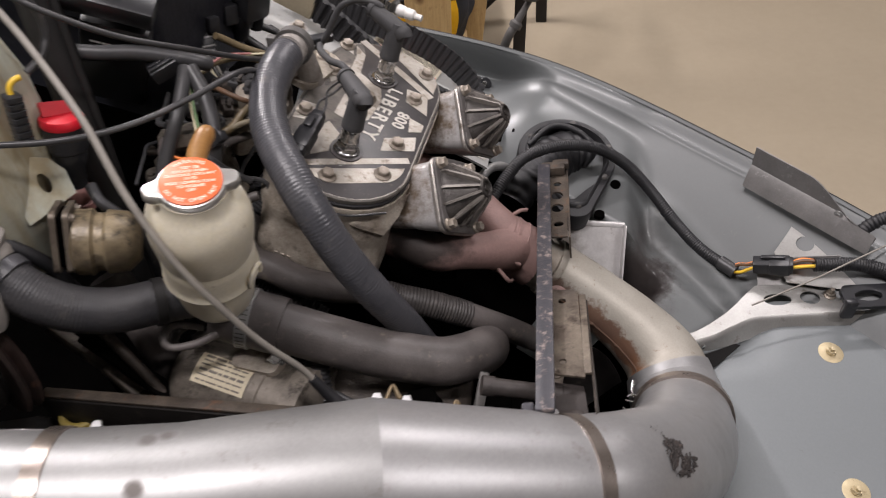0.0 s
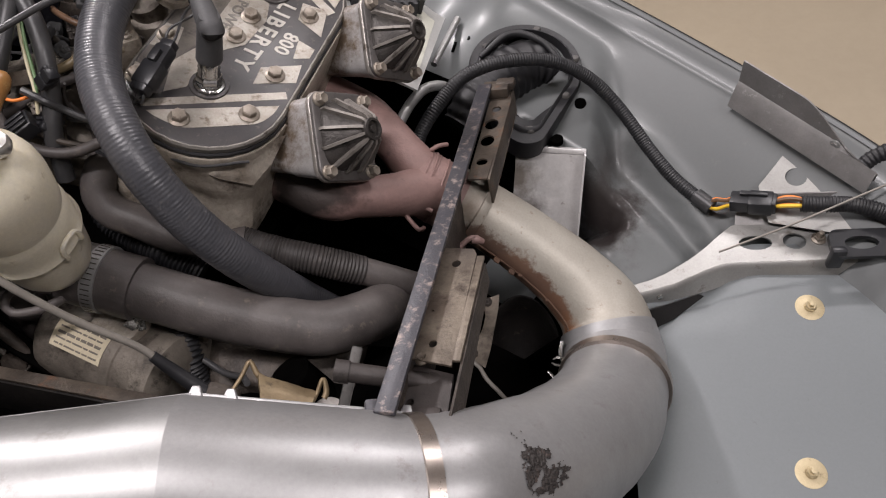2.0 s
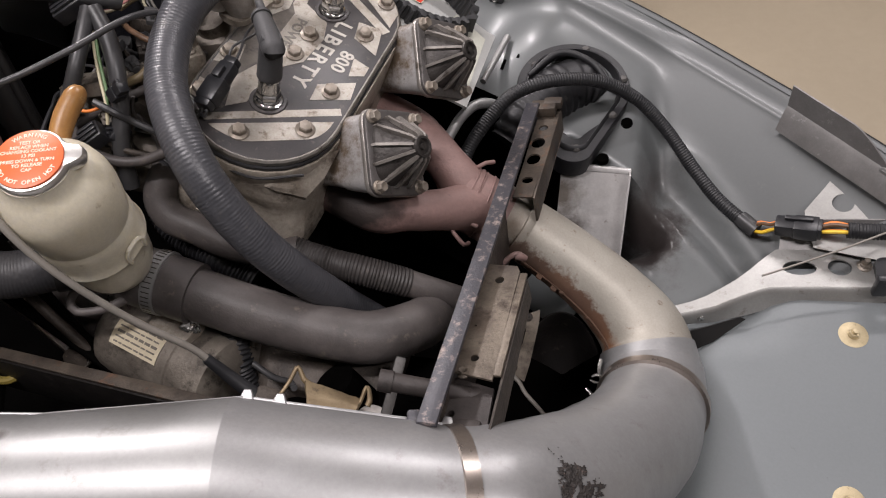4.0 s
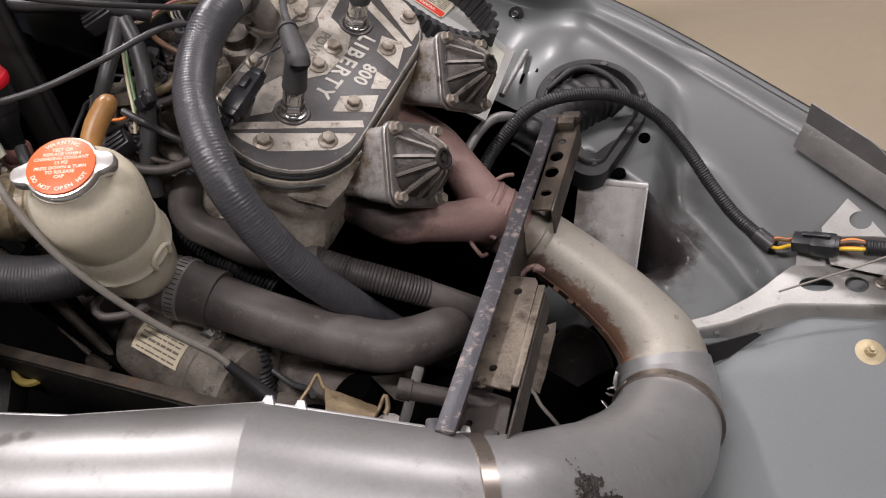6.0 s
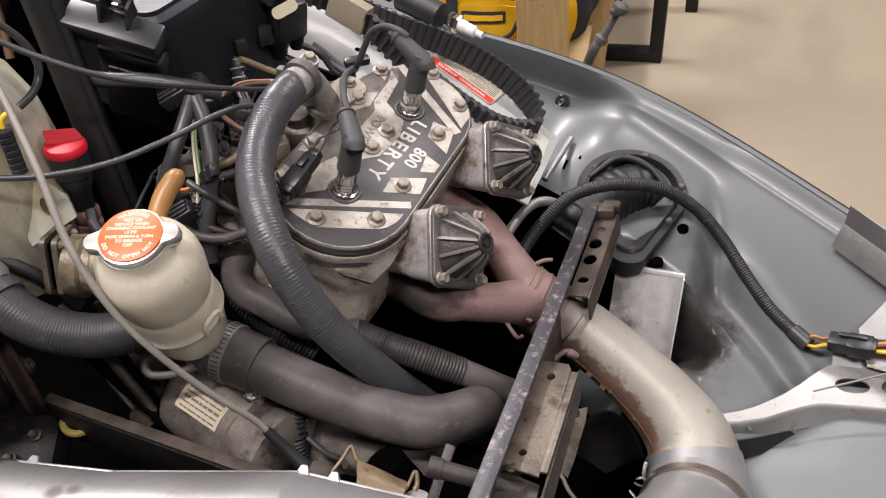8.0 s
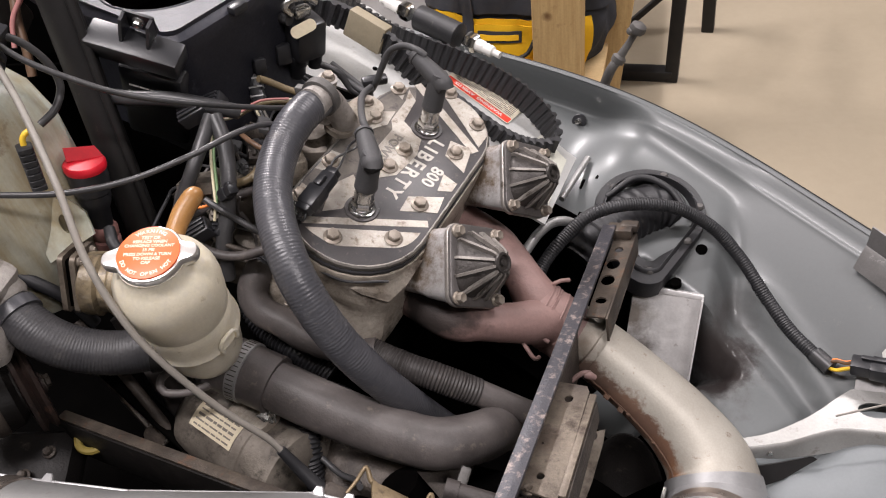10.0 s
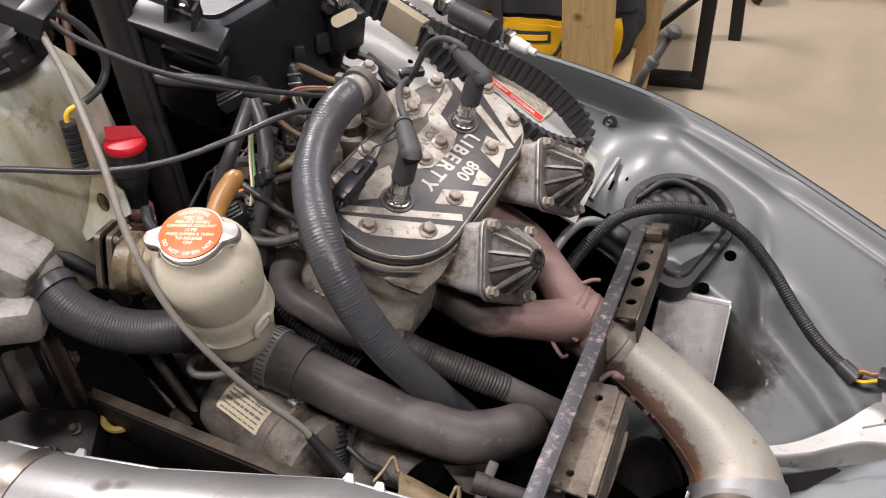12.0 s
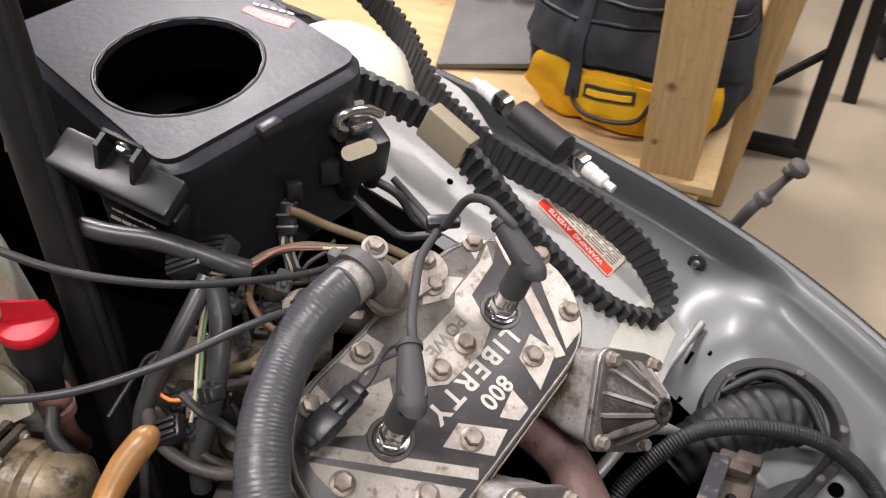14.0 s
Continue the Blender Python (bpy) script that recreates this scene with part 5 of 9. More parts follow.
cor = hose("corrugated_hose", "black finely corrugated hose with a plain end", [(-0.090, 0.585, 0.548), (-0.060, 0.580, 0.540), (-0.028, 0.578, 0.531), (-0.002, 0.578, 0.520), (0.020, 0.580, 0.508)], 0.0138, M_CORRUGATED, 20, 0.0015, 0.0034)
bm = bmesh.new()
tube(bm, [(0.016, 0.580, 0.510), (0.040, 0.582, 0.495), (0.065, 0.585, 0.478), (0.10, 0.60, 0.44)], 0.0135, 20)
part("plain_end", bm, M_HOSEGREY, cor)
bm = bmesh.new()
tube(bm, [(-0.2022, 0.6250, 0.6204), (-0.2100, 0.6110, 0.6107), (-0.2110, 0.5990, 0.5985), (-0.1995, 0.5895, 0.5862), (-0.1780, 0.5855, 0.5773), (-0.1511, 0.580, 0.5640), (-0.118, 0.581, 0.553), (-0.085, 0.585, 0.547)], 0.0158, 24)
part("plain_length", bm, M_HOSEGREY, cor)
bm = bmesh.new()
tube(bm, [(-0.172, 0.668, 0.640), (-0.1895, 0.645, 0.630), (-0.2040, 0.623, 0.619)], 0.0140, 22, 0.0007, 0.0020, 0.0036)
part("ribbed_length", bm, M_RUBBER, cor)
hose("vent_hose", "thin black corrugated drain hose behind the lower hose", [(-0.20, 0.56, 0.53), (-0.155, 0.560, 0.515), (-0.12, 0.565, 0.49)], 0.010, M_RUBBER, 16, 0.002, 0.004)
hose("drain_hose", "black corrugated loom hanging beside the starter", [(-0.135, 0.510, 0.522), (-0.132, 0.490, 0.500), (-0.128, 0.478, 0.470), (-0.124, 0.47, 0.43)], 0.0115, M_RUBBER, 16, 0.0022, 0.0045)


# ---- exhaust ----
def manifold():
    mf = thing("exhaust_manifold", "rust-brown two-into-one exhaust manifold", "exhaust")
    bm = bmesh.new()
    tube(bm, [eng(-0.070, 0.070, -0.090), (-0.016, 0.634, 0.552), (0.012, 0.640, 0.546), (0.045, 0.658, 0.530), (0.072, 0.678, 0.512), (0.105, 0.695, 0.488)], [0.023, 0.0205, 0.0195, 0.0215, 0.0265, 0.0300], 28)
    part("runner", bm, M_RUSTRED, mf)
    bm = bmesh.new()
    tube(bm, [eng(0.060, 0.060, -0.095), (0.000, 0.770, 0.545), (0.022, 0.745, 0.545), (0.046, 0.718, 0.533), (0.070, 0.697, 0.515), (0.106, 0.694, 0.486)], [0.022, 0.0205, 0.0205, 0.0220, 0.0265, 0.0300], 28)
    part("runner", bm, M_RUSTRED, mf)
    bm = bmesh.new()
    lathe(bm, [(0.024, -0.008), (0.033, 0.0), (0.0345, 0.006), (0.0345, 0.05)], along((0.060, 0.695, 0.513), (0.105, 0.684, 0.488)), 36)
    part("collar", bm, M_RUSTRED, mf)
    d = Vector((0.045, -0.011, -0.025)).normalized()
    for k, (o, r) in enumerate(((0.001, 0.0352), (0.008, 0.0362), (0.012, 0.0354), (0.024, 0.0358))):
        bm = bmesh.new()
        p = Vector((0.060, 0.695, 0.513)) + d * o
        lathe(bm, [(r - 0.004, 0), (r - 0.0004, 0.0006), (r, 0.0016), (r - 0.0004, 0.0026), (r - 0.004, 0.0034)], along(p, p + d + Vector((0.0, 0.06 * (k % 2), 0.05 * (k - 1)))), 40)
        part("joint_ring", bm, M_RUSTRED, mf)
    for pts in ([(0.081, 0.651, 0.513), (0.067, 0.654, 0.521), (0.056, 0.654, 0.525), (0.052, 0.648, 0.520), (0.060, 0.641, 0.510), (0.068, 0.636, 0.502), (0.072, 0.642, 0.498)], [(0.094, 0.722, 0.536), (0.086, 0.716, 0.540), (0.078, 0.712, 0.538), (0.072, 0.714, 0.532)]):
        bm = bmesh.new()
        tube(bm, pts, 0.0023, 10)
        part("spring_hook", bm, M_RUSTRED, mf, "rusty wire spring hook")


manifold()

PIPE = [(0.095, 0.690, 0.494), (0.136, 0.680, 0.468), (0.181, 0.663, 0.439), (0.224, 0.640, 0.410), (0.254, 0.610, 0.387), (0.263, 0.567, 0.371)]
ELBOW = [(0.263, 0.567, 0.371), (0.261, 0.533, 0.379), (0.241, 0.478, 0.410), (0.204, 0.424, 0.457), (0.166, 0.383, 0.505), (0.128, 0.3575, 0.538), (0.0886, 0.3452, 0.5527)]
ELBOW_R = [0.0515, 0.0535, 0.0570, 0.0585, 0.0580, 0.0570, 0.0560]


def burnt_patch(owner):
    """Ragged burnt crust with two cracks, lying on the elbow's upper side."""
    path, par = spline(ELBOW, 0.0008)
    hub, side = Vector((0.1841, 0.3597, 0.5667)), None
    bm = bmesh.new()
    verts = {}
    first = max(i for i in range(len(path)) if par[i] < 4.12)
    span = [i for i in range(first, len(path)) if par[i] < 5.05]
    for i in span:
        c = path[i]
        t = (path[i + 1] - path[i - 1]).normalized()
        k = min(int(par[i]), 5)
        r = ELBOW_R[k] + (ELBOW_R[k + 1] - ELBOW_R[k]) * (par[i] - k)
        up = hub - Vector((0.1439, 0.3664, 0.5263))
        up = (up - t * up.dot(t)).normalized()
        side = t.cross(up)
        for j in range(-44, 45):
            a = j * 0.0009 / r * 0.9
            n = up * math.cos(a) + side * math.sin(a)
            p = c + n * r
            u, v = (p - hub).dot(t), (p - hub).dot(side)
            rag = 0.0055 * noise.noise(p * 190) + 0.0045 * noise.noise(p * 420) + 0.003 * noise.noise(p * 900)
            keep = math.hypot(u * 0.95, v) + rag < 0.0175 and noise.noise(p * 150 + Vector((3, 1, 2))) < 0.34
            keep |= math.hypot((u + 0.020) * 0.9, (v + 0.004) * 1.2) + 0.7 * rag < 0.0085 and noise.noise(p * 260) < 0.25
            for off, bend in ((0.0, 0.004), (0.006, -0.003)):
                w = abs(u - off - bend * math.sin(v * 130) - 0.18 * abs(v)) + 0.12 * abs(rag)
                s = 1 if (ROOT - hub).dot(side) > 0 else -1
                keep |= 0.012 < s * v < 0.036 - off and w < 0.0010
            if keep:
                verts[i, j] = bm.verts.new(p + n * (0.0012 + 0.0010 * noise.noise(p * 600)))
    for (i, j) in list(verts):
        quad = [(i, j), (i + 1, j), (i + 1, j + 1), (i, j + 1)]
        if all(q in verts for q in quad):
            bm.faces.new([verts[q] for q in quad])
    bmesh.ops.delete(bm, geom=[v for v in bm.verts if not v.link_faces], context="VERTS")
    part("burnt_patch", bm, M_CRUST, owner, "flaking black burnt patch", smooth=0)


ROOT = Vector((0.1715, 0.3937, 0.5688))


def exhaust_pipe():
    ep = thing("exhaust_pipe", "silver exhaust header pipe with brown heat stains", "exhaust")
    bm = bmesh.new()
    tube(bm, PIPE, [0.0330, 0.0345, 0.0365, 0.0405, 0.0465, 0.0515], 40, 0.004)
    part("header", bm, M_PIPE, ep)
    bm = bmesh.new()
    d = Vector(PIPE[1]) - Vector(PIPE[0])
    p = Vector(PIPE[0]) + d * 0.55
    lathe(bm, [(0.034, 0), (0.0365, 0.001), (0.0365, 0.006), (0.035, 0.010)], along(p, p + d), 32)
    part("joint_ring", bm, M_PIPE, ep)
    # weld seam along the inside of the bend
    bm = bmesh.new()
    rnd = random.Random(3)
    path, par = spline(PIPE, 0.0035)
    seam = []
    for i, c in enumerate(path[14:-6]):
        k = par[i + 14]
        j = min(int(k), 4)
        r = [0.0330, 0.0345, 0.0365, 0.0405, 0.0465, 0.0515]
        rr = r[j] * (1 - k + j) + r[j + 1] * (k - j)
        t = (path[i + 15] - path[i + 13]).normalized()
        q = (Vector((-0.75, -0.75, 0.15)) - t * Vector((-0.75, -0.75, 0.15)).dot(t)).normalized()
        seam.append(c + q * (rr - 0.0004))
        if rnd.random() < 0.12:
            bmesh.ops.create_icosphere(bm, subdivisions=1, radius=0.0018 + rnd.random() * 0.0020, matrix=Matrix.Translation(c + q * (rr - 0.0006 * rnd.random())) @ Matrix.Diagonal((rnd.uniform(0.8, 1.7), 1.0, rnd.uniform(0.8, 1.4), 1)))
    tube(bm, seam[::3] + [seam[-1]], 0.0014, 8)
    part("weld_seam", bm, M_RUST, ep, "rusty weld bead")
    bm = bmesh.new()
    for k in (22, 28):
        c = path[min(k, len(path) - 8)]
        t = (path[min(k, len(path) - 8) + 1] - path[min(k, len(path) - 8) - 1]).normalized()
        q = (Vector((-0.75, -0.75, 0.15)) - t * Vector((-0.75, -0.75, 0.15)).dot(t)).normalized()
        block(bm, (0.008, 0.006, 0.003), axes(c + q * (0.0345 + 0.0002 * k), t, q), 0.001, 1, 0.7)
    part("seam_tab", bm, M_RUST, ep)
    bm = bmesh.new()
    tube(bm, ELBOW, ELBOW_R, 64, 0.003)
    bm.normal_update()
    for v in bm.verts:
        q = v.co
        v.co += v.normal * (0.0011 * noise.noise(q * 22) + 0.0005 * noise.noise(q * 60))
    low_end, _ = spline(PIPE, 0.003)
    low_end = low_end[-11:] + [Vector(ELBOW[1])]
    sleeve = bmesh.new()
    tube(sleeve, low_end, [0.0500 + 0.0042 * k / 11 for k in range(12)], 56, 0.003)
    part("end_sleeve", sleeve, M_CHAMBER, ep, "lilac-grey steel end sleeve")
    part("elbow", bm, M_CHAMBER, ep, "dull silver elbow with a burnt spot")
    burnt_patch(ep)
    band(ep, (0.2605, 0.531, 0.3805), (-0.022, -0.089, 0.039), 0.0555, 0.010, M_CLAMP, False)
    bm = bmesh.new()
    for a, b, c in (((0.2095, 0.5690, 0.4020), (0.2075, 0.5600, 0.3965), (0.2090, 0.5520, 0.3925)), ((0.2100, 0.5540, 0.3940), (0.2050, 0.5550, 0.3945), (0.2000, 0.5530, 0.3930)), ((0.2080, 0.5480, 0.3900), (0.2030, 0.5480, 0.3905), (0.1985, 0.5500, 0.3915)), ((0.2030, 0.5340, 0.3830), (0.1985, 0.5390, 0.3855), (0.1945, 0.5425, 0.3875))):
        tube(bm, [a, b, c], [0.0022, 0.0026, 0.0018], 8, flat=0.6)
    part("clamp_screw", bm, M_STEEL, ep)


exhaust_pipe()


def chamber():
    ch = thing("expansion_chamber", "large dull silver exhaust expansion chamber", "exhaust")
    pts = [(0.0930, 0.3464, 0.5510), (0.062, 0.3415, 0.5615), (-0.062, 0.3305, 0.5857), (-0.200, 0.3052, 0.6091), (-0.300, 0.3008, 0.6195), (-0.330, 0.2999, 0.6223), (-0.50, 0.268, 0.655)]
    rad = [0.0562, 0.0590, 0.0667, 0.0578, 0.0525, 0.0524, 0.0470]
    bm = bmesh.new()
    path = [Vector(p) for p in pts]
    shapes = []
    for i, c in enumerate(path):
        t = (path[min(i + 1, len(path) - 1)] - path[max(0, i - 1)]).normalized()
        up = Vector((0, 0, 1))
        up = (up - t * up.dot(t)).normalized()
        side = t.cross(up)
        shapes.append([c + (up * math.cos(a) + side * math.sin(a)) * rad[i] for a in (2 * math.pi * j / 112 for j in range(112))])
    rings = [[bm.verts.new(v) for v in ring] for ring in shapes[:3]]
    for a, b in zip(rings[:2], rings[1:3]):
        for j in range(112):
            bm.faces.new((a[j], a[(j + 1) % 112], b[(j + 1) % 112], b[j]))
    bm.faces.new(rings[0])
    part("chamber_shell", bm, M_CHAMBER, ch, smooth=60)
    bm = bmesh.new()
    rings = [[bm.verts.new(v) for v in ring] for ring in shapes[2:]]
    for a, b in zip(rings, rings[1:]):
        for j in range(112):
            bm.faces.new((a[j], a[(j + 1) % 112], b[(j + 1) % 112], b[j]))
    part("chamber_cone", bm, M_CONE, ch, "polished conical end of the chamber", smooth=60)
    # seam flange and tabs on the far upper side
    bm = bmesh.new()
    n = Vector((0, 0.94, 0.342))
    for i in range(len(path) - 2):
        beam(bm, path[i] + n * (rad[i] + 0.0005), path[i + 1] + n * (rad[i + 1] + 0.0005), 0.003, 0.003, up=n, bevel=0.001)
    part("seam_flange", bm, M_CHAMBER, ch)
    for x in (0.087, 0.069, -0.036, -0.060, -0.267):
        k = max(i for i in range(len(path) - 1) if path[i].x >= x or i == 0)
        f = (x - path[k].x) / (path[k + 1].x - path[k].x)
        c = path[k].lerp(path[k + 1], f)
        r = rad[k] * (1 - f) + rad[k + 1] * f
        bm = bmesh.new()
        block(bm, (0.0055, 0.0022, 0.008), axes(c + n * (r + 0.0030), (1, 0, 0), (0, -0.5, 1)), 0.0006, 1, 2.2)
        part("seam_tab", bm, M_CHAMBER, ch)
    band(ch, (0.0945, 0.3468, 0.5505), (1, 0.264, -0.372), 0.0568, 0.0125, M_CLAMP, False)
    band(ch, (-0.285, 0.3015, 0.6180), (1, 0.04, -0.10), 0.0535, 0.014, M_CLAMP, False)


chamber()


# ---- steel brace with its channel ----
def brace():
    br = thing("frame_brace", "chipped black flat steel bar along a grimy drilled channel", "brace")
    top, bot = Vector((0.128, 0.838, 0.514)), Vector((0.076, 0.385, 0.600))
    d = (bot - top).normalized()
    bm = bmesh.new()
    beam(bm, top - d * 0.004, bot, 0.016, 0.005, up=Vector((-0.1, 0.3, 1)), bevel=0.0012)
    part("flat_bar", bm, M_BAR, br, "flat bar with chipped black paint")
    # channel web facing up on the exhaust side of the bar, stepping down
    sx = d.cross(Vector((-0.1, 0.3, 1))).normalized()
    if sx.x < 0:
        sx = -sx
    up = sx.cross(d)
    if up.z < 0:
        up = -up
    m = axes(top, d, sx)
    if (m.to_3x3() @ Vector((0, 0, 1))).z < 0:
        m = m @ pose(0, 0, 0, 180, 0, 0)
    ysign = 1 if (m.to_3x3() @ Vector((0, 1, 0))).x > 0 else -1

    def yy(a):
        return a * ysign
    bm = bmesh.new()
    sheet(bm, [(-0.012, yy(0.006)), (0.165, yy(0.006)), (0.165, yy(0.026)), (0.0, yy(0.030)), (-0.014, yy(0.028))], 0.002, m @ pose(0, 0, -0.012), holes=[(0.030, yy(0.0165), 0.006, 0.005), (0.062, yy(0.0155), 0.0105, 0.0075), (0.095, yy(0.0155), 0.0105, 0.0075), (0.135, yy(0.016), 0.006, 0.006)])
    part("upper_channel", bm, M_CHANNELDARK, br, smooth=0)
    bm = bmesh.new()
    beam(bm, m @ Vector((-0.012, yy(0.030), -0.026)), m @ Vector((0.168, yy(0.028), -0.026)), 0.002, 0.030, up=up)
    part("channel_flange", bm, M_CHANNELDARK, br)
    bm = bmesh.new()
    block(bm, (0.022, 0.03, 0.012), m @ pose(-0.004, yy(0.012), -0.006), 0.002)
    block(bm, (0.016, 0.022, 0.010), m @ pose(-0.012, yy(0.022), -0.004), 0.003)
    part("end_block", bm, M_CHANNELDARK, br, "rusty end block")
    bm = bmesh.new()
    sheet(bm, [(0.266, yy(0.002)), (0.398, yy(0.0015)), (0.4045, yy(0.034)), (0.275, yy(0.0325)), (0.268, yy(0.029))], 0.002, m @ pose(0, 0, -0.016), holes=[(0.2875, yy(0.0165), 0.0045, 0.0040), (0.3823, yy(0.0151), 0.0038, 0.0034), (0.346, yy(0.0075), 0.0012, 0.0012)])
    part("lower_channel", bm, M_CHANNEL, br, smooth=0)
    bm = bmesh.new()
    beam(bm, m @ Vector((0.278, yy(0.0368), -0.0165)), m @ Vector((0.400, yy(0.0368), -0.0165)), 0.0068, 0.003, up=up, bevel=0.001)
    part("channel_lip", bm, M_CHANNEL, br)
    bm = bmesh.new()
    wing = [m @ Vector(v) for v in ((0.285, yy(0.0406), -0.018), (0.285, yy(0.0412), -0.040), (0.465, yy(0.0440), -0.040), (0.465, yy(0.0412), -0.018))]
    bm.faces.new([bm.verts.new(v) for v in wing])
    thicken(bm, 0.002)
    part("channel_flange", bm, M_CASTDARK, br, "dark flange below the channel")
    bm = bmesh.new()
    sheet(bm, [(0.392, yy(-0.002)), (0.401, yy(0.0325)), (0.455, yy(0.036)), (0.455, yy(-0.002))], 0.004, m @ pose(0, 0, -0.030), holes=[(0.4292, yy(0.0042), 0.0036, 0.0030)])
    block(bm, (0.020, 0.026, 0.010), m @ pose(0.446, yy(0.019), -0.028), 0.004)
    part("lower_bracket", bm, M_LOWERBRACKET, br, "dusty dark bracket plate")
    bm = bmesh.new()
    hexbolt(bm, m @ pose(0.396, yy(0.0085), -0.020), 0.004, 0.005, 0.0056)
    part("bracket_bolt", bm, M_CHANNEL, br)
    bm = bmesh.new()
    cyl(bm, (0.0300, 0.4361, 0.5700), (0.1050, 0.4340, 0.5545), 0.0078, 0.0078, 24)
    cyl(bm, (0.0270, 0.4361, 0.5706), (0.0380, 0.4358, 0.5684), 0.0090, 0.0090, 24)
    cyl(bm, (0.0980, 0.4342, 0.5560), (0.1065, 0.4340, 0.5542), 0.0088, 0.0088, 24)
    part("cross_tube", bm, M_LOWERBRACKET, br, "dusty cross tube")
    bm = bmesh.new()
    block(bm, (0.011, 0.012, 0.010), pose(0.0640, 0.3965, 0.5860, 10, 0, 6), 0.0025)
    part("end_nut", bm, M_BAR, br)
    bm = bmesh.new()
    beam(bm, (0.0212, 0.4340, 0.5080), (0.0325, 0.4800, 0.5350), 0.0095, 0.0016, up=(0.2, -0.5, 0.8))
    part("thin_strip", bm, M_FORGED, br, "thin grey steel strip")
    bm = bmesh.new()
    beam(bm, m @ Vector((0.13, yy(-0.004), -0.045)), m @ Vector((0.45, yy(-0.002), -0.045)), 0.003, 0.07, up=up)
    part("inner_web", bm, M_CASTDARK, br)
    # rusty hook over the pipe joint
    bm = bmesh.new()
    tube(bm, [(0.1016, 0.6163, 0.4868), (0.1076, 0.6215, 0.4905), (0.1142, 0.6265, 0.4942), (0.1185, 0.6290, 0.4960), (0.1225, 0.6310, 0.4950), (0.1250, 0.6350, 0.4900)], 0.0028, 10)
    tube(bm, [(0.1200, 0.6290, 0.4935), (0.1255, 0.6300, 0.4925), (0.1310, 0.6310, 0.4885)], [0.0036, 0.0044, 0.0030], 10)
    part("spring_hook", bm, M_RUSTRED, br, "rusty spring hook")


brace()

# riveted grey bracket and pale wire in the gap inside the pipe's bend
gb = thing("gap_bracket", "small grey riveted bracket in the dark gap beside the exhaust", "bracket")
m = axes((0.128, 0.605, 0.3555), (0.985, 0.05, 0.03), (0.16, 0.80, 0.52))
flat = [(m.inverted() @ Vector(p)).to_2d() for p in ((0.1269, 0.6382, 0.3780), (0.1433, 0.6431, 0.3815), (0.1423, 0.6311, 0.3721), (0.1337, 0.5941, 0.3476), (0.1275, 0.5748, 0.3369), (0.1149, 0.5811, 0.3412), (0.1097, 0.5867, 0.3448), (0.1103, 0.5927, 0.3482), (0.1170, 0.5990, 0.3515), (0.1248, 0.6123, 0.3594), (0.1278, 0.6238, 0.3672), (0.1251, 0.6315, 0.3730))]
bm = bmesh.new()
sheet(bm, [tuple(p) for p in flat], 0.003, m)
plate = part("bracket_plate", bm, M_CHANNEL, gb, smooth=0)
for p in ((0.1300, 0.6361, 0.3763), (0.1145, 0.5880, 0.3459)):
    q = m.inverted() @ Vector(p)
    bm = bmesh.new()
    lathe(bm, [(0.0052, 0.0), (0.0052, 0.0016), (0.0042, 0.0024), (0.0020, 0.0024), (0.0016, 0.001), (0, 0.001)], m @ pose(q.x, q.y, 0.0), 16)
    part("rivet", bm, M_CASTDARK, plate)
# dished cover behind it, its upper edge catching the light
bm = bmesh.new()
rows = []
for k in range(17):
    a = radians(20 + 140 * k / 16)
    rows.append([bm.verts.new(m @ Vector((0.040 + r * 0.043 * math.cos(a), -0.030 + r * 0.072 * math.sin(a), h))) for r, h in ((1.0, -0.004), (0.985, -0.002), (0.94, -0.004), (0.86, -0.020), (0.4, -0.045), (0.02, -0.05))])
for a, b in zip(rows, rows[1:]):
    for j in range(5):
        bm.faces.new((a[j], b[j], b[j + 1], a[j + 1]))
thicken(bm, 0.002)
part("dished_cover", bm, M_DEEP, gb, "dark dished cover", smooth=50)
bm = bmesh.new()
tube(bm, [(0.1100, 0.5850, 0.3490), (0.1171, 0.5734, 0.3491), (0.1226, 0.5691, 0.3462), (0.1298, 0.5590, 0.3403), (0.1423, 0.5478, 0.3342), (0.1574, 0.5341, 0.3277), (0.1709, 0.5261, 0.3247)], 0.0024, 8)
part("pale_wire", bm, M_CABLEGREY, gb, "thin pale wire")

# ---- grey loom with its plug ----
lm = hose("wire_loom", "black corrugated wire loom arching over to a plug", [(0.045, 0.770, 0.455), (0.052, 0.798, 0.478), (0.076, 0.831, 0.500), (0.106, 0.859, 0.516), (0.152, 0.881, 0.517), (0.205, 0.900, 0.500), (0.252, 0.905, 0.468), (0.290, 0.890, 0.432), (0.325, 0.855, 0.398), (0.355, 0.820, 0.378), (0.388, 0.785, 0.370)], 0.0077, M_RUBBER, 16, 0.0008, 0.0033, category="wire loom")
bm = bmesh.new()
tube(bm, [(0.378, 0.796, 0.3725), (0.395, 0.779, 0.369)], 0.010, 14)
part("tape", bm, M_CABLEBLACK, lm, "wrapped black tape")
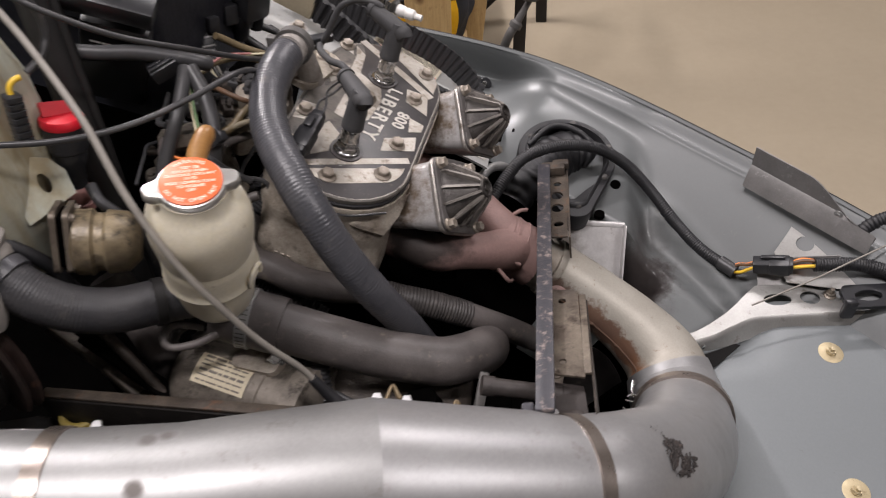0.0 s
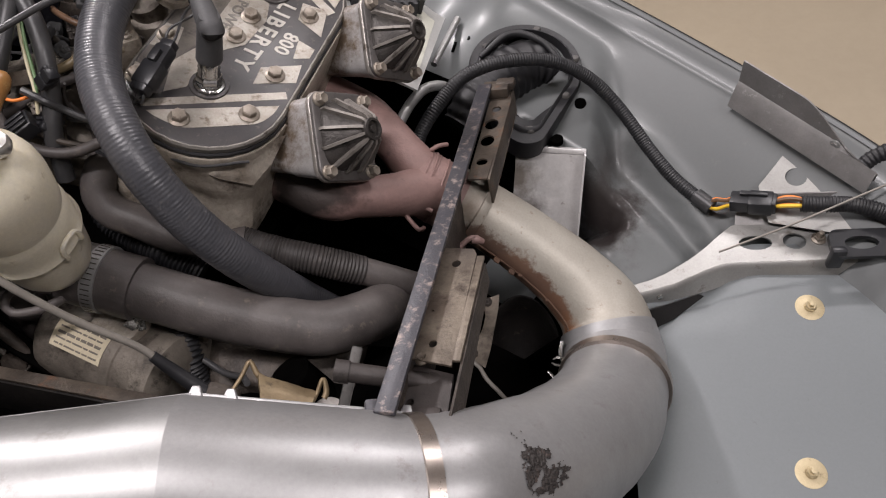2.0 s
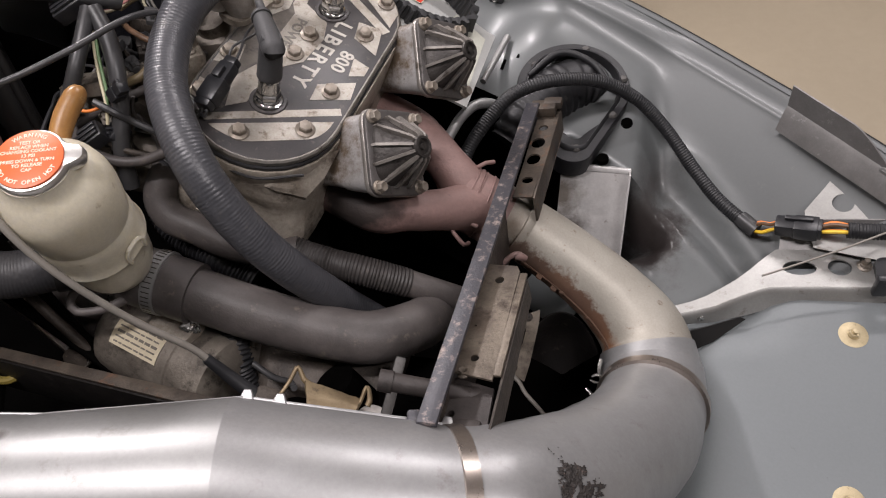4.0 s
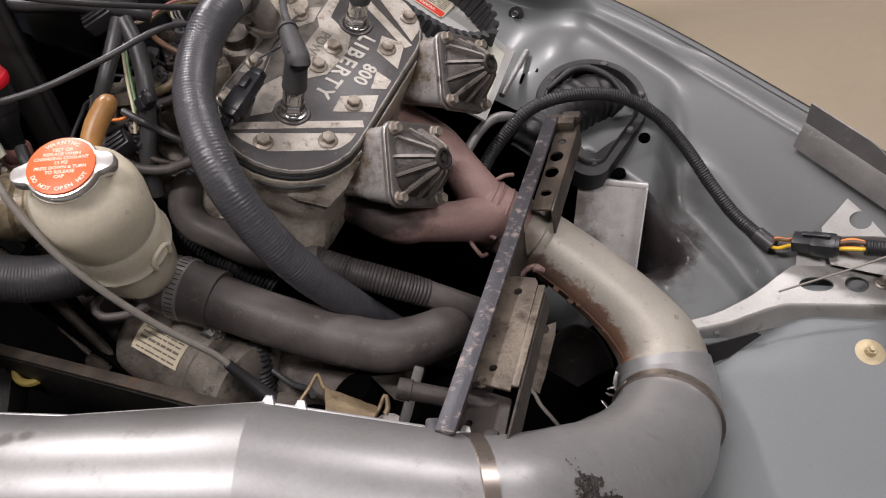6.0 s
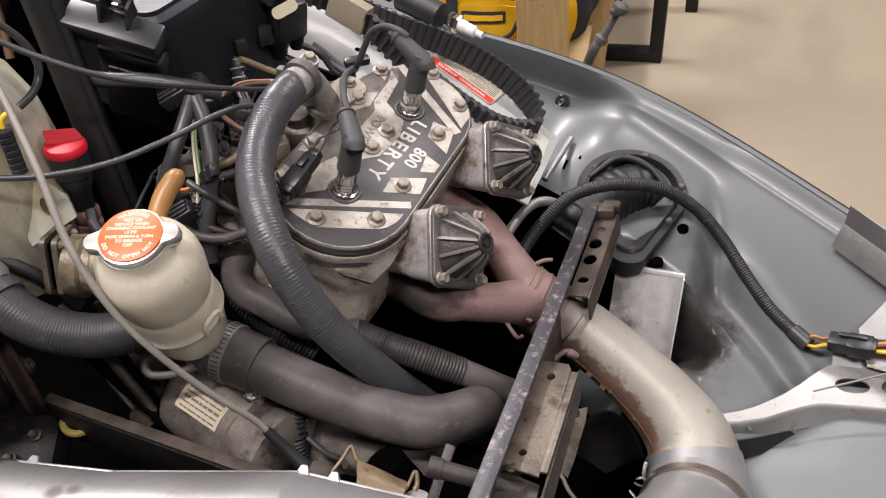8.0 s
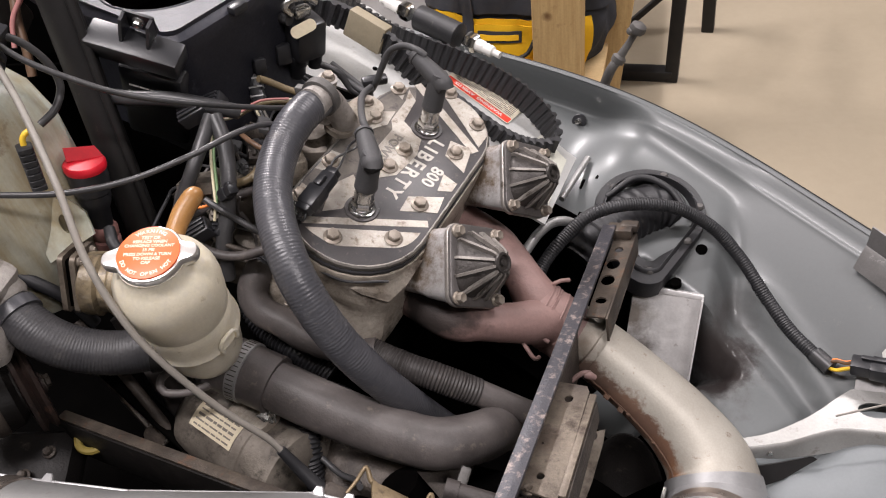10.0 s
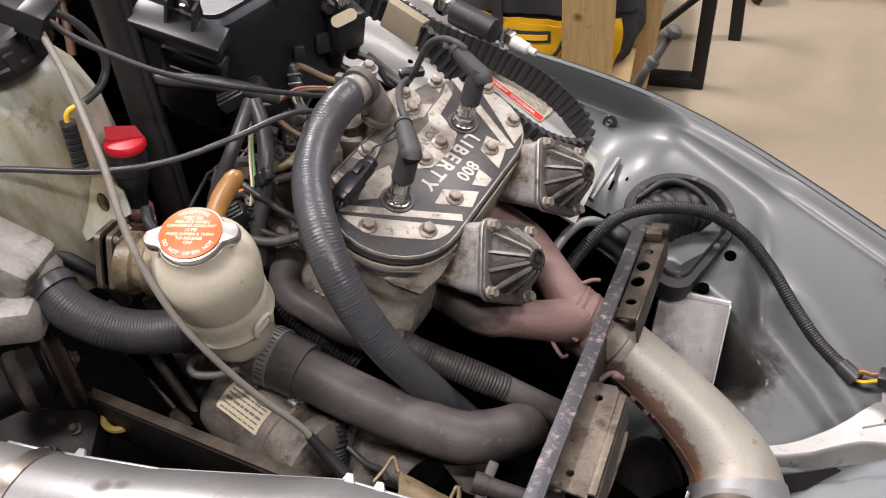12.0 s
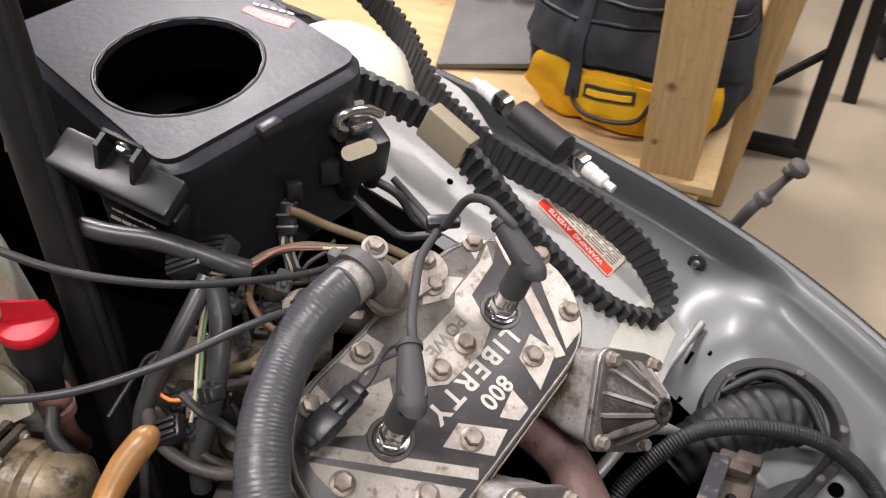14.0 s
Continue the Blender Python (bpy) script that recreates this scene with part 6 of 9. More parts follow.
for k, (mat, dy, dz) in enumerate(((M_WIRE_ORANGE, 0.004, 0.003), (M_WIRE_YELLOW, -0.004, 0.001), (M_WIRE_BROWN, 0.001, 0.005), (M_WIRE_ORANGE, -0.001, -0.002))):
    bm = bmesh.new()
    tube(bm, [(0.392, 0.781 + dy, 0.370 + dz), (0.399, 0.776 + dy * 1.6, 0.375 + dz * 1.8), (0.406, 0.771 + dy, 0.383 + dz), (0.412, 0.767 + dy, 0.390 + dz)], 0.0022, 8)
    part("wire", bm, mat, lm)
    bm = bmesh.new()
    tube(bm, [(0.456, 0.753 + dy, 0.402 + dz), (0.468, 0.750 + dy * 1.5, 0.408 + dz), (0.482, 0.746 + dy, 0.410 + dz)], 0.0022, 8)
    part("wire", bm, mat, lm)
pl = thing("loom_plug", "black plastic wire plug with coloured wires", "connector")
m = axes((0.4335, 0.760, 0.398), (0.93, -0.30, 0.20), (0.3, 0.95, 0))
bm = bmesh.new()
block(bm, (0.050, 0.020, 0.016), m, 0.002)
block(bm, (0.026, 0.024, 0.018), m @ pose(0.008, 0, 0), 0.002)
block(bm, (0.03, 0.006, 0.004), m @ pose(0.0, 0.004, 0.010), 0.001)
part("plug_body", bm, M_PLASTIC, pl)
hose("wire_loom", "black corrugated wire loom running on from the plug", [(0.480, 0.746, 0.410), (0.50, 0.743, 0.412), (0.53, 0.738, 0.416), (0.56, 0.728, 0.414), (0.585, 0.712, 0.406), (0.62, 0.69, 0.40)], 0.0085, M_RUBBER, 16, 0.0012, 0.0033, category="wire loom")
hose("hood_strap", "thin grey wire stretched over the bracket", [(0.385, 0.690, 0.395), (0.46, 0.712, 0.413), (0.53, 0.735, 0.432), (0.62, 0.765, 0.455)], 0.0012, M_CABLEGREY, 8, category="wire")
hose("outer_hose", "black ribbed hose outside the rim", [(0.5427, 0.779, 0.4257), (0.5566, 0.7856, 0.4398), (0.5729, 0.7864, 0.451), (0.5876, 0.7841, 0.4591), (0.6108, 0.7772, 0.4706)], 0.0085, M_RUBBER, 14, 0.0013, 0.005)
# thin rod and slots beside the guard
rd = thing("prop_rod", "pale grey thin metal rod beside the guard", "rod")
bm = bmesh.new()
cyl(bm, (0.058, 0.938, 0.4720), (0.0850, 1.0210, 0.4820), 0.0044, 0.0044, 14)
part("rod", bm, M_DULLALU, rd)
bm = bmesh.new()
tube(bm, [(0.026, 0.786, 0.495), (0.036, 0.8079, 0.5029), (0.044, 0.8274, 0.5054), (0.0574, 0.8465, 0.5075), (0.0729, 0.8586, 0.502), (0.0875, 0.8652, 0.4905)], 0.0062, 14)
part("bent_tube", bm, M_DULLALU, rd)


# ---- left side: bottle, tank, cables ----
def coolant_bottle():
    bt = thing("coolant_bottle", "yellowed white plastic coolant bottle under a metal pressure cap", "bottle")
    base, cap = Vector((-0.213, 0.514, 0.611)), Vector((-0.192, 0.480, 0.772))
    m = along(base, cap)
    H = (cap - base).length
    bm = bmesh.new()
    lathe(bm, [(0.0, -0.006), (0.020, -0.005), (0.0285, 0.001), (0.0330, 0.012), (0.0352, 0.028), (0.0362, 0.0445), (0.0366, 0.0475), (0.0404, 0.0495), (0.0412, 0.0520), (0.0398, 0.0545), (0.0392, 0.060), (0.0396, 0.072), (0.0392, 0.0800), (0.0384, 0.0820), (0.0384, 0.0838), (0.0394, 0.0860), (0.0412, 0.100), (0.0424, 0.112), (0.0420, 0.122), (0.0392, 0.133), (0.0325, 0.142), (0.0275, 0.147), (0.0265, H - 0.010)], m, 48)
    part("bottle_body", bm, M_BOTTLE, bt)
    bm = bmesh.new()
    az = m.inverted() @ Vector((-0.166, 0.4900, 0.667))
    az = math.atan2(az.y, az.x)
    tube(bm, [m @ Vector((r * math.cos(az + a), r * math.sin(az + a), h)) for r, a, h in ((0.0385, 0.24, 0.052), (0.0425, 0.22, 0.052), (0.0430, 0.23, 0.060), (0.0428, 0.14, 0.0665), (0.0428, -0.14, 0.0665), (0.0430, -0.23, 0.060), (0.0425, -0.22, 0.052), (0.0385, -0.24, 0.052))], 0.0020, 8, 0.002)
    part("strap_lug", bm, M_BOTTLE, bt)
    bm = bmesh.new()
    # pressed cap: round top with two ears
    cm = axes(cap + (cap - base).normalized() * -0.004, (0.94, 0.34, -0.06), (-0.34, 0.94, 0.25))
    if (cm.to_3x3() @ Vector((0, 0, 1))).dot(cap - base) < 0:
        cm = cm @ pose(0, 0, 0, 180, 0, 0)
    out = []
    for j in range(72):
        a = 2 * math.pi * j / 72
        ear = math.exp(-((math.degrees(math.asin(math.sin(a))) / 15.0) ** 4))
        r = 0.0260 + 0.0105 * ear
        out.append((r * math.cos(a), r * math.sin(a)))
    stack(bm, [([(x * 0.96, y * 0.96) for x, y in out], -0.010), (out, -0.007), (out, -0.0015), ([(x * 0.97, y * 0.97) for x, y in out], 0.0), ([(x * 0.80, y * 0.88) for x, y in out], 0.0008)], cm)
    c = part("pressure_cap", bm, M_CAPMETAL, bt, "pressed bright metal cap with two ears")
    bm = bmesh.new()
    lathe(bm, [(0.0238, 0.0002), (0.0238, 0.0020), (0.0228, 0.0024), (0.0, 0.0026)], cm, 48)
    part("label_disc", bm, M_ORANGE, c, "orange printed warning disc")
    # print
    n = cm.to_3x3() @ Vector((0, 0, 1))
    x = Vector((0.975, 0.21, 0.05))
    x = (x - n * x.dot(n)).normalized()
    y = n.cross(x)
    tm = Matrix((x, y, n)).transposed().to_4x4()
    tm.translation = cm @ Vector((0, 0, 0.0026))
    lines = [("TEST OR", 0.0038, 0.0128), ("REPLACE WHEN", 0.0036, 0.0092), ("CHANGING COOLANT", 0.0036, 0.0056), ("13 PSI", 0.0038, 0.0018), ("PRESS DOWN & TURN", 0.0036, -0.0022), ("TO RELEASE", 0.0038, -0.0060), ("CAP", 0.0038, -0.0098)]
    for t, s, yy in lines:
        lettering(t, s, tm @ pose(0, yy, 0.0), M_CREAM, c, depth=0.0001)
    for word, r, mid, step, flip in (("WARNING", 0.0190, 90, -10.5, -90), ("DO NOT OPEN HOT", 0.0200, -90, 9.0, 90)):
        for k, ch in enumerate(word):
            if ch != " ":
                a = mid + step * (k - (len(word) - 1) / 2)
                lettering(ch, 0.0044, tm @ pose(r * math.cos(radians(a)), r * math.sin(radians(a)), 0.0, 0, 0, a + flip), M_CREAM, c, depth=0.0001)
    return bt


coolant_bottle()
hose("overflow_tube", "amber translucent rubber tube from the bottle's neck", [(-0.200, 0.508, 0.735), (-0.207, 0.528, 0.742), (-0.207, 0.548, 0.750), (-0.203, 0.564, 0.756), (-0.2015, 0.570, 0.757), (-0.201, 0.573, 0.7575)], [0.0078, 0.0080, 0.0088, 0.0086, 0.0062, 0.002], M_TANTUBE, 18)

sdh = hose("side_hose", "thick black ribbed hose turning into a grey casting", [(-0.385, 0.490, 0.672), (-0.372, 0.484, 0.662), (-0.350, 0.480, 0.646), (-0.327, 0.484, 0.630), (-0.300, 0.494, 0.618), (-0.272, 0.508, 0.612), (-0.235, 0.530, 0.60)], 0.0208, M_SIDEHOSE, 26, 0.00028, 0.0030, 0.0007)

band(sdh, (-0.378, 0.487, 0.667), (0.8, -0.35, -0.5), 0.0213, 0.012, M_HOSE, False)
band(sdh, (-0.268, 0.510, 0.611), (0.8, 0.4, -0.2), 0.0212, 0.010, M_BLACKSTEEL, False)


def oil_tank():
    tk = thing("oil_tank", "milky white plastic oil tank with brown stains and a black cap", "tank")
    m = pose(-0.468, 0.606, 0.735, 8, 0, -18)
    bm = bmesh.new()
    layers = []
    for h, w, d, r, ox, oy in ((-0.115, 0.15, 0.10, 0.03, 0.02, -0.02), (-0.10, 0.17, 0.12, 0.035, 0.015, -0.015), (-0.03, 0.185, 0.14, 0.04, 0.01, -0.01), (0.04, 0.19, 0.145, 0.04, 0, 0), (0.075, 0.185, 0.14, 0.045, 0, 0), (0.098, 0.16, 0.12, 0.045, 0.004, 0), (0.110, 0.11, 0.09, 0.04, 0.012, 0), (0.116, 0.085, 0.08, 0.038, 0.02, 0)):
        layers.append(([(x + ox, y + oy) for x, y in rounded(w, d, r, 6)], h))
    stack(bm, layers, m)
    part("tank_body", bm, M_TANK, tk, smooth=60)
    tm = axes((-0.362, 0.572, 0.706), (0.80, 0.55, 0.10), (-0.25, 0.40, 0.88))
    bm = bmesh.new()
    sheet(bm, [(-0.030, 0.030), (-0.006, 0.028), (0.012, 0.018), (0.020, 0.002), (0.018, -0.020), (-0.030, -0.030)], 0.006, tm, holes=[(-0.001, -0.001, 0.005, 0.0095)])
    part("mounting_tab", bm, M_TANK, tk, "slotted plastic mounting tab")
    bm = bmesh.new()
    block(bm, (0.026, 0.030, 0.050), pose(-0.392, 0.560, 0.675, 10, -10, -25), 0.010)
    part("tank_foot", bm, M_TANK, tk)
    bm = bmesh.new()
    cm = pose(-0.415, 0.588, 0.846, 8, 0, 0)
    lathe(bm, [(0.046, 0.0), (0.048, 0.004), (0.048, 0.010), (0.046, 0.012), (0.046, 0.026), (0.043, 0.030), (0.034, 0.031), (0.031, 0.026), (0.0, 0.026)], cm, 40)
    cap = part("tank_cap", bm, M_PLASTIC, tk, "black ribbed screw cap")
    for j in range(12):
        a = 2 * math.pi * j / 12
        bm = bmesh.new()
        block(bm, (0.006, 0.010, 0.018), cm @ pose(0.047 * math.cos(a), 0.047 * math.sin(a), 0.014, 0, 0, math.degrees(a)), 0.001)
        part("grip_rib", bm, M_PLASTIC, cap)


oil_tank()

rc = thing("oil_filler", "bright red winged cap on a black filler neck", "filler cap")
m = along((-0.3510, 0.605, 0.701), (-0.3455, 0.611, 0.753))
bm = bmesh.new()
lathe(bm, [(0.010, -0.022), (0.011, -0.004), (0.014, 0.004), (0.0155, 0.010), (0.0155, 0.016), (0.0175, 0.018), (0.0185, 0.032), (0.0175, 0.044)], m, 28)
part("neck", bm, M_PLASTIC, rc)
bm = bmesh.new()
lathe(bm, [(0.0188, 0.042), (0.0195, 0.044), (0.0195, 0.0485), (0.0180, 0.0505), (0.0, 0.0508)], m, 32)
wing = [Vector(p) for p in ((-0.3622, 0.6108, 0.7645), (-0.3594, 0.6049, 0.7528), (-0.3531, 0.6105, 0.7510), (-0.3417, 0.6178, 0.7449), (-0.3332, 0.6243, 0.7426), (-0.3372, 0.6261, 0.7499), (-0.3415, 0.6272, 0.7571))]
nrm = (wing[0] - wing[3]).cross(wing[6] - wing[3]).normalized()
front, back = ([bm.verts.new(p + nrm * h) for p in wing] for h in (-0.0028, 0.0028))
bm.faces.new(front)
bm.faces.new(back[::-1])
for i in range(len(wing)):
    bm.faces.new((front[i], back[i], back[(i + 1) % len(wing)], front[(i + 1) % len(wing)]))
bmesh.ops.recalc_face_normals(bm, faces=bm.faces[:])
part("winged_cap", bm, M_RED, rc, "bright red winged cap")
bm = bmesh.new()
lathe(bm, [(0.0105, -0.05), (0.013, -0.048), (0.013, -0.040), (0.0105, -0.038), (0.013, -0.034), (0.013, -0.026), (0.0100, -0.022)], m, 24)
tube(bm, [m @ Vector((0, 0, -0.045)), m @ Vector((0.002, 0, -0.075)), m @ Vector((0.01, -0.005, -0.11))], 0.009, 16)
part("pink_hose", bm, M_PINK, rc, "faded pink rubber joint")

# oil pump and left castings
op = thing("oil_pump", "tan stained oil filter cup behind a slotted flange", "pump")
M_PUMP = surface("stained_pump_casting", (0.30, 0.24, 0.15), (0.085, 0.065, 0.042), 0.38, 0.1, 30, 0.95, (0.03, 0.025, 0.02), 0.42, 45, 0.25, 300)
m = axes((-0.342, 0.541, 0.667), (0.10, 0.35, 0.93), (0.25, -0.90, 0.30))
if (m.to_3x3() @ Vector((0, 0, 1))).x < 0:
    m = m @ pose(0, 0, 0, 180, 0, 0)
bm = bmesh.new()
lathe(bm, [(0.020, -0.004), (0.030, 0.002), (0.031, 0.016), (0.027, 0.019), (0.027, 0.026), (0.030, 0.029), (0.028, 0.046), (0.018, 0.056), (0.0, 0.058)], m @ pose(-0.006, 0.0, 0.004, 0, 0, 0), 32)
part("filter_cup", bm, M_PUMP, op)
for k in (0, 1):
    bm = bmesh.new()
    sheet(bm, rounded(0.058, 0.044, 0.006), 0.005, m @ pose(0, 0, 0.004 - 0.011 * k))
    part("flange_plate", bm, M_CHANNEL, op)
# near-black filler: the dark gap between the plates put in as colour
bm = bmesh.new()
block(bm, (0.048, 0.034, 0.008), m @ pose(0, 0, -0.004), 0.002)
part("flange_seal", bm, M_VOID, op)
for x, y in ((0.022, 0.014), (-0.022, 0.014), (0.022, -0.014), (-0.022, -0.014)):
    bm = bmesh.new()
    hexbolt(bm, m @ pose(x, y, 0.004), 0.003, 0.004, 0.0045)
    part("flange_screw", bm, M_BOLT, op)
la = thing("hose_casting", "dull grey cast arm holding the hose end", "bracket")
bm = bmesh.new()
beam(bm, (-0.47, 0.478, 0.745), (-0.382, 0.488, 0.682), 0.055, 0.05, bevel=0.010)
part("cast_arm", bm, M_CASTPALE, la)
bm = bmesh.new()
beam(bm, (-0.45, 0.43, 0.665), (-0.372, 0.462, 0.660), 0.035, 0.04, bevel=0.010)
part("lower_lug", bm, M_CASTPALE, la)
for x, y, z in ((-0.420, 0.470, 0.735), (-0.398, 0.462, 0.712)):
    bm = bmesh.new()
    hexbolt(bm, along((x, y, z), (x + 0.03, y - 0.05, z + 0.05)), 0.005, 0.006, 0.007)
    part("arm_bolt", bm, M_BOLT, la)
bm = bmesh.new()
lathe(bm, [(0.024, 0), (0.026, 0.004), (0.026, 0.02), (0.022, 0.026)], along((-0.405, 0.495, 0.688), (-0.372, 0.484, 0.662)), 24)
part("hose_collar", bm, M_CASTPALE, la)
M_DARKRUST = surface("dark_rust", (0.045, 0.026, 0.021), (0.018, 0.012, 0.010), 0.7, 0.1, 30, 0.9, (0.10, 0.05, 0.035), 0.2, 60, 0.3, 300)
pu = thing("idler_pulley", "dark rusty round pulley deep in the bay", "pulley")
m = along((-0.424, 0.486, 0.552), (-0.364, 0.566, 0.542))
bm = bmesh.new()
lathe(bm, [(0.030, -0.012), (0.046, -0.010), (0.048, -0.006), (0.040, -0.002), (0.048, 0.003), (0.046, 0.007), (0.036, 0.008), (0.033, 0.002), (0.012, 0.001), (0.012, 0.010), (0.0, 0.011)], m, 40)
part("pulley_rim", bm, M_DARKRUST, pu)
bm = bmesh.new()
hexbolt(bm, m @ pose(0, 0, 0.010), 0.007, 0.007, 0.010)
part("pulley_bolt", bm, M_CASTDARK, pu)
bm = bmesh.new()
lathe(bm, [(0.018, -0.075), (0.027, -0.072), (0.027, -0.050), (0.031, -0.047), (0.031, -0.020), (0.024, -0.014), (0.024, -0.008)], m, 28)
part("pulley_hub", bm, M_DEEP, pu, "very dark hub")
bm = bmesh.new()
lathe(bm, [(0.0315, -0.046), (0.0330, -0.044), (0.0330, -0.036), (0.0315, -0.034)], m, 28)
part("hub_ring", bm, M_CASTDARK, pu)
lw2 = thing("drive_casing", "dark grimy drive casing low in the bay", "engine casting")
bm = bmesh.new()
block(bm, (0.13, 0.085, 0.050), pose(-0.455, 0.436, 0.462, 18, 6, 15), 0.020)
part("casing_shell", bm, M_DEEP, lw2)
for x, y in ((-0.415, 0.452), (-0.425, 0.422)):
    bm = bmesh.new()
    hexbolt(bm, pose(x, y, 0.487, 15, 6, 0), 0.005, 0.007, 0.007)
    part("casing_bolt", bm, M_CASTDARK, lw2)
lr = thing("link_rod", "greasy grey link rod running down under the starter", "rod")
bm = bmesh.new()
beam(bm, (-0.404, 0.538, 0.552), (-0.351, 0.518, 0.511), 0.012, 0.016, bevel=0.003)
beam(bm, (-0.352, 0.519, 0.512), (-0.304, 0.495, 0.468), 0.016, 0.013, bevel=0.003)
part("rod", bm, M_STARTER, lr)
bm = bmesh.new()
lathe(bm, [(0.006, -0.012), (0.012, -0.010), (0.012, 0.010), (0.006, 0.012)], pose(-0.315, 0.500, 0.478, 60, 20, 0), 18)
part("rod_eye", bm, M_CASTDARK, lr)
hose("oil_line", "greasy black line running down into the bay", [(-0.372, 0.530, 0.610), (-0.345, 0.520, 0.575), (-0.315, 0.505, 0.535), (-0.285, 0.49, 0.49)], 0.0055, M_CASTDARK, 12)
hose("breather_hose", "thick dull black hose in the depths", [(-0.335, 0.560, 0.600), (-0.318, 0.548, 0.565), (-0.300, 0.535, 0.520), (-0.29, 0.53, 0.46)], 0.019, M_HOSEGREY, 20)

# cable block over the tank
cb = thing("cable_block", "black rectangular cable splitter block over the tank cap", "cable block")
bm = bmesh.new()
beam(bm, (-0.440, 0.560, 0.945), (-0.352, 0.584, 0.888), 0.032, 0.018, bevel=0.003)
part("block_body", bm, M_PLASTIC, cb)
bm = bmesh.new()
beam(bm, (-0.360, 0.582, 0.893), (-0.343, 0.587, 0.882), 0.035, 0.021, bevel=0.002)
part("block_end", bm, M_PLASTIC, cb)
hose("throttle_cable", "long black control cable across the bay", [(-0.345, 0.587, 0.884), (-0.330, 0.588, 0.870), (-0.305, 0.596, 0.850), (-0.270, 0.614, 0.823), (-0.229, 0.652, 0.791), (-0.200, 0.715, 0.748), (-0.188, 0.76, 0.72), (-0.19, 0.80, 0.68)], 0.0027, M_CABLEBLACK, 10, category="cable")
hose("throttle_cable", "black control cable sagging across the bay", [(-0.52, 0.49, 0.80), (-0.445, 0.500, 0.788), (-0.378, 0.518, 0.781), (-0.314, 0.540, 0.770), (-0.263, 0.567, 0.767), (-0.221, 0.604, 0.769), (-0.190, 0.650, 0.767), (-0.182, 0.690, 0.745), (-0.19, 0.73, 0.70)], 0.0028, M_CABLEBLACK, 10, category="cable")
ck = hose("choke_cable", "pale grey choke cable running down to the carburettor", [(-0.350, 0.580, 0.882), (-0.312, 0.548, 0.852), (-0.268, 0.503, 0.812), (-0.238, 0.466, 0.769), (-0.211, 0.446, 0.724), (-0.187, 0.440, 0.682), (-0.161, 0.443, 0.630), (-0.132, 0.448, 0.585), (-0.118, 0.446, 0.560)], 0.0030, M_CABLEGREY, 10, category="cable")
bm = bmesh.new()
tube(bm, [(-0.124, 0.447, 0.572), (-0.108, 0.443, 0.548), (-0.092, 0.438, 0.530)], [0.0045, 0.0060, 0.0068], 14)
part("cable_boot", bm, M_RUBBER, ck, "black rubber boot")
bm = bmesh.new()
block(bm, (0.03, 0.024, 0.02), pose(-0.080, 0.435, 0.522, 0, 30, 0), 0.006)
cyl(bm, (-0.088, 0.44, 0.52), (-0.058, 0.43, 0.50), 0.007, 0.007, 12)
part("cable_end", bm, M_CASTDARK, ck)
hose("loop_cable", "black cable looping from the tank cap", [(-0.3525, 0.5939, 0.8908), (-0.3413, 0.6067, 0.8746), (-0.3327, 0.6135, 0.8528), (-0.3313, 0.6136, 0.8305), (-0.3339, 0.5995, 0.8161), (-0.3435, 0.5847, 0.8084)], 0.0034, M_CABLEBLACK, 10, category="cable")

tc = thing("taped_wire", "black ribbed wire plug with a yellow end on the tank", "connector")
bm = bmesh.new()
m = along((-0.3535, 0.5670, 0.7985), (-0.3560, 0.5610, 0.7560))
steps = []
for k in range(7):
    for f, h in ((0.86, 0.0), (1.0, 0.0008), (1.0, 0.0048), (0.86, 0.0056)):
        steps.append((rounded(0.0165 * f, 0.013 * f, 0.003, 3), 0.0062 * k + h))
stack(bm, steps, m @ pose(0, 0, 0, 0, 0, 20))
part("ribbed_body", bm, M_PLASTIC, tc)
bm = bmesh.new()
tube(bm, [(-0.3475, 0.5790, 0.8075), (-0.3515, 0.5735, 0.8070), (-0.3540, 0.5695, 0.8030), (-0.3540, 0.5675, 0.7970)], 0.0026, 10)
part("yellow_wire", bm, M_WIRE_YELLOW, tc)

# steering post and frame tube
POST = [(-0.3935, 0.7335, 0.99), (-0.3812, 0.7102, 0.90), (-0.3688, 0.6849, 0.80), (-0.3565, 0.6596, 0.70), (-0.3441, 0.6343, 0.60), (-0.329, 0.604, 0.48)]
sp = thing("steering_post", "black steel steering post leaning through the bay", "steering post")
bm = bmesh.new()
tube(bm, POST, 0.0205, 18, flat=0.85)
part("post", bm, M_BLACKSTEEL, sp)
bm = bmesh.new()
tube(bm, [Vector(p) + Vector((0.020, -0.006, 0.004)) for p in POST], 0.0045, 12)
part("guide_rod", bm, M_BLACKSTEEL, sp)
hose("brown_cable", "brown cable beside the steering post", [(-0.545, 0.856, 0.895), (-0.532, 0.819, 0.846), (-0.523, 0.789, 0.807), (-0.514, 0.773, 0.784), (-0.509, 0.756, 0.752)], 0.005, M_WIRE_BROWN, 10, category="cable")
hose("pink_wire", "faded pink wire pair by the steering post", [(-0.502, 0.808, 0.839), (-0.513, 0.792, 0.823), (-0.519, 0.777, 0.808), (-0.517, 0.760, 0.785)], 0.003, M_WIRE_PINK, 8, category="wire")


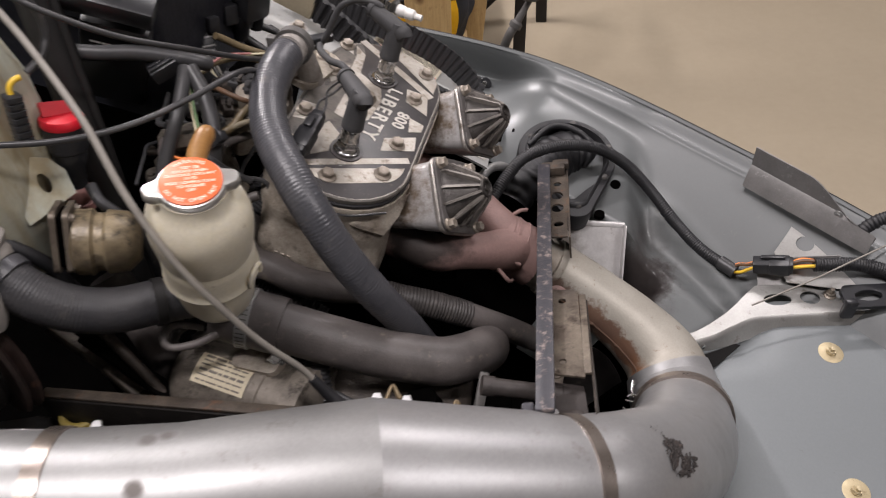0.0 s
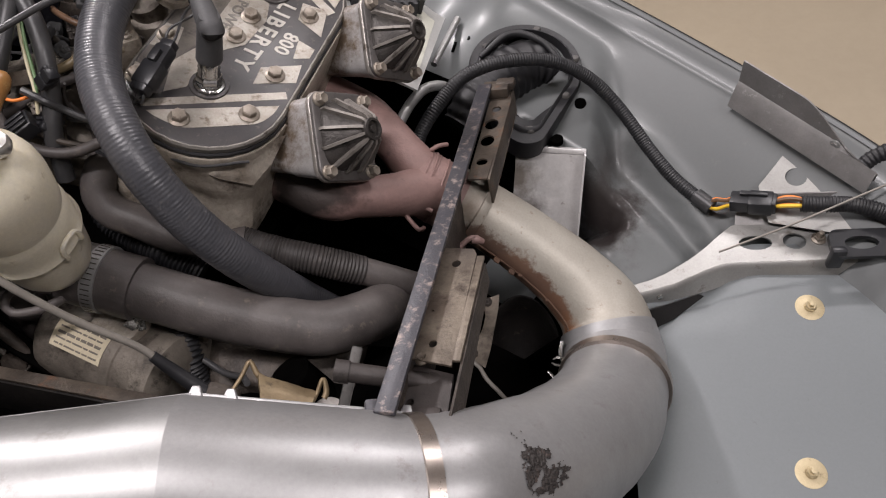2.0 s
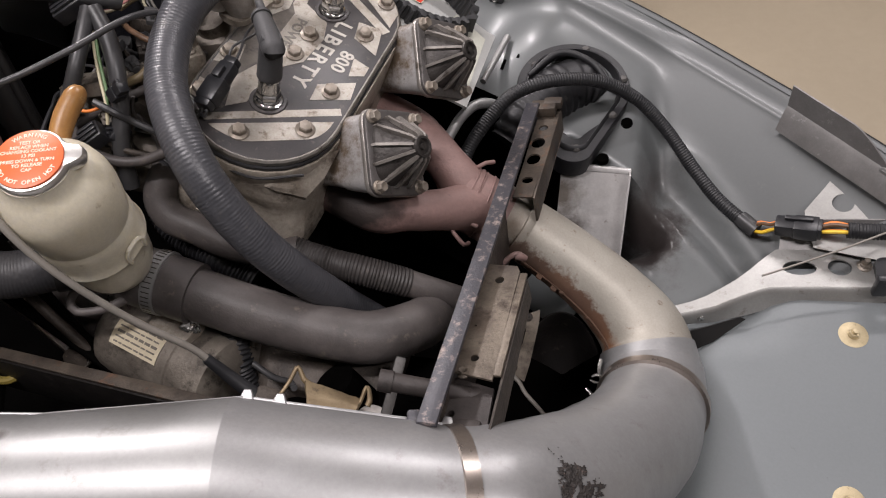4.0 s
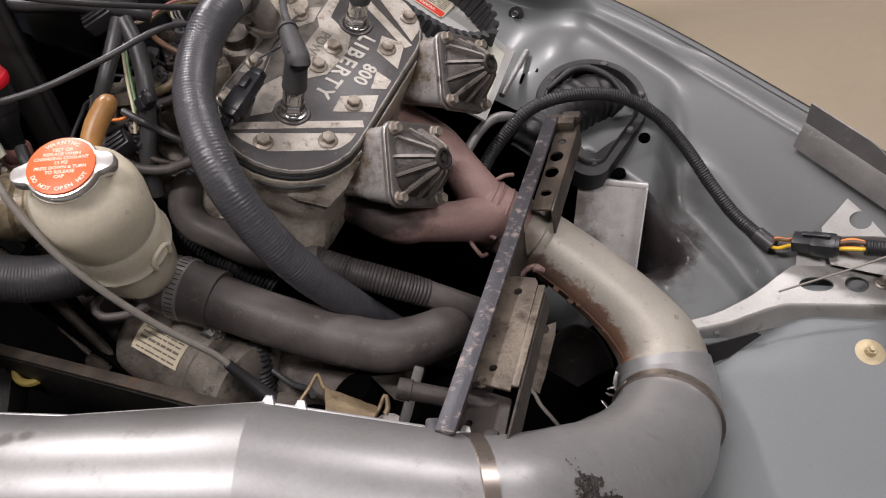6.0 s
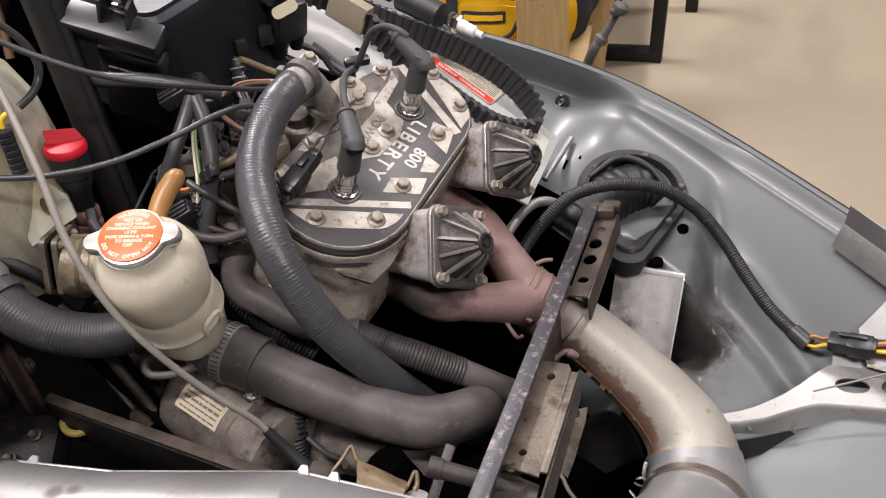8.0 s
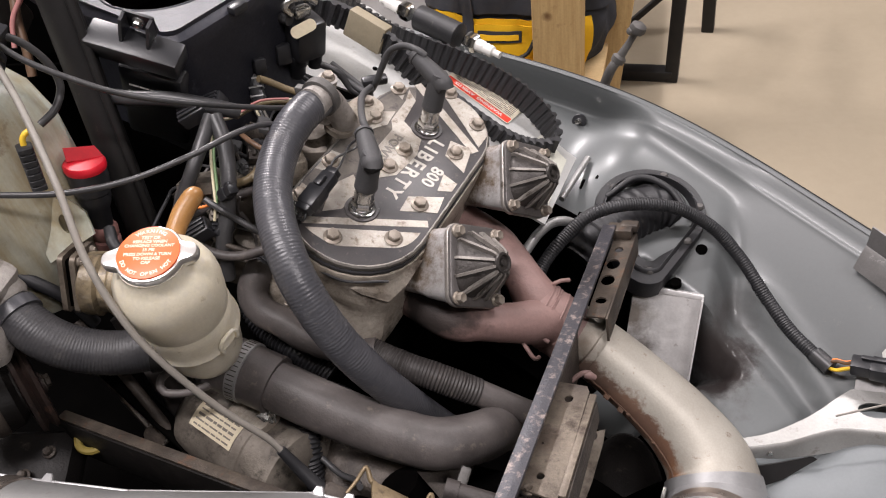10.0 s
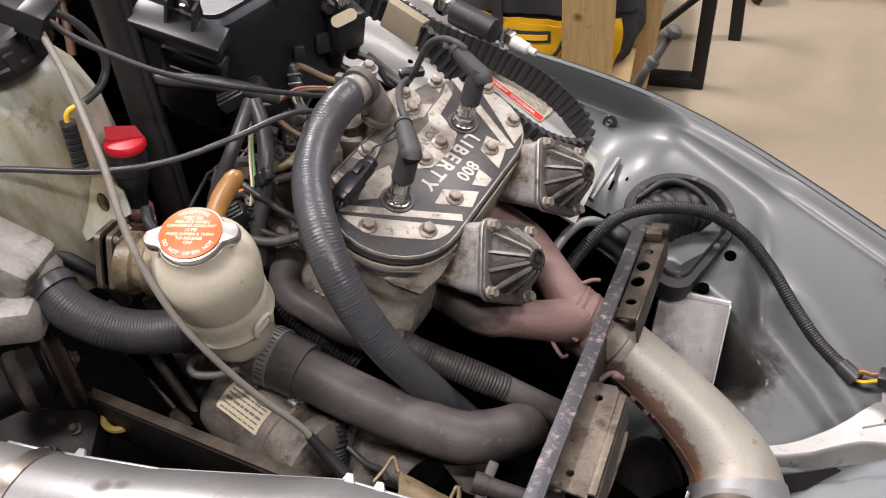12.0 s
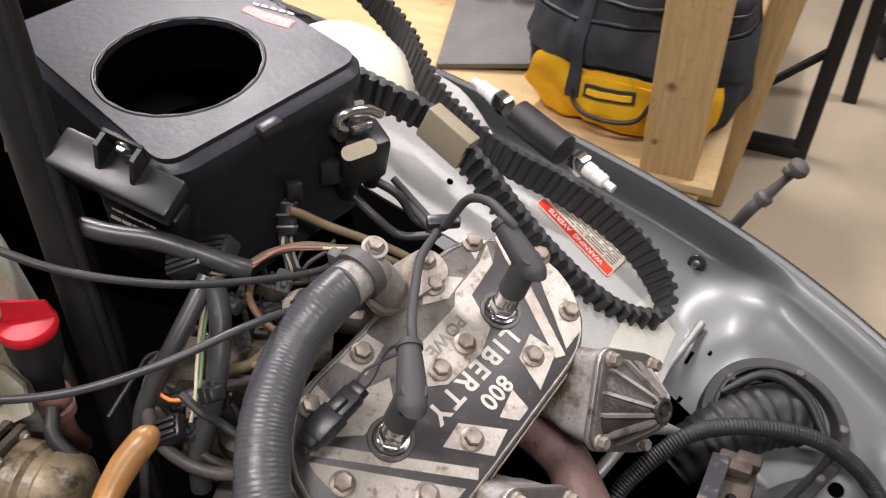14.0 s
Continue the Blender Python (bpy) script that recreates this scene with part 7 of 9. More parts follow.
# starter motor with its paper label
def starter():
    st = thing("starter_motor", "grimy dark starter motor with a printed paper label", "starter motor")
    a, b = Vector((-0.268, 0.526, 0.486)), Vector((-0.140, 0.472, 0.484))
    m = along(a, b)
    H = (b - a).length
    bm = bmesh.new()
    lathe(bm, [(0.0, -0.016), (0.020, -0.014), (0.034, -0.008), (0.0425, 0.002), (0.0435, 0.008), (0.043, H * 0.60), (0.0445, H * 0.61), (0.0445, H * 0.68), (0.043, H * 0.69), (0.043, H * 0.86), (0.048, H * 0.87), (0.048, H), (0.030, H + 0.01), (0, H + 0.01)], m, 40)
    part("motor_body", bm, M_STARTER, st)
    for k in range(3):
        bm = bmesh.new()
        hexbolt(bm, m @ pose(0.045 * math.cos(2.1 * k + 0.5), 0.045 * math.sin(2.1 * k + 0.5), H), 0.005, 0.008, 0.007)
        part("bolt", bm, M_BOLT, st)
    bm = bmesh.new()
    sheet(bm, rounded(0.05, 0.03, 0.008), 0.012, axes((-0.190, 0.505, 0.535), (0.9, -0.3, 0.05), (0.2, 0.8, 0.1)))
    part("motor_lug", bm, M_CAST, st)
    # curved label on the upper side
    d = (b - a).normalized()
    q0 = Vector((0.05, -0.42, 0.9))
    q0 = (q0 - d * q0.dot(d)).normalized()
    q1 = d.cross(q0)
    bm = bmesh.new()
    rows = []
    for i in range(9):
        ang = radians(-24 + 42 * i / 8)
        q = q0 * math.cos(ang) + q1 * math.sin(ang)
        rows.append([bm.verts.new(a + d * s + q * 0.0436) for s in (0.022, 0.082)])
    for r0, r1 in zip(rows, rows[1:]):
        bm.faces.new((r0[0], r0[1], r1[1], r1[0]))
    thicken(bm, -0.0003)
    lab = part("paper_label", bm, M_LABEL, st, "yellowed paper label with bars of print")
    bm = bmesh.new()
    rnd = random.Random(5)
    for i, ang in enumerate((-20, -14, -8, -1, 6, 13)):
        q = q0 * math.cos(radians(ang)) + q1 * math.sin(radians(ang))
        t = -q0 * math.sin(radians(ang)) + q1 * math.cos(radians(ang))
        s = 0.027
        while s < 0.072:
            w = rnd.uniform(0.004, 0.014)
            block(bm, (min(w, 0.078 - s), 0.0016 if i % 3 else 0.0026, 0.0003), axes(a + d * (s + min(w, 0.078 - s) / 2) + q * 0.0440, d, t))
            s += w + 0.0015
    part("print", bm, M_INK, lab)


starter()

# left brace angle under the starter, with a yellow ring below
ab = thing("angle_brace", "brown-stained steel angle running under the starter", "brace")
bm = bmesh.new()
beam(bm, (-0.395, 0.475, 0.526), (-0.10, 0.402, 0.578), 0.011, 0.004, bevel=0.001)
part("top_flange", bm, M_CHANNELDARK, ab)
# web, much darker than the top flange
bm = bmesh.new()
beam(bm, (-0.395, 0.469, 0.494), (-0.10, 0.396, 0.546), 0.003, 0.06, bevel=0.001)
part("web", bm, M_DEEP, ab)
yr = thing("yellow_ring", "dull yellow ring on a dark dipstick", "ring")
bm = bmesh.new()
tube(bm, [(-0.367 + 0.016 * math.cos(a), 0.466 + 0.010 * math.sin(a), 0.499 + 0.004 * math.sin(a)) for a in (2 * math.pi * j / 12 for j in range(13))], 0.004, 8)
part("ring", bm, surface("dull_yellow", (0.20, 0.15, 0.03), (0.12, 0.09, 0.02), 0.6), yr)

# lower crankcase casting and conduit seen past the hoses
lc = thing("gear_casting", "oily brown casting low behind the starter motor", "engine casting")
bm = bmesh.new()
lathe(bm, [(0.030, -0.02), (0.038, -0.012), (0.040, 0.0), (0.036, 0.006), (0.036, 0.018), (0.028, 0.026), (0.014, 0.028), (0.012, 0.036), (0.0, 0.037)], along((-0.085, 0.530, 0.455), (-0.075, 0.470, 0.500)), 32)
block(bm, (0.10, 0.07, 0.05), pose(-0.060, 0.550, 0.440, 25, 0, -20), 0.012)
for j in range(4):
    a = 2 * math.pi * j / 4 + 0.4
    hexbolt(bm, along((-0.085, 0.530, 0.455), (-0.075, 0.470, 0.500)) @ pose(0.036 * math.cos(a), 0.036 * math.sin(a), 0.004), 0.0045, 0.006, 0.006)
part("casting", bm, M_STARTER, lc)
hose("conduit", "black corrugated conduit dropping behind the bottle", [(-0.238, 0.640, 0.590), (-0.228, 0.610, 0.566), (-0.208, 0.596, 0.549), (-0.168, 0.580, 0.536), (-0.133, 0.570, 0.519)], 0.0110, M_RUBBER, 16, 0.0022, 0.0042)

# tan bracket with two ears in front of the chamber
tb = thing("eared_bracket", "small tan zinc bracket with two upright ears", "bracket")
bm = bmesh.new()
rows = []
for k in range(9):
    f = k / 8
    a = Vector((-0.0465, 0.4504, 0.5370)).lerp(Vector((-0.0001, 0.4449, 0.5167)), f) + Vector((0, 0.0015, -0.003)) * math.sin(math.pi * f)
    b = Vector((-0.0382, 0.4203, 0.5277)).lerp(Vector((-0.0028, 0.4266, 0.5183)), f)
    rows.append([bm.verts.new(a.lerp(b, j / 6) + Vector((0.03, -0.25, 0.95)) * 0.005 * math.sin(math.pi * j / 6) + 0.0012 * noise.noise_vector(Vector((k * 0.6, j * 0.7, 2)))) for j in range(7)])
for a, b in zip(rows, rows[1:]):
    for j in range(6):
        bm.faces.new((a[j], b[j], b[j + 1], a[j + 1]))
thicken(bm, 0.0028)
part("bracket_base", bm, M_TANZINC, tb, smooth=50)
for pts in (((-0.0667, 0.4365, 0.5348), (-0.0605, 0.4480, 0.5382), (-0.0566, 0.4571, 0.5418), (-0.0544, 0.4600, 0.5426), (-0.0518, 0.4570, 0.5395), (-0.0487, 0.4521, 0.5353), (-0.0418, 0.4490, 0.5306)), ((-0.0047, 0.4336, 0.5153), (0.0001, 0.4440, 0.5191), (0.0032, 0.4530, 0.5231), (0.0049, 0.4545, 0.5234), (0.0065, 0.4515, 0.5212), (0.0074, 0.4450, 0.5174), (0.0057, 0.4410, 0.5158))):
    bm = bmesh.new()
    tube(bm, pts, [0.0016, 0.0018, 0.0019, 0.0020, 0.0022, 0.0026, 0.0028], 10, 0.002)
    part("ear", bm, M_TANZINC, tb, "thin upright ear")
bm = bmesh.new()
lathe(bm, [(0.0, 0.0), (0.012, 0.0), (0.013, -0.0012), (0.013, -0.010)], pose(0.0085, 0.4370, 0.5060, -12, 8, 0), 24)
part("round_pad", bm, M_CASTPALE, tb, "pale round pad")

# grimy gear casing under the lower hose
gc = thing("gear_casing", "oily brown gear casing with a thin black tube under the hose", "gear casing")
bm = bmesh.new()
block(bm, (0.150, 0.085, 0.075), pose(-0.055, 0.515, 0.446, 14, 6, -6), 0.016, 3)
block(bm, (0.050, 0.060, 0.060), pose(-0.100, 0.500, 0.452, 20, 10, 12), 0.012, 3)
part("casing_body", bm, M_CASTDARK, gc)
bm = bmesh.new()
tube(bm, [(-0.116, 0.486, 0.500), (-0.094, 0.474, 0.498), (-0.074, 0.466, 0.505), (-0.062, 0.452, 0.520)], 0.0030, 10)
part("breather_tube", bm, M_CABLEBLACK, gc, "thin black breather tube")

# carburettor cluster and its wiring, half hidden in the dark
cl = thing("carburettor", "grimy carburettor bodies half hidden under wiring", "carburettor")
rnd = random.Random(11)
for c, s, r in (((-0.255, 0.675, 0.655), (0.06, 0.05, 0.05), (20, -15, 20)), ((-0.215, 0.725, 0.665), (0.05, 0.05, 0.05), (10, 10, 40)), ((-0.235, 0.640, 0.610), (0.07, 0.05, 0.04), (0, 20, 10)), ((-0.285, 0.66, 0.62), (0.05, 0.05, 0.06), (0, 0, 30)), ((-0.195, 0.78, 0.655), (0.04, 0.05, 0.04), (15, 0, 10))):
    bm = bmesh.new()
    m = pose(*c, *r)
    block(bm, s, m, 0.008)
    lathe(bm, [(0.016, 0), (0.018, 0.004), (0.018, 0.02), (0.010, 0.026), (0, 0.027)], m @ pose(0.005, 0, s[2] / 2 - 0.006), 20)
    for k in range(3):
        hexbolt(bm, m @ pose(rnd.uniform(-0.4, 0.4) * s[0], rnd.uniform(-0.4, 0.4) * s[1], s[2] / 2), 0.0035, 0.005, 0.005)
    part("carburettor_body", bm, M_STARTER if rnd.random() < 0.5 else M_CAST, cl)
for out, at, turn in (([(-0.030, -0.016), (0.024, -0.020), (0.034, 0.004), (0.022, 0.022), (-0.022, 0.020)], (-0.256, 0.660, 0.700), (-18, 8, 24)), ([(-0.024, -0.014), (0.026, -0.012), (0.020, 0.018), (-0.020, 0.016)], (-0.214, 0.690, 0.694), (-24, -6, -12))):
    bm = bmesh.new()
    sheet(bm, out, 0.012, pose(*at, *turn))
    for x, y in ((-0.014, 0.008), (0.018, -0.006)):
        hexbolt(bm, pose(*at, *turn) @ pose(x, y, 0.0), 0.0032, 0.004, 0.0045)
    part("carburettor_cover", bm, M_STARTER, cl, "dull grey carburettor cover", smooth=0)
wr = thing("wire_bundle", "tangle of taped black, green, pale and brown wires", "wiring")
for mat, r, pts in (
    (M_CABLEBLACK, 0.0070, [(-0.2519, 0.6908, 0.7516), (-0.2526, 0.6682, 0.740), (-0.2565, 0.6403, 0.7223), (-0.2652, 0.6243, 0.7021), (-0.2711, 0.6109, 0.6834), (-0.274, 0.595, 0.650)]),
    (M_CABLEBLACK, 0.0080, [(-0.2484, 0.6922, 0.7509), (-0.2344, 0.6734, 0.7315), (-0.2264, 0.6494, 0.7085), (-0.2272, 0.6295, 0.6811), (-0.2302, 0.6119, 0.6585), (-0.233, 0.60, 0.62)]),
    (M_WIRE_WHITE, 0.0015, [(-0.2508, 0.6888, 0.7449), (-0.2477, 0.667, 0.7277), (-0.2416, 0.6459, 0.7093), (-0.2351, 0.6288, 0.6953), (-0.236, 0.618, 0.680)]),
    (M_WIRE_GREEN, 0.0015, [(-0.2486, 0.6894, 0.7447), (-0.2452, 0.668, 0.7273), (-0.2387, 0.6471, 0.7087), (-0.2339, 0.6349, 0.7012), (-0.236, 0.62, 0.682)]),
    (M_HOSEGREY, 0.0050, [(-0.268, 0.632, 0.708), (-0.2699, 0.6208, 0.6974), (-0.2661, 0.6094, 0.6835), (-0.2548, 0.6012, 0.6654), (-0.235, 0.5994, 0.6537), (-0.2112, 0.6026, 0.650), (-0.185, 0.61, 0.655)]),
    (M_WIRE_ORANGE, 0.0015, [(-0.268, 0.624, 0.697), (-0.2534, 0.6217, 0.6924), (-0.2419, 0.6288, 0.691), (-0.236, 0.6328, 0.6923)]),
    (M_TANHOSE, 0.0042, [(-0.195, 0.690, 0.708), (-0.203, 0.6804, 0.7053), (-0.2136, 0.6685, 0.6965), (-0.2263, 0.6606, 0.6939), (-0.2392, 0.6547, 0.694)]),
    (M_CABLEBLACK, 0.0078, [(-0.362, 0.682, 0.776), (-0.3514, 0.6822, 0.7768), (-0.3271, 0.6878, 0.7715), (-0.3006, 0.6972, 0.7663), (-0.273, 0.7039, 0.7582), (-0.2447, 0.7093, 0.7487), (-0.236, 0.715, 0.742)]),
    (M_WIRE_WHITE, 0.0014, [(-0.2656, 0.7009, 0.7432), (-0.2548, 0.7107, 0.7348), (-0.2452, 0.7249, 0.7307), (-0.2339, 0.7475, 0.732), (-0.2117, 0.7676, 0.7244), (-0.1913, 0.7839, 0.7166)]),
    (M_WIRE_PINK, 0.0014, [(-0.2680, 0.7030, 0.7420), (-0.2570, 0.7137, 0.7338), (-0.2440, 0.7280, 0.7320), (-0.2300, 0.7505, 0.7330), (-0.2080, 0.7706, 0.7240)]),
    (M_TANHOSE, 0.0040, [(-0.246, 0.786, 0.738), (-0.2407, 0.7923, 0.7318), (-0.2231, 0.8026, 0.7149), (-0.1959, 0.8167, 0.6953), (-0.1761, 0.8276, 0.6788), (-0.15, 0.835, 0.66)]),
    (M_TANHOSE, 0.0036, [(-0.2504, 0.7309, 0.7262), (-0.2425, 0.7501, 0.7248), (-0.2259, 0.7721, 0.7187), (-0.2062, 0.7892, 0.7067), (-0.1895, 0.8044, 0.6953), (-0.16, 0.82, 0.67)]),
    (M_HOSEGREY, 0.0040, [(-0.236, 0.512, 0.573), (-0.2596, 0.5064, 0.5834), (-0.2700, 0.4964, 0.5782), (-0.2644, 0.4899, 0.5699), (-0.2422, 0.4945, 0.5681), (-0.2216, 0.5048, 0.5713)]),
    (M_CABLEBLACK, 0.0042, [(-0.225, 0.520, 0.578), (-0.245, 0.522, 0.572), (-0.262, 0.515, 0.566), (-0.272, 0.52, 0.55)]),
    (M_CABLEBLACK, 0.0036, [(-0.215, 0.512, 0.574), (-0.238, 0.512, 0.566), (-0.252, 0.52, 0.55)]),
    (M_CABLEBLACK, 0.0040, [(-0.27, 0.69, 0.66), (-0.29, 0.66, 0.65), (-0.30, 0.62, 0.62), (-0.29, 0.58, 0.57)]),
):
    bm = bmesh.new()
    tube(bm, pts, r, 12)
    part("wire", bm, mat, wr)
rnd = random.Random(21)
for k in range(30):
    p = Vector((rnd.uniform(-0.285, -0.20), rnd.uniform(0.62, 0.78), rnd.uniform(0.660, 0.705)))
    pts = [p]
    d = Vector((rnd.uniform(-1, 1), rnd.uniform(-1, 1), rnd.uniform(-0.5, 0.3))).normalized()
    for j in range(4):
        d = (d + Vector((rnd.uniform(-0.6, 0.6), rnd.uniform(-0.6, 0.6), rnd.uniform(-0.5, 0.35)))).normalized()
        q = pts[-1] + d * rnd.uniform(0.012, 0.022)
        pts.append(Vector((min(-0.180, max(-0.295, q.x)), q.y, min(0.712, q.z))))
    bm = bmesh.new()
    tube(bm, pts, rnd.uniform(0.0013, 0.0034), 8)
    part("wire", bm, rnd.choice((M_CABLEBLACK, M_CABLEBLACK, M_RUBBER, M_RUBBER, M_HOSEGREY, M_CASTDARK)), wr)
for k in range(16):
    bm = bmesh.new()
    m = pose(rnd.uniform(-0.28, -0.195), rnd.uniform(0.63, 0.78), rnd.uniform(0.665, 0.712), rnd.uniform(-40, 40), rnd.uniform(-40, 40), rnd.uniform(0, 180))
    block(bm, (0.022, 0.011, 0.010), m, 0.0015)
    block(bm, (0.011, 0.013, 0.012), m @ pose(0.003, 0, 0), 0.0015)
    block(bm, (0.008, 0.004, 0.014), m @ pose(-0.004, 0, 0.002), 0.001)
    part("wire_connector", bm, rnd.choice((M_PLASTIC, M_BOOT, M_STARTER, M_CASTDARK)), wr)
for c, rz in (((-0.252, 0.608, 0.672), 30), ((-0.240, 0.622, 0.664), -20), ((-0.268, 0.722, 0.744), 10), ((-0.276, 0.700, 0.748), 25)):
    bm = bmesh.new()
    block(bm, (0.030, 0.018, 0.016), pose(*c, 15, -20, rz), 0.002)
    for k in range(3):
        block(bm, (0.026, 0.0035, 0.004), pose(*c, 15, -20, rz) @ pose(0, -0.005 + 0.005 * k, 0.009), 0.0008)
    part("wire_connector", bm, M_PLASTIC, wr)
# frame members in the depths, their shade put into the colour
fm = thing("inner_frame", "frame members below the engine bay, coloured near-black for shade", "frame")
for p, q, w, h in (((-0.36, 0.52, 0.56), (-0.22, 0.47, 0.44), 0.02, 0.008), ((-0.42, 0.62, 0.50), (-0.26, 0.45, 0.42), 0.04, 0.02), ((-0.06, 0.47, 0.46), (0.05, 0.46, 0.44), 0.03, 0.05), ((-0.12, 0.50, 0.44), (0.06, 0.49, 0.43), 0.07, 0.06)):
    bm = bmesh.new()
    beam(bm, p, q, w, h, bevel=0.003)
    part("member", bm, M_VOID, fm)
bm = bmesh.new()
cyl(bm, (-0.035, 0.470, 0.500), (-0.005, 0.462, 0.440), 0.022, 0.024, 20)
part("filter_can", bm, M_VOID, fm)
for name, label, pts, r, mat in (
    ("vacuum_hose", "thin black rubber line down beside the filter", [(-0.330, 0.585, 0.690), (-0.318, 0.570, 0.682), (-0.300, 0.566, 0.664), (-0.285, 0.56, 0.63), (-0.28, 0.55, 0.58)], 0.0055, M_RUBBER),
    ("fuel_line", "black fuel line between tank and casting", [(-0.46, 0.53, 0.705), (-0.420, 0.524, 0.690), (-0.392, 0.528, 0.668), (-0.372, 0.535, 0.640), (-0.36, 0.54, 0.60)], 0.0065, M_RUBBER),
    ("pulse_hose", "dusty grey pulse line among the wires", [(-0.300, 0.640, 0.650), (-0.275, 0.628, 0.672), (-0.250, 0.632, 0.684), (-0.228, 0.650, 0.686), (-0.20, 0.68, 0.68)], 0.0045, M_HOSEGREY),
    ("vent_line", "thin brown vent line over the carburettors", [(-0.185, 0.700, 0.700), (-0.205, 0.690, 0.716), (-0.228, 0.700, 0.722), (-0.246, 0.720, 0.715)], 0.0028, M_WIRE_BROWN),
    ("vent_line", "thin pale vent line over the carburettors", [(-0.180, 0.690, 0.690), (-0.198, 0.672, 0.700), (-0.215, 0.668, 0.695), (-0.228, 0.675, 0.68)], 0.0030, M_SLEEVE),
):
    hose(name, label, pts, r, mat, 12)


# ---- air box, belt, guard ----
def airbox():
    ab = thing("air_box", "black plastic air intake box with a large round open inlet", "air box")
    # top plane through the inlet: right-front edge and left-front edge
    c = Vector((-0.3446, 0.8185, 0.8355))
    ex = Vector((0.351, 0.936, 0.016)).normalized()
    ey = Vector((-0.935, 0.345, 0.105)).normalized()
    m = axes(c, ex, ey)
    if (m.to_3x3() @ Vector((0, 0, 1))).z < 0:
        m = m @ pose(0, 0, 0, 180, 0, 0)
    hw, hh = 0.090, 0.117
    m0, m = m, m @ pose(0.016, 0.024, 0)
    bm = bmesh.new()
    sheet(bm, rounded(2 * hw, 2 * hh, 0.016), 0.004, m, holes=[(-0.016, -0.024, 0.0640, 0.0640)])
    part("lid", bm, M_AIRBOX, ab)
    bm = bmesh.new()
    o = [(x, y) for x, y in rounded(2 * hw + 0.014, 2 * hh + 0.014, 0.026, 6)]
    o2 = [(x, y) for x, y in rounded(2 * hw + 0.004, 2 * hh + 0.004, 0.024, 6)]
    lo = [(x, y) for x, y in rounded(2 * hw - 0.006, 2 * hh - 0.006, 0.02, 6)]
    rings = [[bm.verts.new(m @ Vector((x, y, h))) for x, y in out] for out, h in ((lo, -0.0035), (o2, -0.005), (o, -0.010), (o, -0.022), (o2, -0.030), (lo, -0.16))]
    for a, b in zip(rings, rings[1:]):
        for j in range(len(a)):
            bm.faces.new((a[j], a[(j + 1) % len(a)], b[(j + 1) % len(a)], b[j]))
    bm.faces.new(rings[-1])
    part("box_shell", bm, M_AIRBOX, ab)
    bm = bmesh.new()
    lathe(bm, [(0.0672, 0.0), (0.0660, 0.0010), (0.0648, 0.0008), (0.0640, -0.0010), (0.0638, -0.006)], m0, 64, closed=False)
    part("inlet_rim", bm, M_AIRBOX, ab)
    # throat and floor are near-black: the shade inside is coloured in
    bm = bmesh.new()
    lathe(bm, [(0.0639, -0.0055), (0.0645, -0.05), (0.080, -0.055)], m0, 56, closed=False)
    part("inlet_throat", bm, M_VOID, ab, "throat of the inlet, coloured near-black for its dark inside")
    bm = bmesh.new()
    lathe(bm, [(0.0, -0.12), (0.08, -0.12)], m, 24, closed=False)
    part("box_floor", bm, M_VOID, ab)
    # plain red and white sticker shapes
    bm = bmesh.new()
    sm = m0 @ pose(0.0905, 0.004, 0.0006, 0, 0, -75) @ Matrix.Diagonal((0.85, 0.85, 1, 1))
    sheet(bm, [(-0.030, -0.006), (0.0, -0.010), (0.030, -0.008), (0.028, 0.006), (-0.004, 0.004), (-0.030, 0.004)], 0.0004, sm)
    part("sticker", bm, M_WARNRED, ab, "small red sticker with white marks", smooth=0)
    bm = bmesh.new()
    for k in range(4):
        block(bm, (0.006, 0.008, 0.0003), sm @ pose(0.0 + 0.008 * k, -0.002, 0.0003))
    for k in range(5):
        block(bm, (0.007, 0.003, 0.0003), sm @ pose(-0.024 + 0.010 * k, 0.010 + 0.001 * k, 0.0003))
    part("sticker_marks", bm, M_WHITEPRINT, ab)
    # relay rail with a screwed bracket on the near face
    rail = thing("relay_rail", "black plastic rail with a screwed upright bracket", "bracket")
    a, b = Vector((-0.352, 0.680, 0.838)), Vector((-0.268, 0.688, 0.806))
    d = (b - a).normalized()
    bm = bmesh.new()
    rm = axes((a + b) / 2, d, (0.25, 1, 0.30)) @ pose(0, 0.015, -0.011)
    block(bm, ((b - a).length, 0.030, 0.022), rm, 0.003)
    part("rail_body", bm, M_PLASTIC, rail)
    bm = bmesh.new()
    for s in (-1, 1):
        sheet(bm, [(-0.010, 0), (0.014, 0), (0.010, 0.022), (-0.002, 0.022)], 0.003, rm @ pose(0.002 + s * 0.013 + 0.0015, 0.006, 0.011, 90, 0, 90))
    block(bm, (0.030, 0.003, 0.022), rm @ pose(0.002, 0.016, 0.023), 0.001)
    part("upright", bm, M_PLASTIC, rail)
    bm = bmesh.new()
    hexbolt(bm, rm @ pose(0.002, 0.0145, 0.024, 90, 0, 0), 0.0045, 0.006, 0.006)
    part("screw", bm, M_STEEL, rail)
    # dark relay box below the rail
    rb = thing("relay_box", "black relay box with worn white marks under the rail", "relay box")
    bm = bmesh.new()
    block(bm, (0.066, 0.055, 0.10), axes((-0.334, 0.742, 0.748), d, (0, 1, 0.2)), 0.006)
    part("relay_body", bm, M_PLASTIC, rb)
    bm = bmesh.new()
    rnd = random.Random(2)
    bars(bm, axes((-0.328, 0.7085, 0.766), d, (0.0, 0.22, 1)), 2, 0.036, 0.008, 0.003, rnd)
    part("worn_print", bm, M_WHITEPRINT, rb)
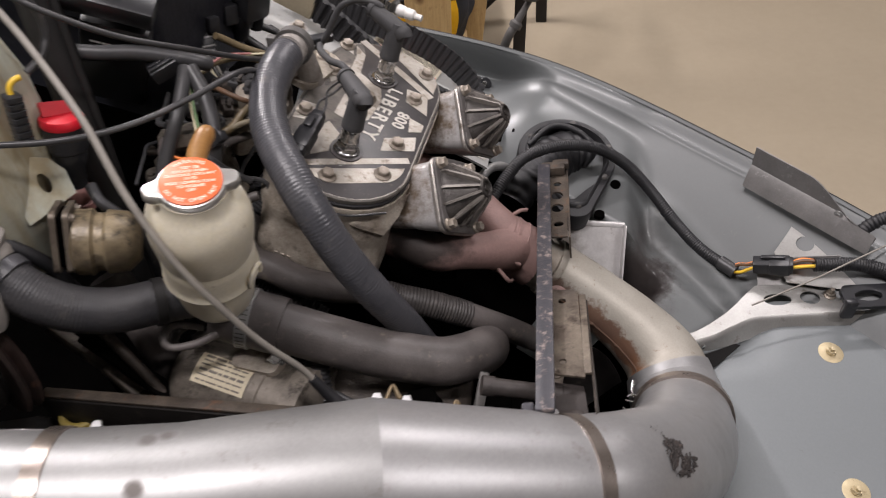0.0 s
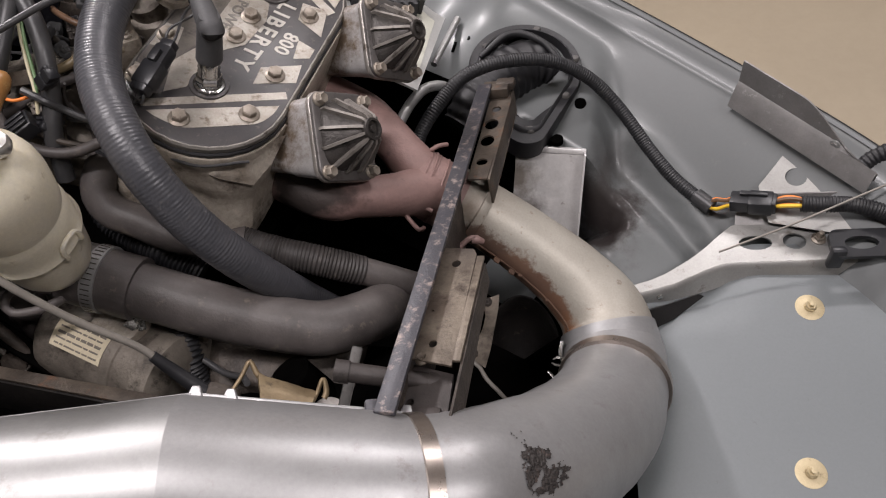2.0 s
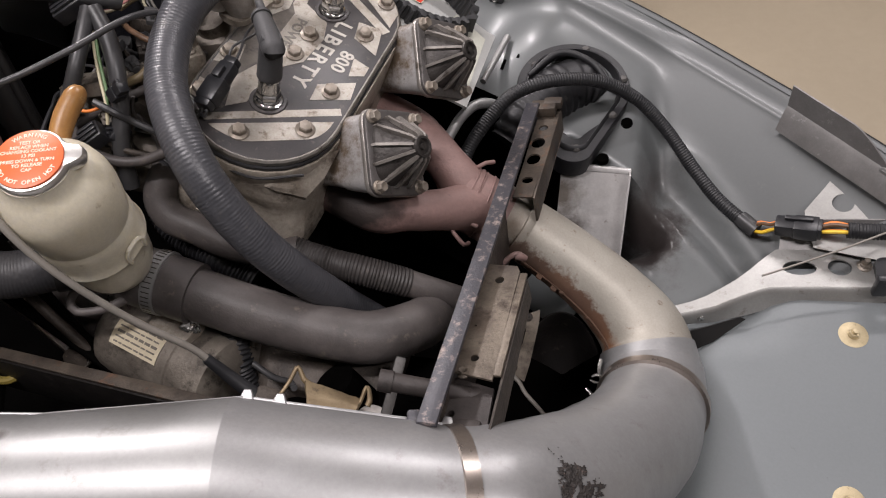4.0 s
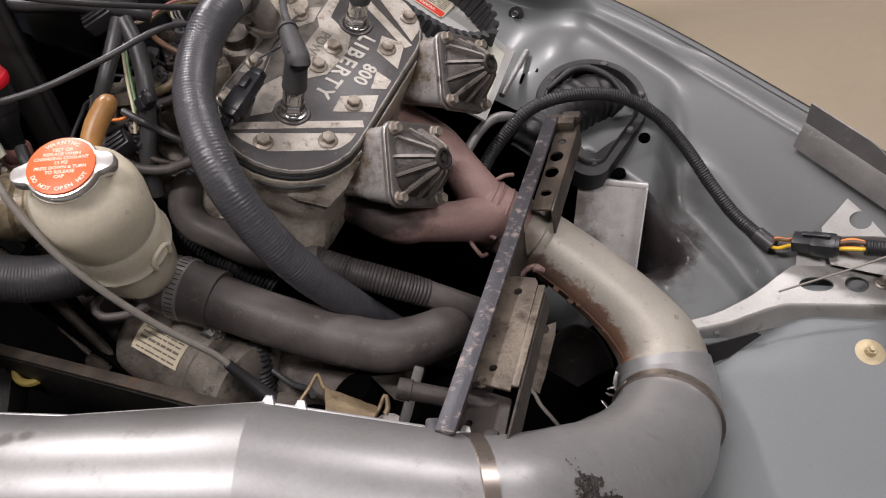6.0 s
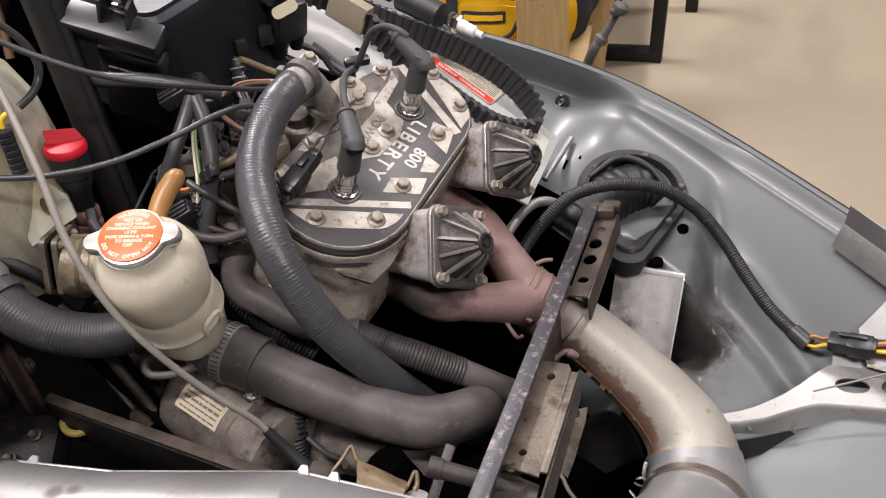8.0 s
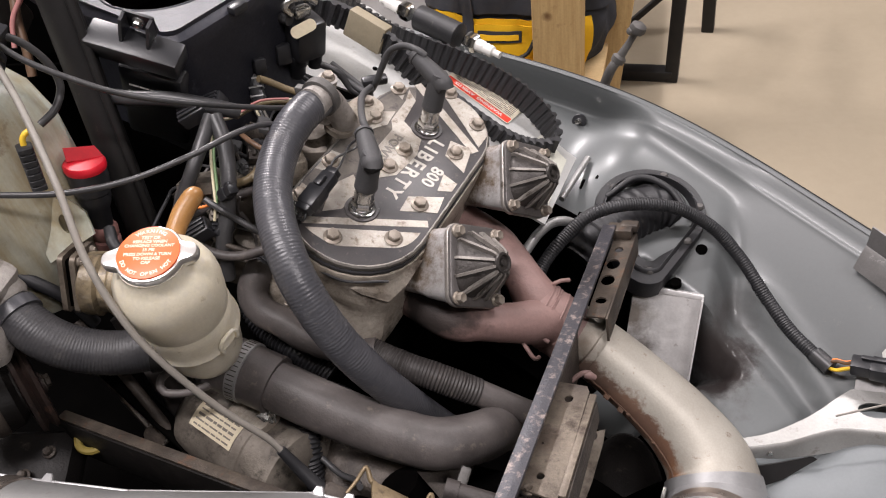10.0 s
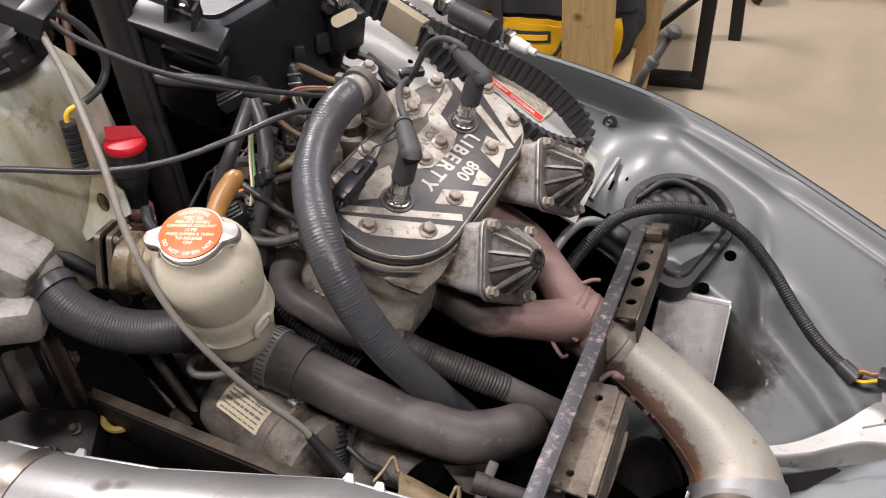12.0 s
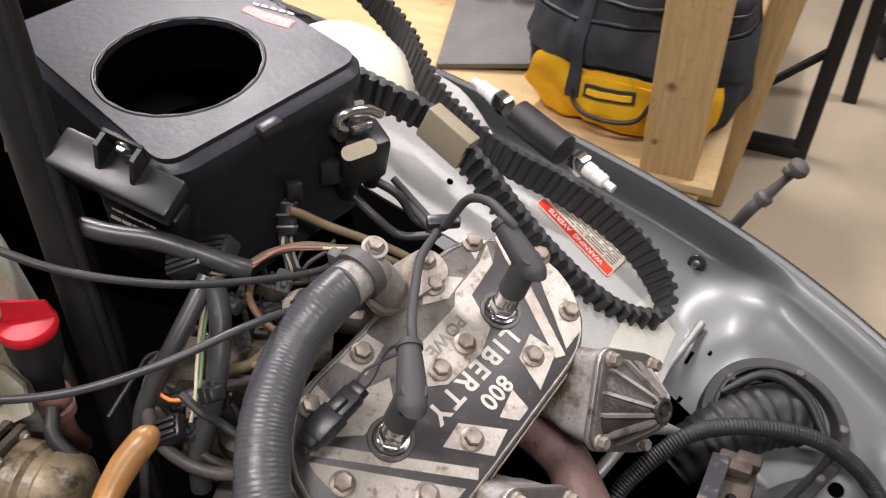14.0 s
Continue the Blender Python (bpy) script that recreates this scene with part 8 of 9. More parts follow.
    # wiring on the right face and ignition coil
    coil = thing("ignition_coil", "black ignition coil with a cream label", "ignition coil")
    cm = axes((-0.222, 0.868, 0.745), (0.55, 0.80, -0.1), (-0.8, 0.55, 0.25))
    bm = bmesh.new()
    block(bm, (0.040, 0.034, 0.048), cm @ pose(0, 0, 0), 0.006)
    lathe(bm, [(0.009, -0.05), (0.010, -0.035), (0.013, -0.03), (0.013, -0.018)], cm @ pose(-0.010, 0, 0), 18)
    lathe(bm, [(0.008, -0.045), (0.009, -0.03), (0.011, -0.026), (0.011, -0.018)], cm @ pose(0.014, 0, 0), 18)
    part("coil_body", bm, M_PLASTIC, coil)
    bm = bmesh.new()
    nrm = Vector((0.45, -0.80, 0.35))
    sheet(bm, rounded(0.030, 0.013, 0.006), 0.0006, axes(Vector((-0.2095, 0.846, 0.766)), (0.80, 0.50, 0.25), nrm.cross(Vector((0.80, 0.50, 0.25)))))
    part("coil_label", bm, M_LABEL, coil, "cream oval label")
    bm = bmesh.new()
    block(bm, (0.020, 0.012, 0.012), cm @ pose(-0.004, 0.0, 0.034), 0.003)
    tube(bm, [cm @ Vector((-0.018, 0, 0.034)), cm @ Vector((-0.026, 0, 0.044)), cm @ Vector((-0.020, 0, 0.052)), cm @ Vector((0.0, 0, 0.050)), cm @ Vector((0.014, 0, 0.040))], 0.004, 10)
    part("coil_terminal", bm, M_STEEL, coil)
    for pts in ([cm @ Vector((-0.010, 0, -0.045)), (-0.212, 0.86, 0.68), (-0.192, 0.865, 0.660), (-0.165, 0.875, 0.660)], [cm @ Vector((0.014, 0, -0.04)), (-0.200, 0.885, 0.690), (-0.185, 0.885, 0.665), (-0.16, 0.88, 0.662)]):
        hose("spark_lead", "black spark plug lead from the ignition coil", pts, 0.0042, M_CABLEBLACK, 10, category="cable")
    lw = thing("coil_loom", "black taped wire loom with a plug on the air box side", "wire loom")
    bm = bmesh.new()
    tube(bm, [cm @ Vector((-0.020, 0.0, 0.028)), (-0.258, 0.862, 0.775), (-0.2690, 0.8560, 0.7600), (-0.2780, 0.8440, 0.7400), (-0.2720, 0.8240, 0.7330), (-0.2650, 0.8120, 0.7300)], 0.0060, 14, 0.0008, 0.0005, 0.004)
    part("loom_tube", bm, M_CABLEBLACK, lw)
    bm = bmesh.new()
    lm = along((-0.2650, 0.8120, 0.7320), (-0.2560, 0.7880, 0.7020))
    block(bm, (0.015, 0.013, 0.034), lm @ pose(0, 0, 0.020), 0.003)
    block(bm, (0.011, 0.010, 0.010), lm @ pose(0, 0, -0.001), 0.002)
    part("loom_plug", bm, M_PLASTIC, lw)
    for k in range(3):
        bm = bmesh.new()
        block(bm, (0.0156, 0.0136, 0.0022), lm @ pose(0, 0, 0.009 + 0.010 * k), 0.0006)
        part("tape_band", bm, M_DULLALU, lw, "silvery tape band")
        bm = bmesh.new()
        tube(bm, [lm @ Vector((-0.003 + 0.003 * k, 0, 0.036)), lm @ Vector((-0.004 + 0.004 * k, 0.001, 0.046)), (-0.250 + 0.004 * k, 0.776, 0.688), (-0.244 + 0.006 * k, 0.770, 0.672)], 0.0016, 8)
        part("wire", bm, (M_WIRE_WHITE, M_CABLEBLACK, M_CABLEGREY)[k], lw)
    cp = thing("side_clips", "black moulded clips on the air box side", "clip")
    for p, sz in (((-0.243, 0.846, 0.735), (0.018, 0.012, 0.024)), ((-0.252, 0.806, 0.742), (0.014, 0.010, 0.018))):
        bm = bmesh.new()
        block(bm, sz, pose(*p, 0, 8, 48), 0.003)
        part("clip", bm, M_PLASTIC, cp)
    ln = thing("lid_clip", "black spring clip on the air box lid edge", "clip")
    for u, v in ((0.006, -0.104), (-0.017, 0.136)):
        bm = bmesh.new()
        block(bm, (0.020, 0.012, 0.010), m0 @ pose(u, v, -0.007), 0.003)
        part("clip", bm, M_PLASTIC, ln)


airbox()


def guard():
    gd = thing("clutch_guard", "pale curved clutch guard sheet with a warning label", "guard")
    prof = [(-0.34, 0.706), (-0.27, 0.686), (-0.20, 0.655), (-0.13, 0.624), (-0.06, 0.590), (0.00, 0.556), (0.04, 0.531), (0.076, 0.5055)]

    def over(x, y, h=0.0):
        """A point of the curved sheet over x, y."""
        k = max(i for i in range(len(prof) - 1) if prof[i][0] <= x or i == 0)
        f = (x - prof[k][0]) / (prof[k + 1][0] - prof[k][0])
        return Vector((x, y, prof[k][1] + f * (prof[k + 1][1] - prof[k][1]) + h))
    bm = bmesh.new()
    g = []
    for i in range(35):
        x = -0.34 + 0.412 * i / 34
        y0 = 0.90 - 0.075 * ease(x, -0.13, 0.0)
        y1 = 1.10 - 0.070 * ease(x, -0.24, -0.12) - 0.048 * ease(x, -0.04, 0.072)
        g.append([bm.verts.new(over(x - 0.020 * (1 - k / 8) * ease(x, -0.06, 0.07), y0 + (y1 - y0) * k / 8)) for k in range(9)])
    for a, b in zip(g, g[1:]):
        for k in range(8):
            bm.faces.new((a[k], b[k], b[k + 1], a[k + 1]))
    thicken(bm, 0.003)
    part("guard_sheet", bm, M_GUARD, gd, smooth=60)
    # near-black disc, the dark of a small hole coloured in
    bm = bmesh.new()
    lathe(bm, [(0, 0), (0.0035, 0), (0.0035, -0.002)], pose(-0.184, 0.9637, 0.6510, 0, 24, 0), 14)
    part("drilled_hole", bm, M_VOID, gd)
    # warning label, lettering upside down towards the engine
    a, b = over(-0.104, 1.0085), over(-0.015, 0.9762)
    d = (b - a).normalized()
    n = Vector((0.48, 0, 0.877))
    n = (n - d * n.dot(d)).normalized()
    mid = (a + b) / 2 + n * 0.0042
    m = axes(mid, -d, n.cross(-d))
    bm = bmesh.new()
    sheet(bm, rounded(0.105, 0.050, 0.003), 0.0004, m @ pose(0, -0.017, 0))
    lab = part("warning_label", bm, M_CREAM, gd, "cream warning label with a red header")
    bm = bmesh.new()
    sheet(bm, rounded(0.103, 0.012, 0.001), 0.0004, m @ pose(0, 0.001, 0.0004))
    part("red_header", bm, M_WARNRED, lab)
    lettering("WARNING  AVERTIS", 0.0085, m @ pose(0, 0.0005, 0.0006), M_WHITEPRINT, lab, depth=0.0001)
    bm = bmesh.new()
    bars(bm, m @ pose(0, -0.023, 0.0003), 8, 0.096, 0.0038, 0.0012, random.Random(8))
    part("print", bm, M_INK, lab)
    # faded paper that covers the low end
    bm = bmesh.new()
    g = [[bm.verts.new(over(0.006 + (0.062 - 0.012 * (1 - k / 8) - 0.006) * (0.35 * (k / 8) ** 3 + (1 - 0.35 * (k / 8) ** 3) * i / 8), 0.838 + 0.146 * k / 8 - 0.02 * (k / 8) * i / 8, 0.0030)) for k in range(9)] for i in range(9)]
    for a, b in zip(g, g[1:]):
        for k in range(8):
            bm.faces.new((a[k], b[k], b[k + 1], a[k + 1]))
    part("pale_label", bm, M_PALELABEL, gd, "faded blank paper label")


guard()


def drive_belt():
    """A toothed rubber belt, stored as a long loop over the guard."""
    bt = thing("drive_belt", "black toothed rubber drive belt looped over the clutch guard", "drive belt")
    top = [(-0.4295, 1.0848, 0.7864), (-0.4219, 1.1138, 0.7880), (-0.4044, 1.1400, 0.7821), (-0.3662, 1.1442, 0.7694), (-0.3331, 1.1365, 0.7466), (-0.292, 1.108, 0.733), (-0.253, 1.067, 0.720), (-0.227, 1.045, 0.708), (-0.198, 1.029, 0.696), (-0.162, 1.010, 0.688), (-0.121, 1.002, 0.675), (-0.0735, 1.0079, 0.6527), (-0.0235, 1.0114, 0.6226), (0.0123, 1.0054, 0.5985), (0.0380, 0.9940, 0.5760), (0.0490, 0.9760, 0.5640), (0.0460, 0.9560, 0.5580), (0.0200, 0.9400, 0.5670), (-0.0120, 0.9320, 0.5870), (-0.060, 0.936, 0.622), (-0.102, 0.946, 0.656), (-0.138, 0.957, 0.688), (-0.168, 0.968, 0.708), (-0.209, 0.980, 0.727), (-0.240, 0.975, 0.743), (-0.295, 0.980, 0.758), (-0.355, 1.000, 0.772), (-0.405, 1.035, 0.782), (-0.4295, 1.0848, 0.7864)]
    loop = [Vector(p) - Vector((0.006, 0.002, 0.0155)) for p in top]
    pts, _ = spline(loop, 0.0022)
    pts = pts[:-1]
    n = len(pts)
    wdir = Vector((0.36, 0.10, 0.92)).normalized()
    bm = bmesh.new()
    rings = []
    acc = 0.0
    for i, p in enumerate(pts):
        t = (pts[(i + 1) % n] - pts[i - 1]).normalized()
        w = (wdir - t * wdir.dot(t)).normalized()
        q = t.cross(w)
        acc += (pts[i] - pts[i - 1]).length if i else 0
        k = 1.0 if (acc % 0.0125) < 0.0062 else 0.0
        k2 = 1.0 if (acc % 0.0105) < 0.0058 else 0.0
        inner, outer = 0.0015 + 0.0060 * k, 0.0022 + 0.0018 * k2
        rings.append([bm.verts.new(p + w * hw + q * th) for hw, th in ((0.0168, outer), (-0.0168, outer), (-0.0150, -inner), (0.0150, -inner))])
    for i in range(n):
        a, b = rings[i], rings[(i + 1) % n]
        for j in range(4):
            bm.faces.new((a[j], a[(j + 1) % 4], b[(j + 1) % 4], b[j]))
    part("toothed_belt", bm, M_BELT, bt, smooth=30)
    bm = bmesh.new()
    beam(bm, (-0.2120, 0.9785, 0.7110), (-0.1640, 0.9650, 0.6890), 0.0190, 0.0365, up=wdir, bevel=0.002)
    part("paper_sleeve", bm, M_SLEEVE, bt, "folded kraft paper sleeve round the belt")


drive_belt()


def spare_plugs():
    sp = thing("spare_plugs", "two spare spark plugs in a black rubber holder", "spark plug holder")
    a, b = Vector((-0.200, 1.098, 0.676)), Vector((-0.044, 1.024, 0.645))
    L = (b - a).length
    m = along(a, b)
    bm = bmesh.new()
    lathe(bm, [(0.0150, L * 0.30), (0.0175, L * 0.31), (0.0175, L * 0.70), (0.0150, L * 0.71)], m, 24)
    part("holder", bm, M_RUBBER, sp)
    for end in (0, 1):
        k = m if end == 0 else m @ pose(0, 0, L, 180, 0, 0)
        bm = bmesh.new()
        lathe(bm, [(0.0, -0.016), (0.0045, -0.016), (0.0045, -0.006), (0.0072, -0.004), (0.0080, 0.000), (0.0072, 0.003), (0.0082, 0.006), (0.0072, 0.009), (0.0086, 0.012), (0.0086, 0.024)], k, 20)
        part("insulator", bm, M_CERAMIC, sp, "white ceramic insulator")
        bm = bmesh.new()
        lathe(bm, [(0.0105, 0.021), (0.0128, 0.024), (0.0128, 0.036), (0.0105, 0.040)], k, 6)
        part("hex_shell", bm, M_CHROME, sp)


spare_plugs()

# ---- behind the machine ----
def wood_frame():
    wf = thing("wooden_stand", "rough pale pine stand with an upright post and a plywood shelf", "stand")
    bm = bmesh.new()
    beam(bm, (-0.035, 1.635, 0.0), (-0.035, 1.625, 1.35), 0.10, 0.09, up=(0, 1, 0), bevel=0.004)
    part("post", bm, M_WOOD, wf, "square pine post with a knot")
    bm = bmesh.new()
    block(bm, (1.35, 0.95, 0.018), pose(-0.62, 2.05, 0.221), 0.002)
    part("shelf", bm, M_PLY, wf)
    bm = bmesh.new()
    beam(bm, (0.045, 1.86, -0.0), (0.165, 1.95, 1.15), 0.06, 0.09, up=(0, 1, 0), bevel=0.003)
    part("leaning_board", bm, M_WOOD, wf)
    bm = bmesh.new()
    beam(bm, (-1.2, 1.60, 0.17), (0.03, 1.60, 0.17), 0.04, 0.075, bevel=0.003)
    part("rail", bm, M_WOOD, wf)
    for z in (0.55, 0.66):
        bm = bmesh.new()
        beam(bm, (-0.25, 2.10, z), (0.15, 2.06, z), 0.02, 0.085, bevel=0.003)
        part("slat", bm, M_WOOD, wf)
    bm = bmesh.new()
    lathe(bm, [(0.007, 0), (0.005, 0.0006), (0, 0.0008)], pose(-0.046, 1.5895, 0.415, 90, 0, 0), 14)
    part("knot", bm, M_WIRE_BROWN, wf)


wood_frame()


def tool_bag():
    bg = thing("tool_bag", "black and yellow soft cloth tool bag on the shelf", "bag")
    m = pose(-0.145, 1.805, 0.230, 0, 0, -3)
    table = ((0.0, 0.165, 0.085), (0.012, 0.190, 0.105), (0.06, 0.208, 0.125), (0.12, 0.212, 0.128), (0.18, 0.206, 0.120), (0.225, 0.194, 0.106), (0.25, 0.188, 0.102), (0.285, 0.180, 0.094), (0.305, 0.160, 0.074), (0.318, 0.12, 0.040))

    def hull(a, h, out=0.0):
        k = max(i for i in range(len(table) - 1) if table[i][0] <= h + 1e-9)
        f = (h - table[k][0]) / (table[k + 1][0] - table[k][0])
        w, d = (table[k][n] * (1 - f) + table[k + 1][n] * f for n in (1, 2))
        c, s = math.cos(a), math.sin(a)
        r = (abs(c) ** 3.4 + abs(s) ** 3.4) ** (-1 / 3.4)
        q = Vector((w * c * r, d * s * r, h))
        fold = 0.017 * noise.noise(Vector((q.x * 14, q.y * 14 + 3, h * 9))) + 0.009 * noise.noise(Vector((q.x * 34, q.y * 34, h * 16)))
        fold += 0.004 * math.sin(22 * q.x + 30 * h) * math.sin(9 * h * math.pi)
        return m @ (q + Vector((c, s, 0)) * (fold + out))

    def cloth(n, a0, a1, low, high, rows, out, closed=False):
        bm = bmesh.new()
        g = []
        for i in range(n if closed else n + 1):
            a = a0 + (a1 - a0) * i / n
            lo, hi = low(a), high(a)
            g.append([bm.verts.new(hull(a, lo + (hi - lo) * k / rows, out)) for k in range(rows + 1)])
        pairs = list(zip(g, g[1:])) + ([(g[-1], g[0])] if closed else [])
        for a, b in pairs:
            for k in range(rows):
                bm.faces.new((a[k], b[k], b[k + 1], a[k + 1]))
        if closed:
            bm.faces.new([c[-1] for c in g])
            bm.faces.new([c[0] for c in g][::-1])
        else:
            thicken(bm, 0.004)
        return bm
    part("bag_body", cloth(96, 0, 2 * math.pi, lambda a: 0.0, lambda a: 0.3149, 40, 0.0, True), M_FABRIC, bg, smooth=70)
    d2 = math.degrees
    part("front_panel", cloth(60, radians(-152), radians(-44), lambda a: 0.004, lambda a: 0.148 - 0.010 * ease(d2(a), -122, -112) - 0.085 * ease(-d2(a), 132, 150), 36, 0.008), M_YELLOW, bg, "yellow cloth front panel", smooth=70)
    part("front_pocket", cloth(40, radians(-111), radians(-52), lambda a: 0.006, lambda a: 0.128, 36, 0.014), M_YELLOW, bg, "yellow cloth front pocket", smooth=70)
    part("upper_flap", cloth(70, radians(-178), radians(-2), lambda a: 0.150, lambda a: 0.222, 24, 0.008), M_FABRIC, bg, "black padded cloth flap", smooth=70)
    patch = part("patch", cloth(16, radians(-106), radians(-82), lambda a: 0.092, lambda a: 0.116, 12, 0.0190), M_FABRIC, bg, "black patch with a yellow bar")
    part("patch_bar", cloth(12, radians(-104.5), radians(-83.5), lambda a: 0.0985, lambda a: 0.1095, 8, 0.0225), M_YELLOW, patch)
    for a0 in (-111, -66):
        part("strap", cloth(4, radians(a0 - 3), radians(a0 + 3), lambda a: 0.085, lambda a: 0.29, 48, 0.0200), M_FABRIC, bg)
    bm = bmesh.new()
    tube(bm, [hull(radians(-111), 0.105, 0.024), hull(radians(-109), 0.082, 0.028), hull(radians(-102), 0.066, 0.030), hull(radians(-90), 0.060, 0.030), hull(radians(-80), 0.070, 0.030), hull(radians(-75), 0.10, 0.024)], 0.0045, 10)
    part("carry_handle", bm, M_RUBBER, bg)
    for h, a0, a1 in ((0.226, -176, -6), (0.262, -170, -12)):
        bm = bmesh.new()
        tube(bm, [hull(radians(a0 + (a1 - a0) * k / 14), h, 0.003) for k in range(15)], 0.0035, 8)
        part("zip", bm, M_RUBBER, bg)
    bm = bmesh.new()
    block(bm, (0.060, 0.006, 0.014), Matrix.Translation(hull(radians(-133), 0.285, 0.006)) @ pose(0, 0, 0, 30, 0, 0), 0.002)
    part("tag", bm, M_YELLOW, bg, "small yellow tag")


tool_bag()


def steel_stand():
    ss = thing("steel_stand", "black painted square-tube steel stand on the floor", "stand")
    for p, q, w in (((0.212, 2.06, 0.0), (0.228, 2.10, 1.3), 0.035), ((0.31, 2.35, 0.0), (0.25, 2.30, 1.3), 0.035), ((0.00, 2.07, 0.018), (0.212, 2.06, 0.018), 0.035), ((0.215, 2.07, 0.28), (-0.03, 2.09, 0.03), 0.016), ((0.212, 2.08, 0.5), (0.30, 2.33, 0.5), 0.025), ((0.04, 2.10, 0.45), (0.24, 2.34, 0.42), 0.025), ((0.22, 2.08, 0.62), (0.02, 2.20, 0.60), 0.025)):
        bm = bmesh.new()
        beam(bm, p, q, w, w, up=(0.1, 1, 0.2), bevel=0.003)
        part("square_tube", bm, M_BLACKSTEEL, ss)
    bm = bmesh.new()
    lathe(bm, [(0.035, -0.012), (0.04, -0.008), (0.04, 0.008), (0.035, 0.012)], pose(0.37, 2.60, 0.04, 0, 90, 20), 24)
    block(bm, (0.05, 0.05, 0.04), pose(0.37, 2.60, 0.09), 0.006)
    part("caster", bm, M_BLACKSTEEL, ss)


steel_stand()


def locker():
    lk = thing("tool_cabinet", "low grey steel cabinet with a bow handle and round knob", "cabinet")
    bm = bmesh.new()
    block(bm, (1.6, 0.5, 1.3), pose(1.235, 2.90, 0.690), 0.006)
    part("cabinet_body", bm, M_LOCKER, lk)
    bm = bmesh.new()
    block(bm, (1.40, 0.014, 1.1), pose(1.245, 2.644, 0.70), 0.004)
    part("cabinet_door", bm, M_LOCKER, lk)
    bm = bmesh.new()
    tube(bm, [(0.535, 2.640, 0.142), (0.55, 2.615, 0.139), (0.60, 2.610, 0.137), (0.64, 2.615, 0.139), (0.655, 2.640, 0.142)], 0.006, 10)
    part("bow_handle", bm, M_DULLALU, lk)
    bm = bmesh.new()
    lathe(bm, [(0.010, 0), (0.010, 0.012), (0.018, 0.018), (0.016, 0.026), (0, 0.029)], pose(0.775, 2.638, 0.150, 90, 0, 0), 20)
    part("knob", bm, M_DULLALU, lk)
    bm = bmesh.new()
    block(bm, (0.09, 0.05, 0.010), pose(0.50, 2.66, 0.034), 0.003)
    part("foot_plate", bm, M_BLACKSTEEL, lk)


locker()

# long-handled hook leaning behind the rim
HOOKPTS = [(0.075, 1.18, 0.44), (0.101, 1.1537, 0.5379), (0.1139, 1.1577, 0.5607), (0.1284, 1.1625, 0.5857), (0.1369, 1.1619, 0.6034)]
hk = thing("pull_hook", "grey steel pull hook standing behind the rim", "tool")
bm = bmesh.new()
tube(bm, HOOKPTS, [0.0075, 0.0075, 0.0070, 0.0050, 0.0050], 14)
lathe(bm, [(0.005, -0.006), (0.0100, -0.004), (0.0105, 0.004), (0.006, 0.008)], along(HOOKPTS[2], HOOKPTS[3]), 18)
lathe(bm, [(0.004, -0.004), (0.0105, -0.001), (0.0125, 0.004), (0.0110, 0.010), (0.006, 0.013), (0.0, 0.0135)], along(HOOKPTS[3], HOOKPTS[4]) @ pose(0, 0, (Vector(HOOKPTS[4]) - Vector(HOOKPTS[3])).length), 18)
block(bm, (0.030, 0.011, 0.010), axes(Vector(HOOKPTS[4]), (0.75, 0.55, -0.25), (-0.3, 0.9, 0.2)), 0.004)
part("hook_shaft", bm, M_FORGED, hk)

# clutter on the shelf
ib = thing("intake_boots", "grey moulded rubber twin intake boots on the shelf", "rubber boots")
bm = bmesh.new()
block(bm, (0.24, 0.11, 0.07), pose(-0.55, 2.17, 0.300, 10, 0, -8), 0.02)
part("boot_base", bm, M_GREYRUBBER, ib)
for x in (-0.600, -0.500):
    bm = bmesh.new()
    lathe(bm, [(0.042, -0.05), (0.038, 0.02), (0.041, 0.025), (0.041, 0.034), (0.028, 0.036), (0.025, -0.03), (0, -0.03)], pose(x, 2.12, 0.345, 55, 0, -8), 32)
    part("boot_mouth", bm, M_GREYRUBBER, ib)
gs = thing("grey_sheet", "loose flat grey sheet lying on the shelf", "sheet")
bm = bmesh.new()
sheet(bm, [(-0.14, -0.13), (0.13, -0.10), (0.12, 0.16), (-0.16, 0.14)], 0.006, pose(-0.47, 1.94, 0.262, 6, -2, 8))
part("sheet_body", bm, surface("dull_grey_sheet", (0.17, 0.165, 0.16), (0.115, 0.11, 0.105), 0.42, 0.2, 6, 0.9, (0.07, 0.065, 0.06), 0.2, 25, 0.05, 200), gs)
bm = bmesh.new()
sheet(bm, [(-0.14, 0), (0.13, 0.03), (0.13, 0.036), (-0.14, 0.006)], 0.012, pose(-0.47, 1.94, 0.262, 6, -2, 8) @ pose(0, -0.13, 0.001))
part("folded_edge", bm, M_GREYRUBBER, gs)
cb2 = thing("cardboard_box", "brown cardboard box with dark print on the shelf", "box")
bm = bmesh.new()
block(bm, (0.42, 0.22, 0.20), pose(-0.86, 2.25, 0.331, 0, 0, 10), 0.004)
part("box_body", bm, M_CARDBOARD, cb2)
bm = bmesh.new()
bars(bm, pose(-0.84, 2.137, 0.345, 90, 0, 10), 3, 0.16, 0.030, 0.012, random.Random(14))
part("box_print", bm, M_INK, cb2)
bm = bmesh.new()
block(bm, (0.43, 0.05, 0.002), pose(-0.86, 2.25, 0.4325, 0, 0, 10), 0.0005)
part("tape_strip", bm, M_SLEEVE, cb2)
cx = thing("wooden_crate", "large brown crate with printed marks", "crate")
bm = bmesh.new()
block(bm, (0.95, 0.35, 0.42), pose(-0.72, 2.50, 0.450), 0.006)
part("crate_body", bm, M_CARDBOARD, cx)
bm = bmesh.new()
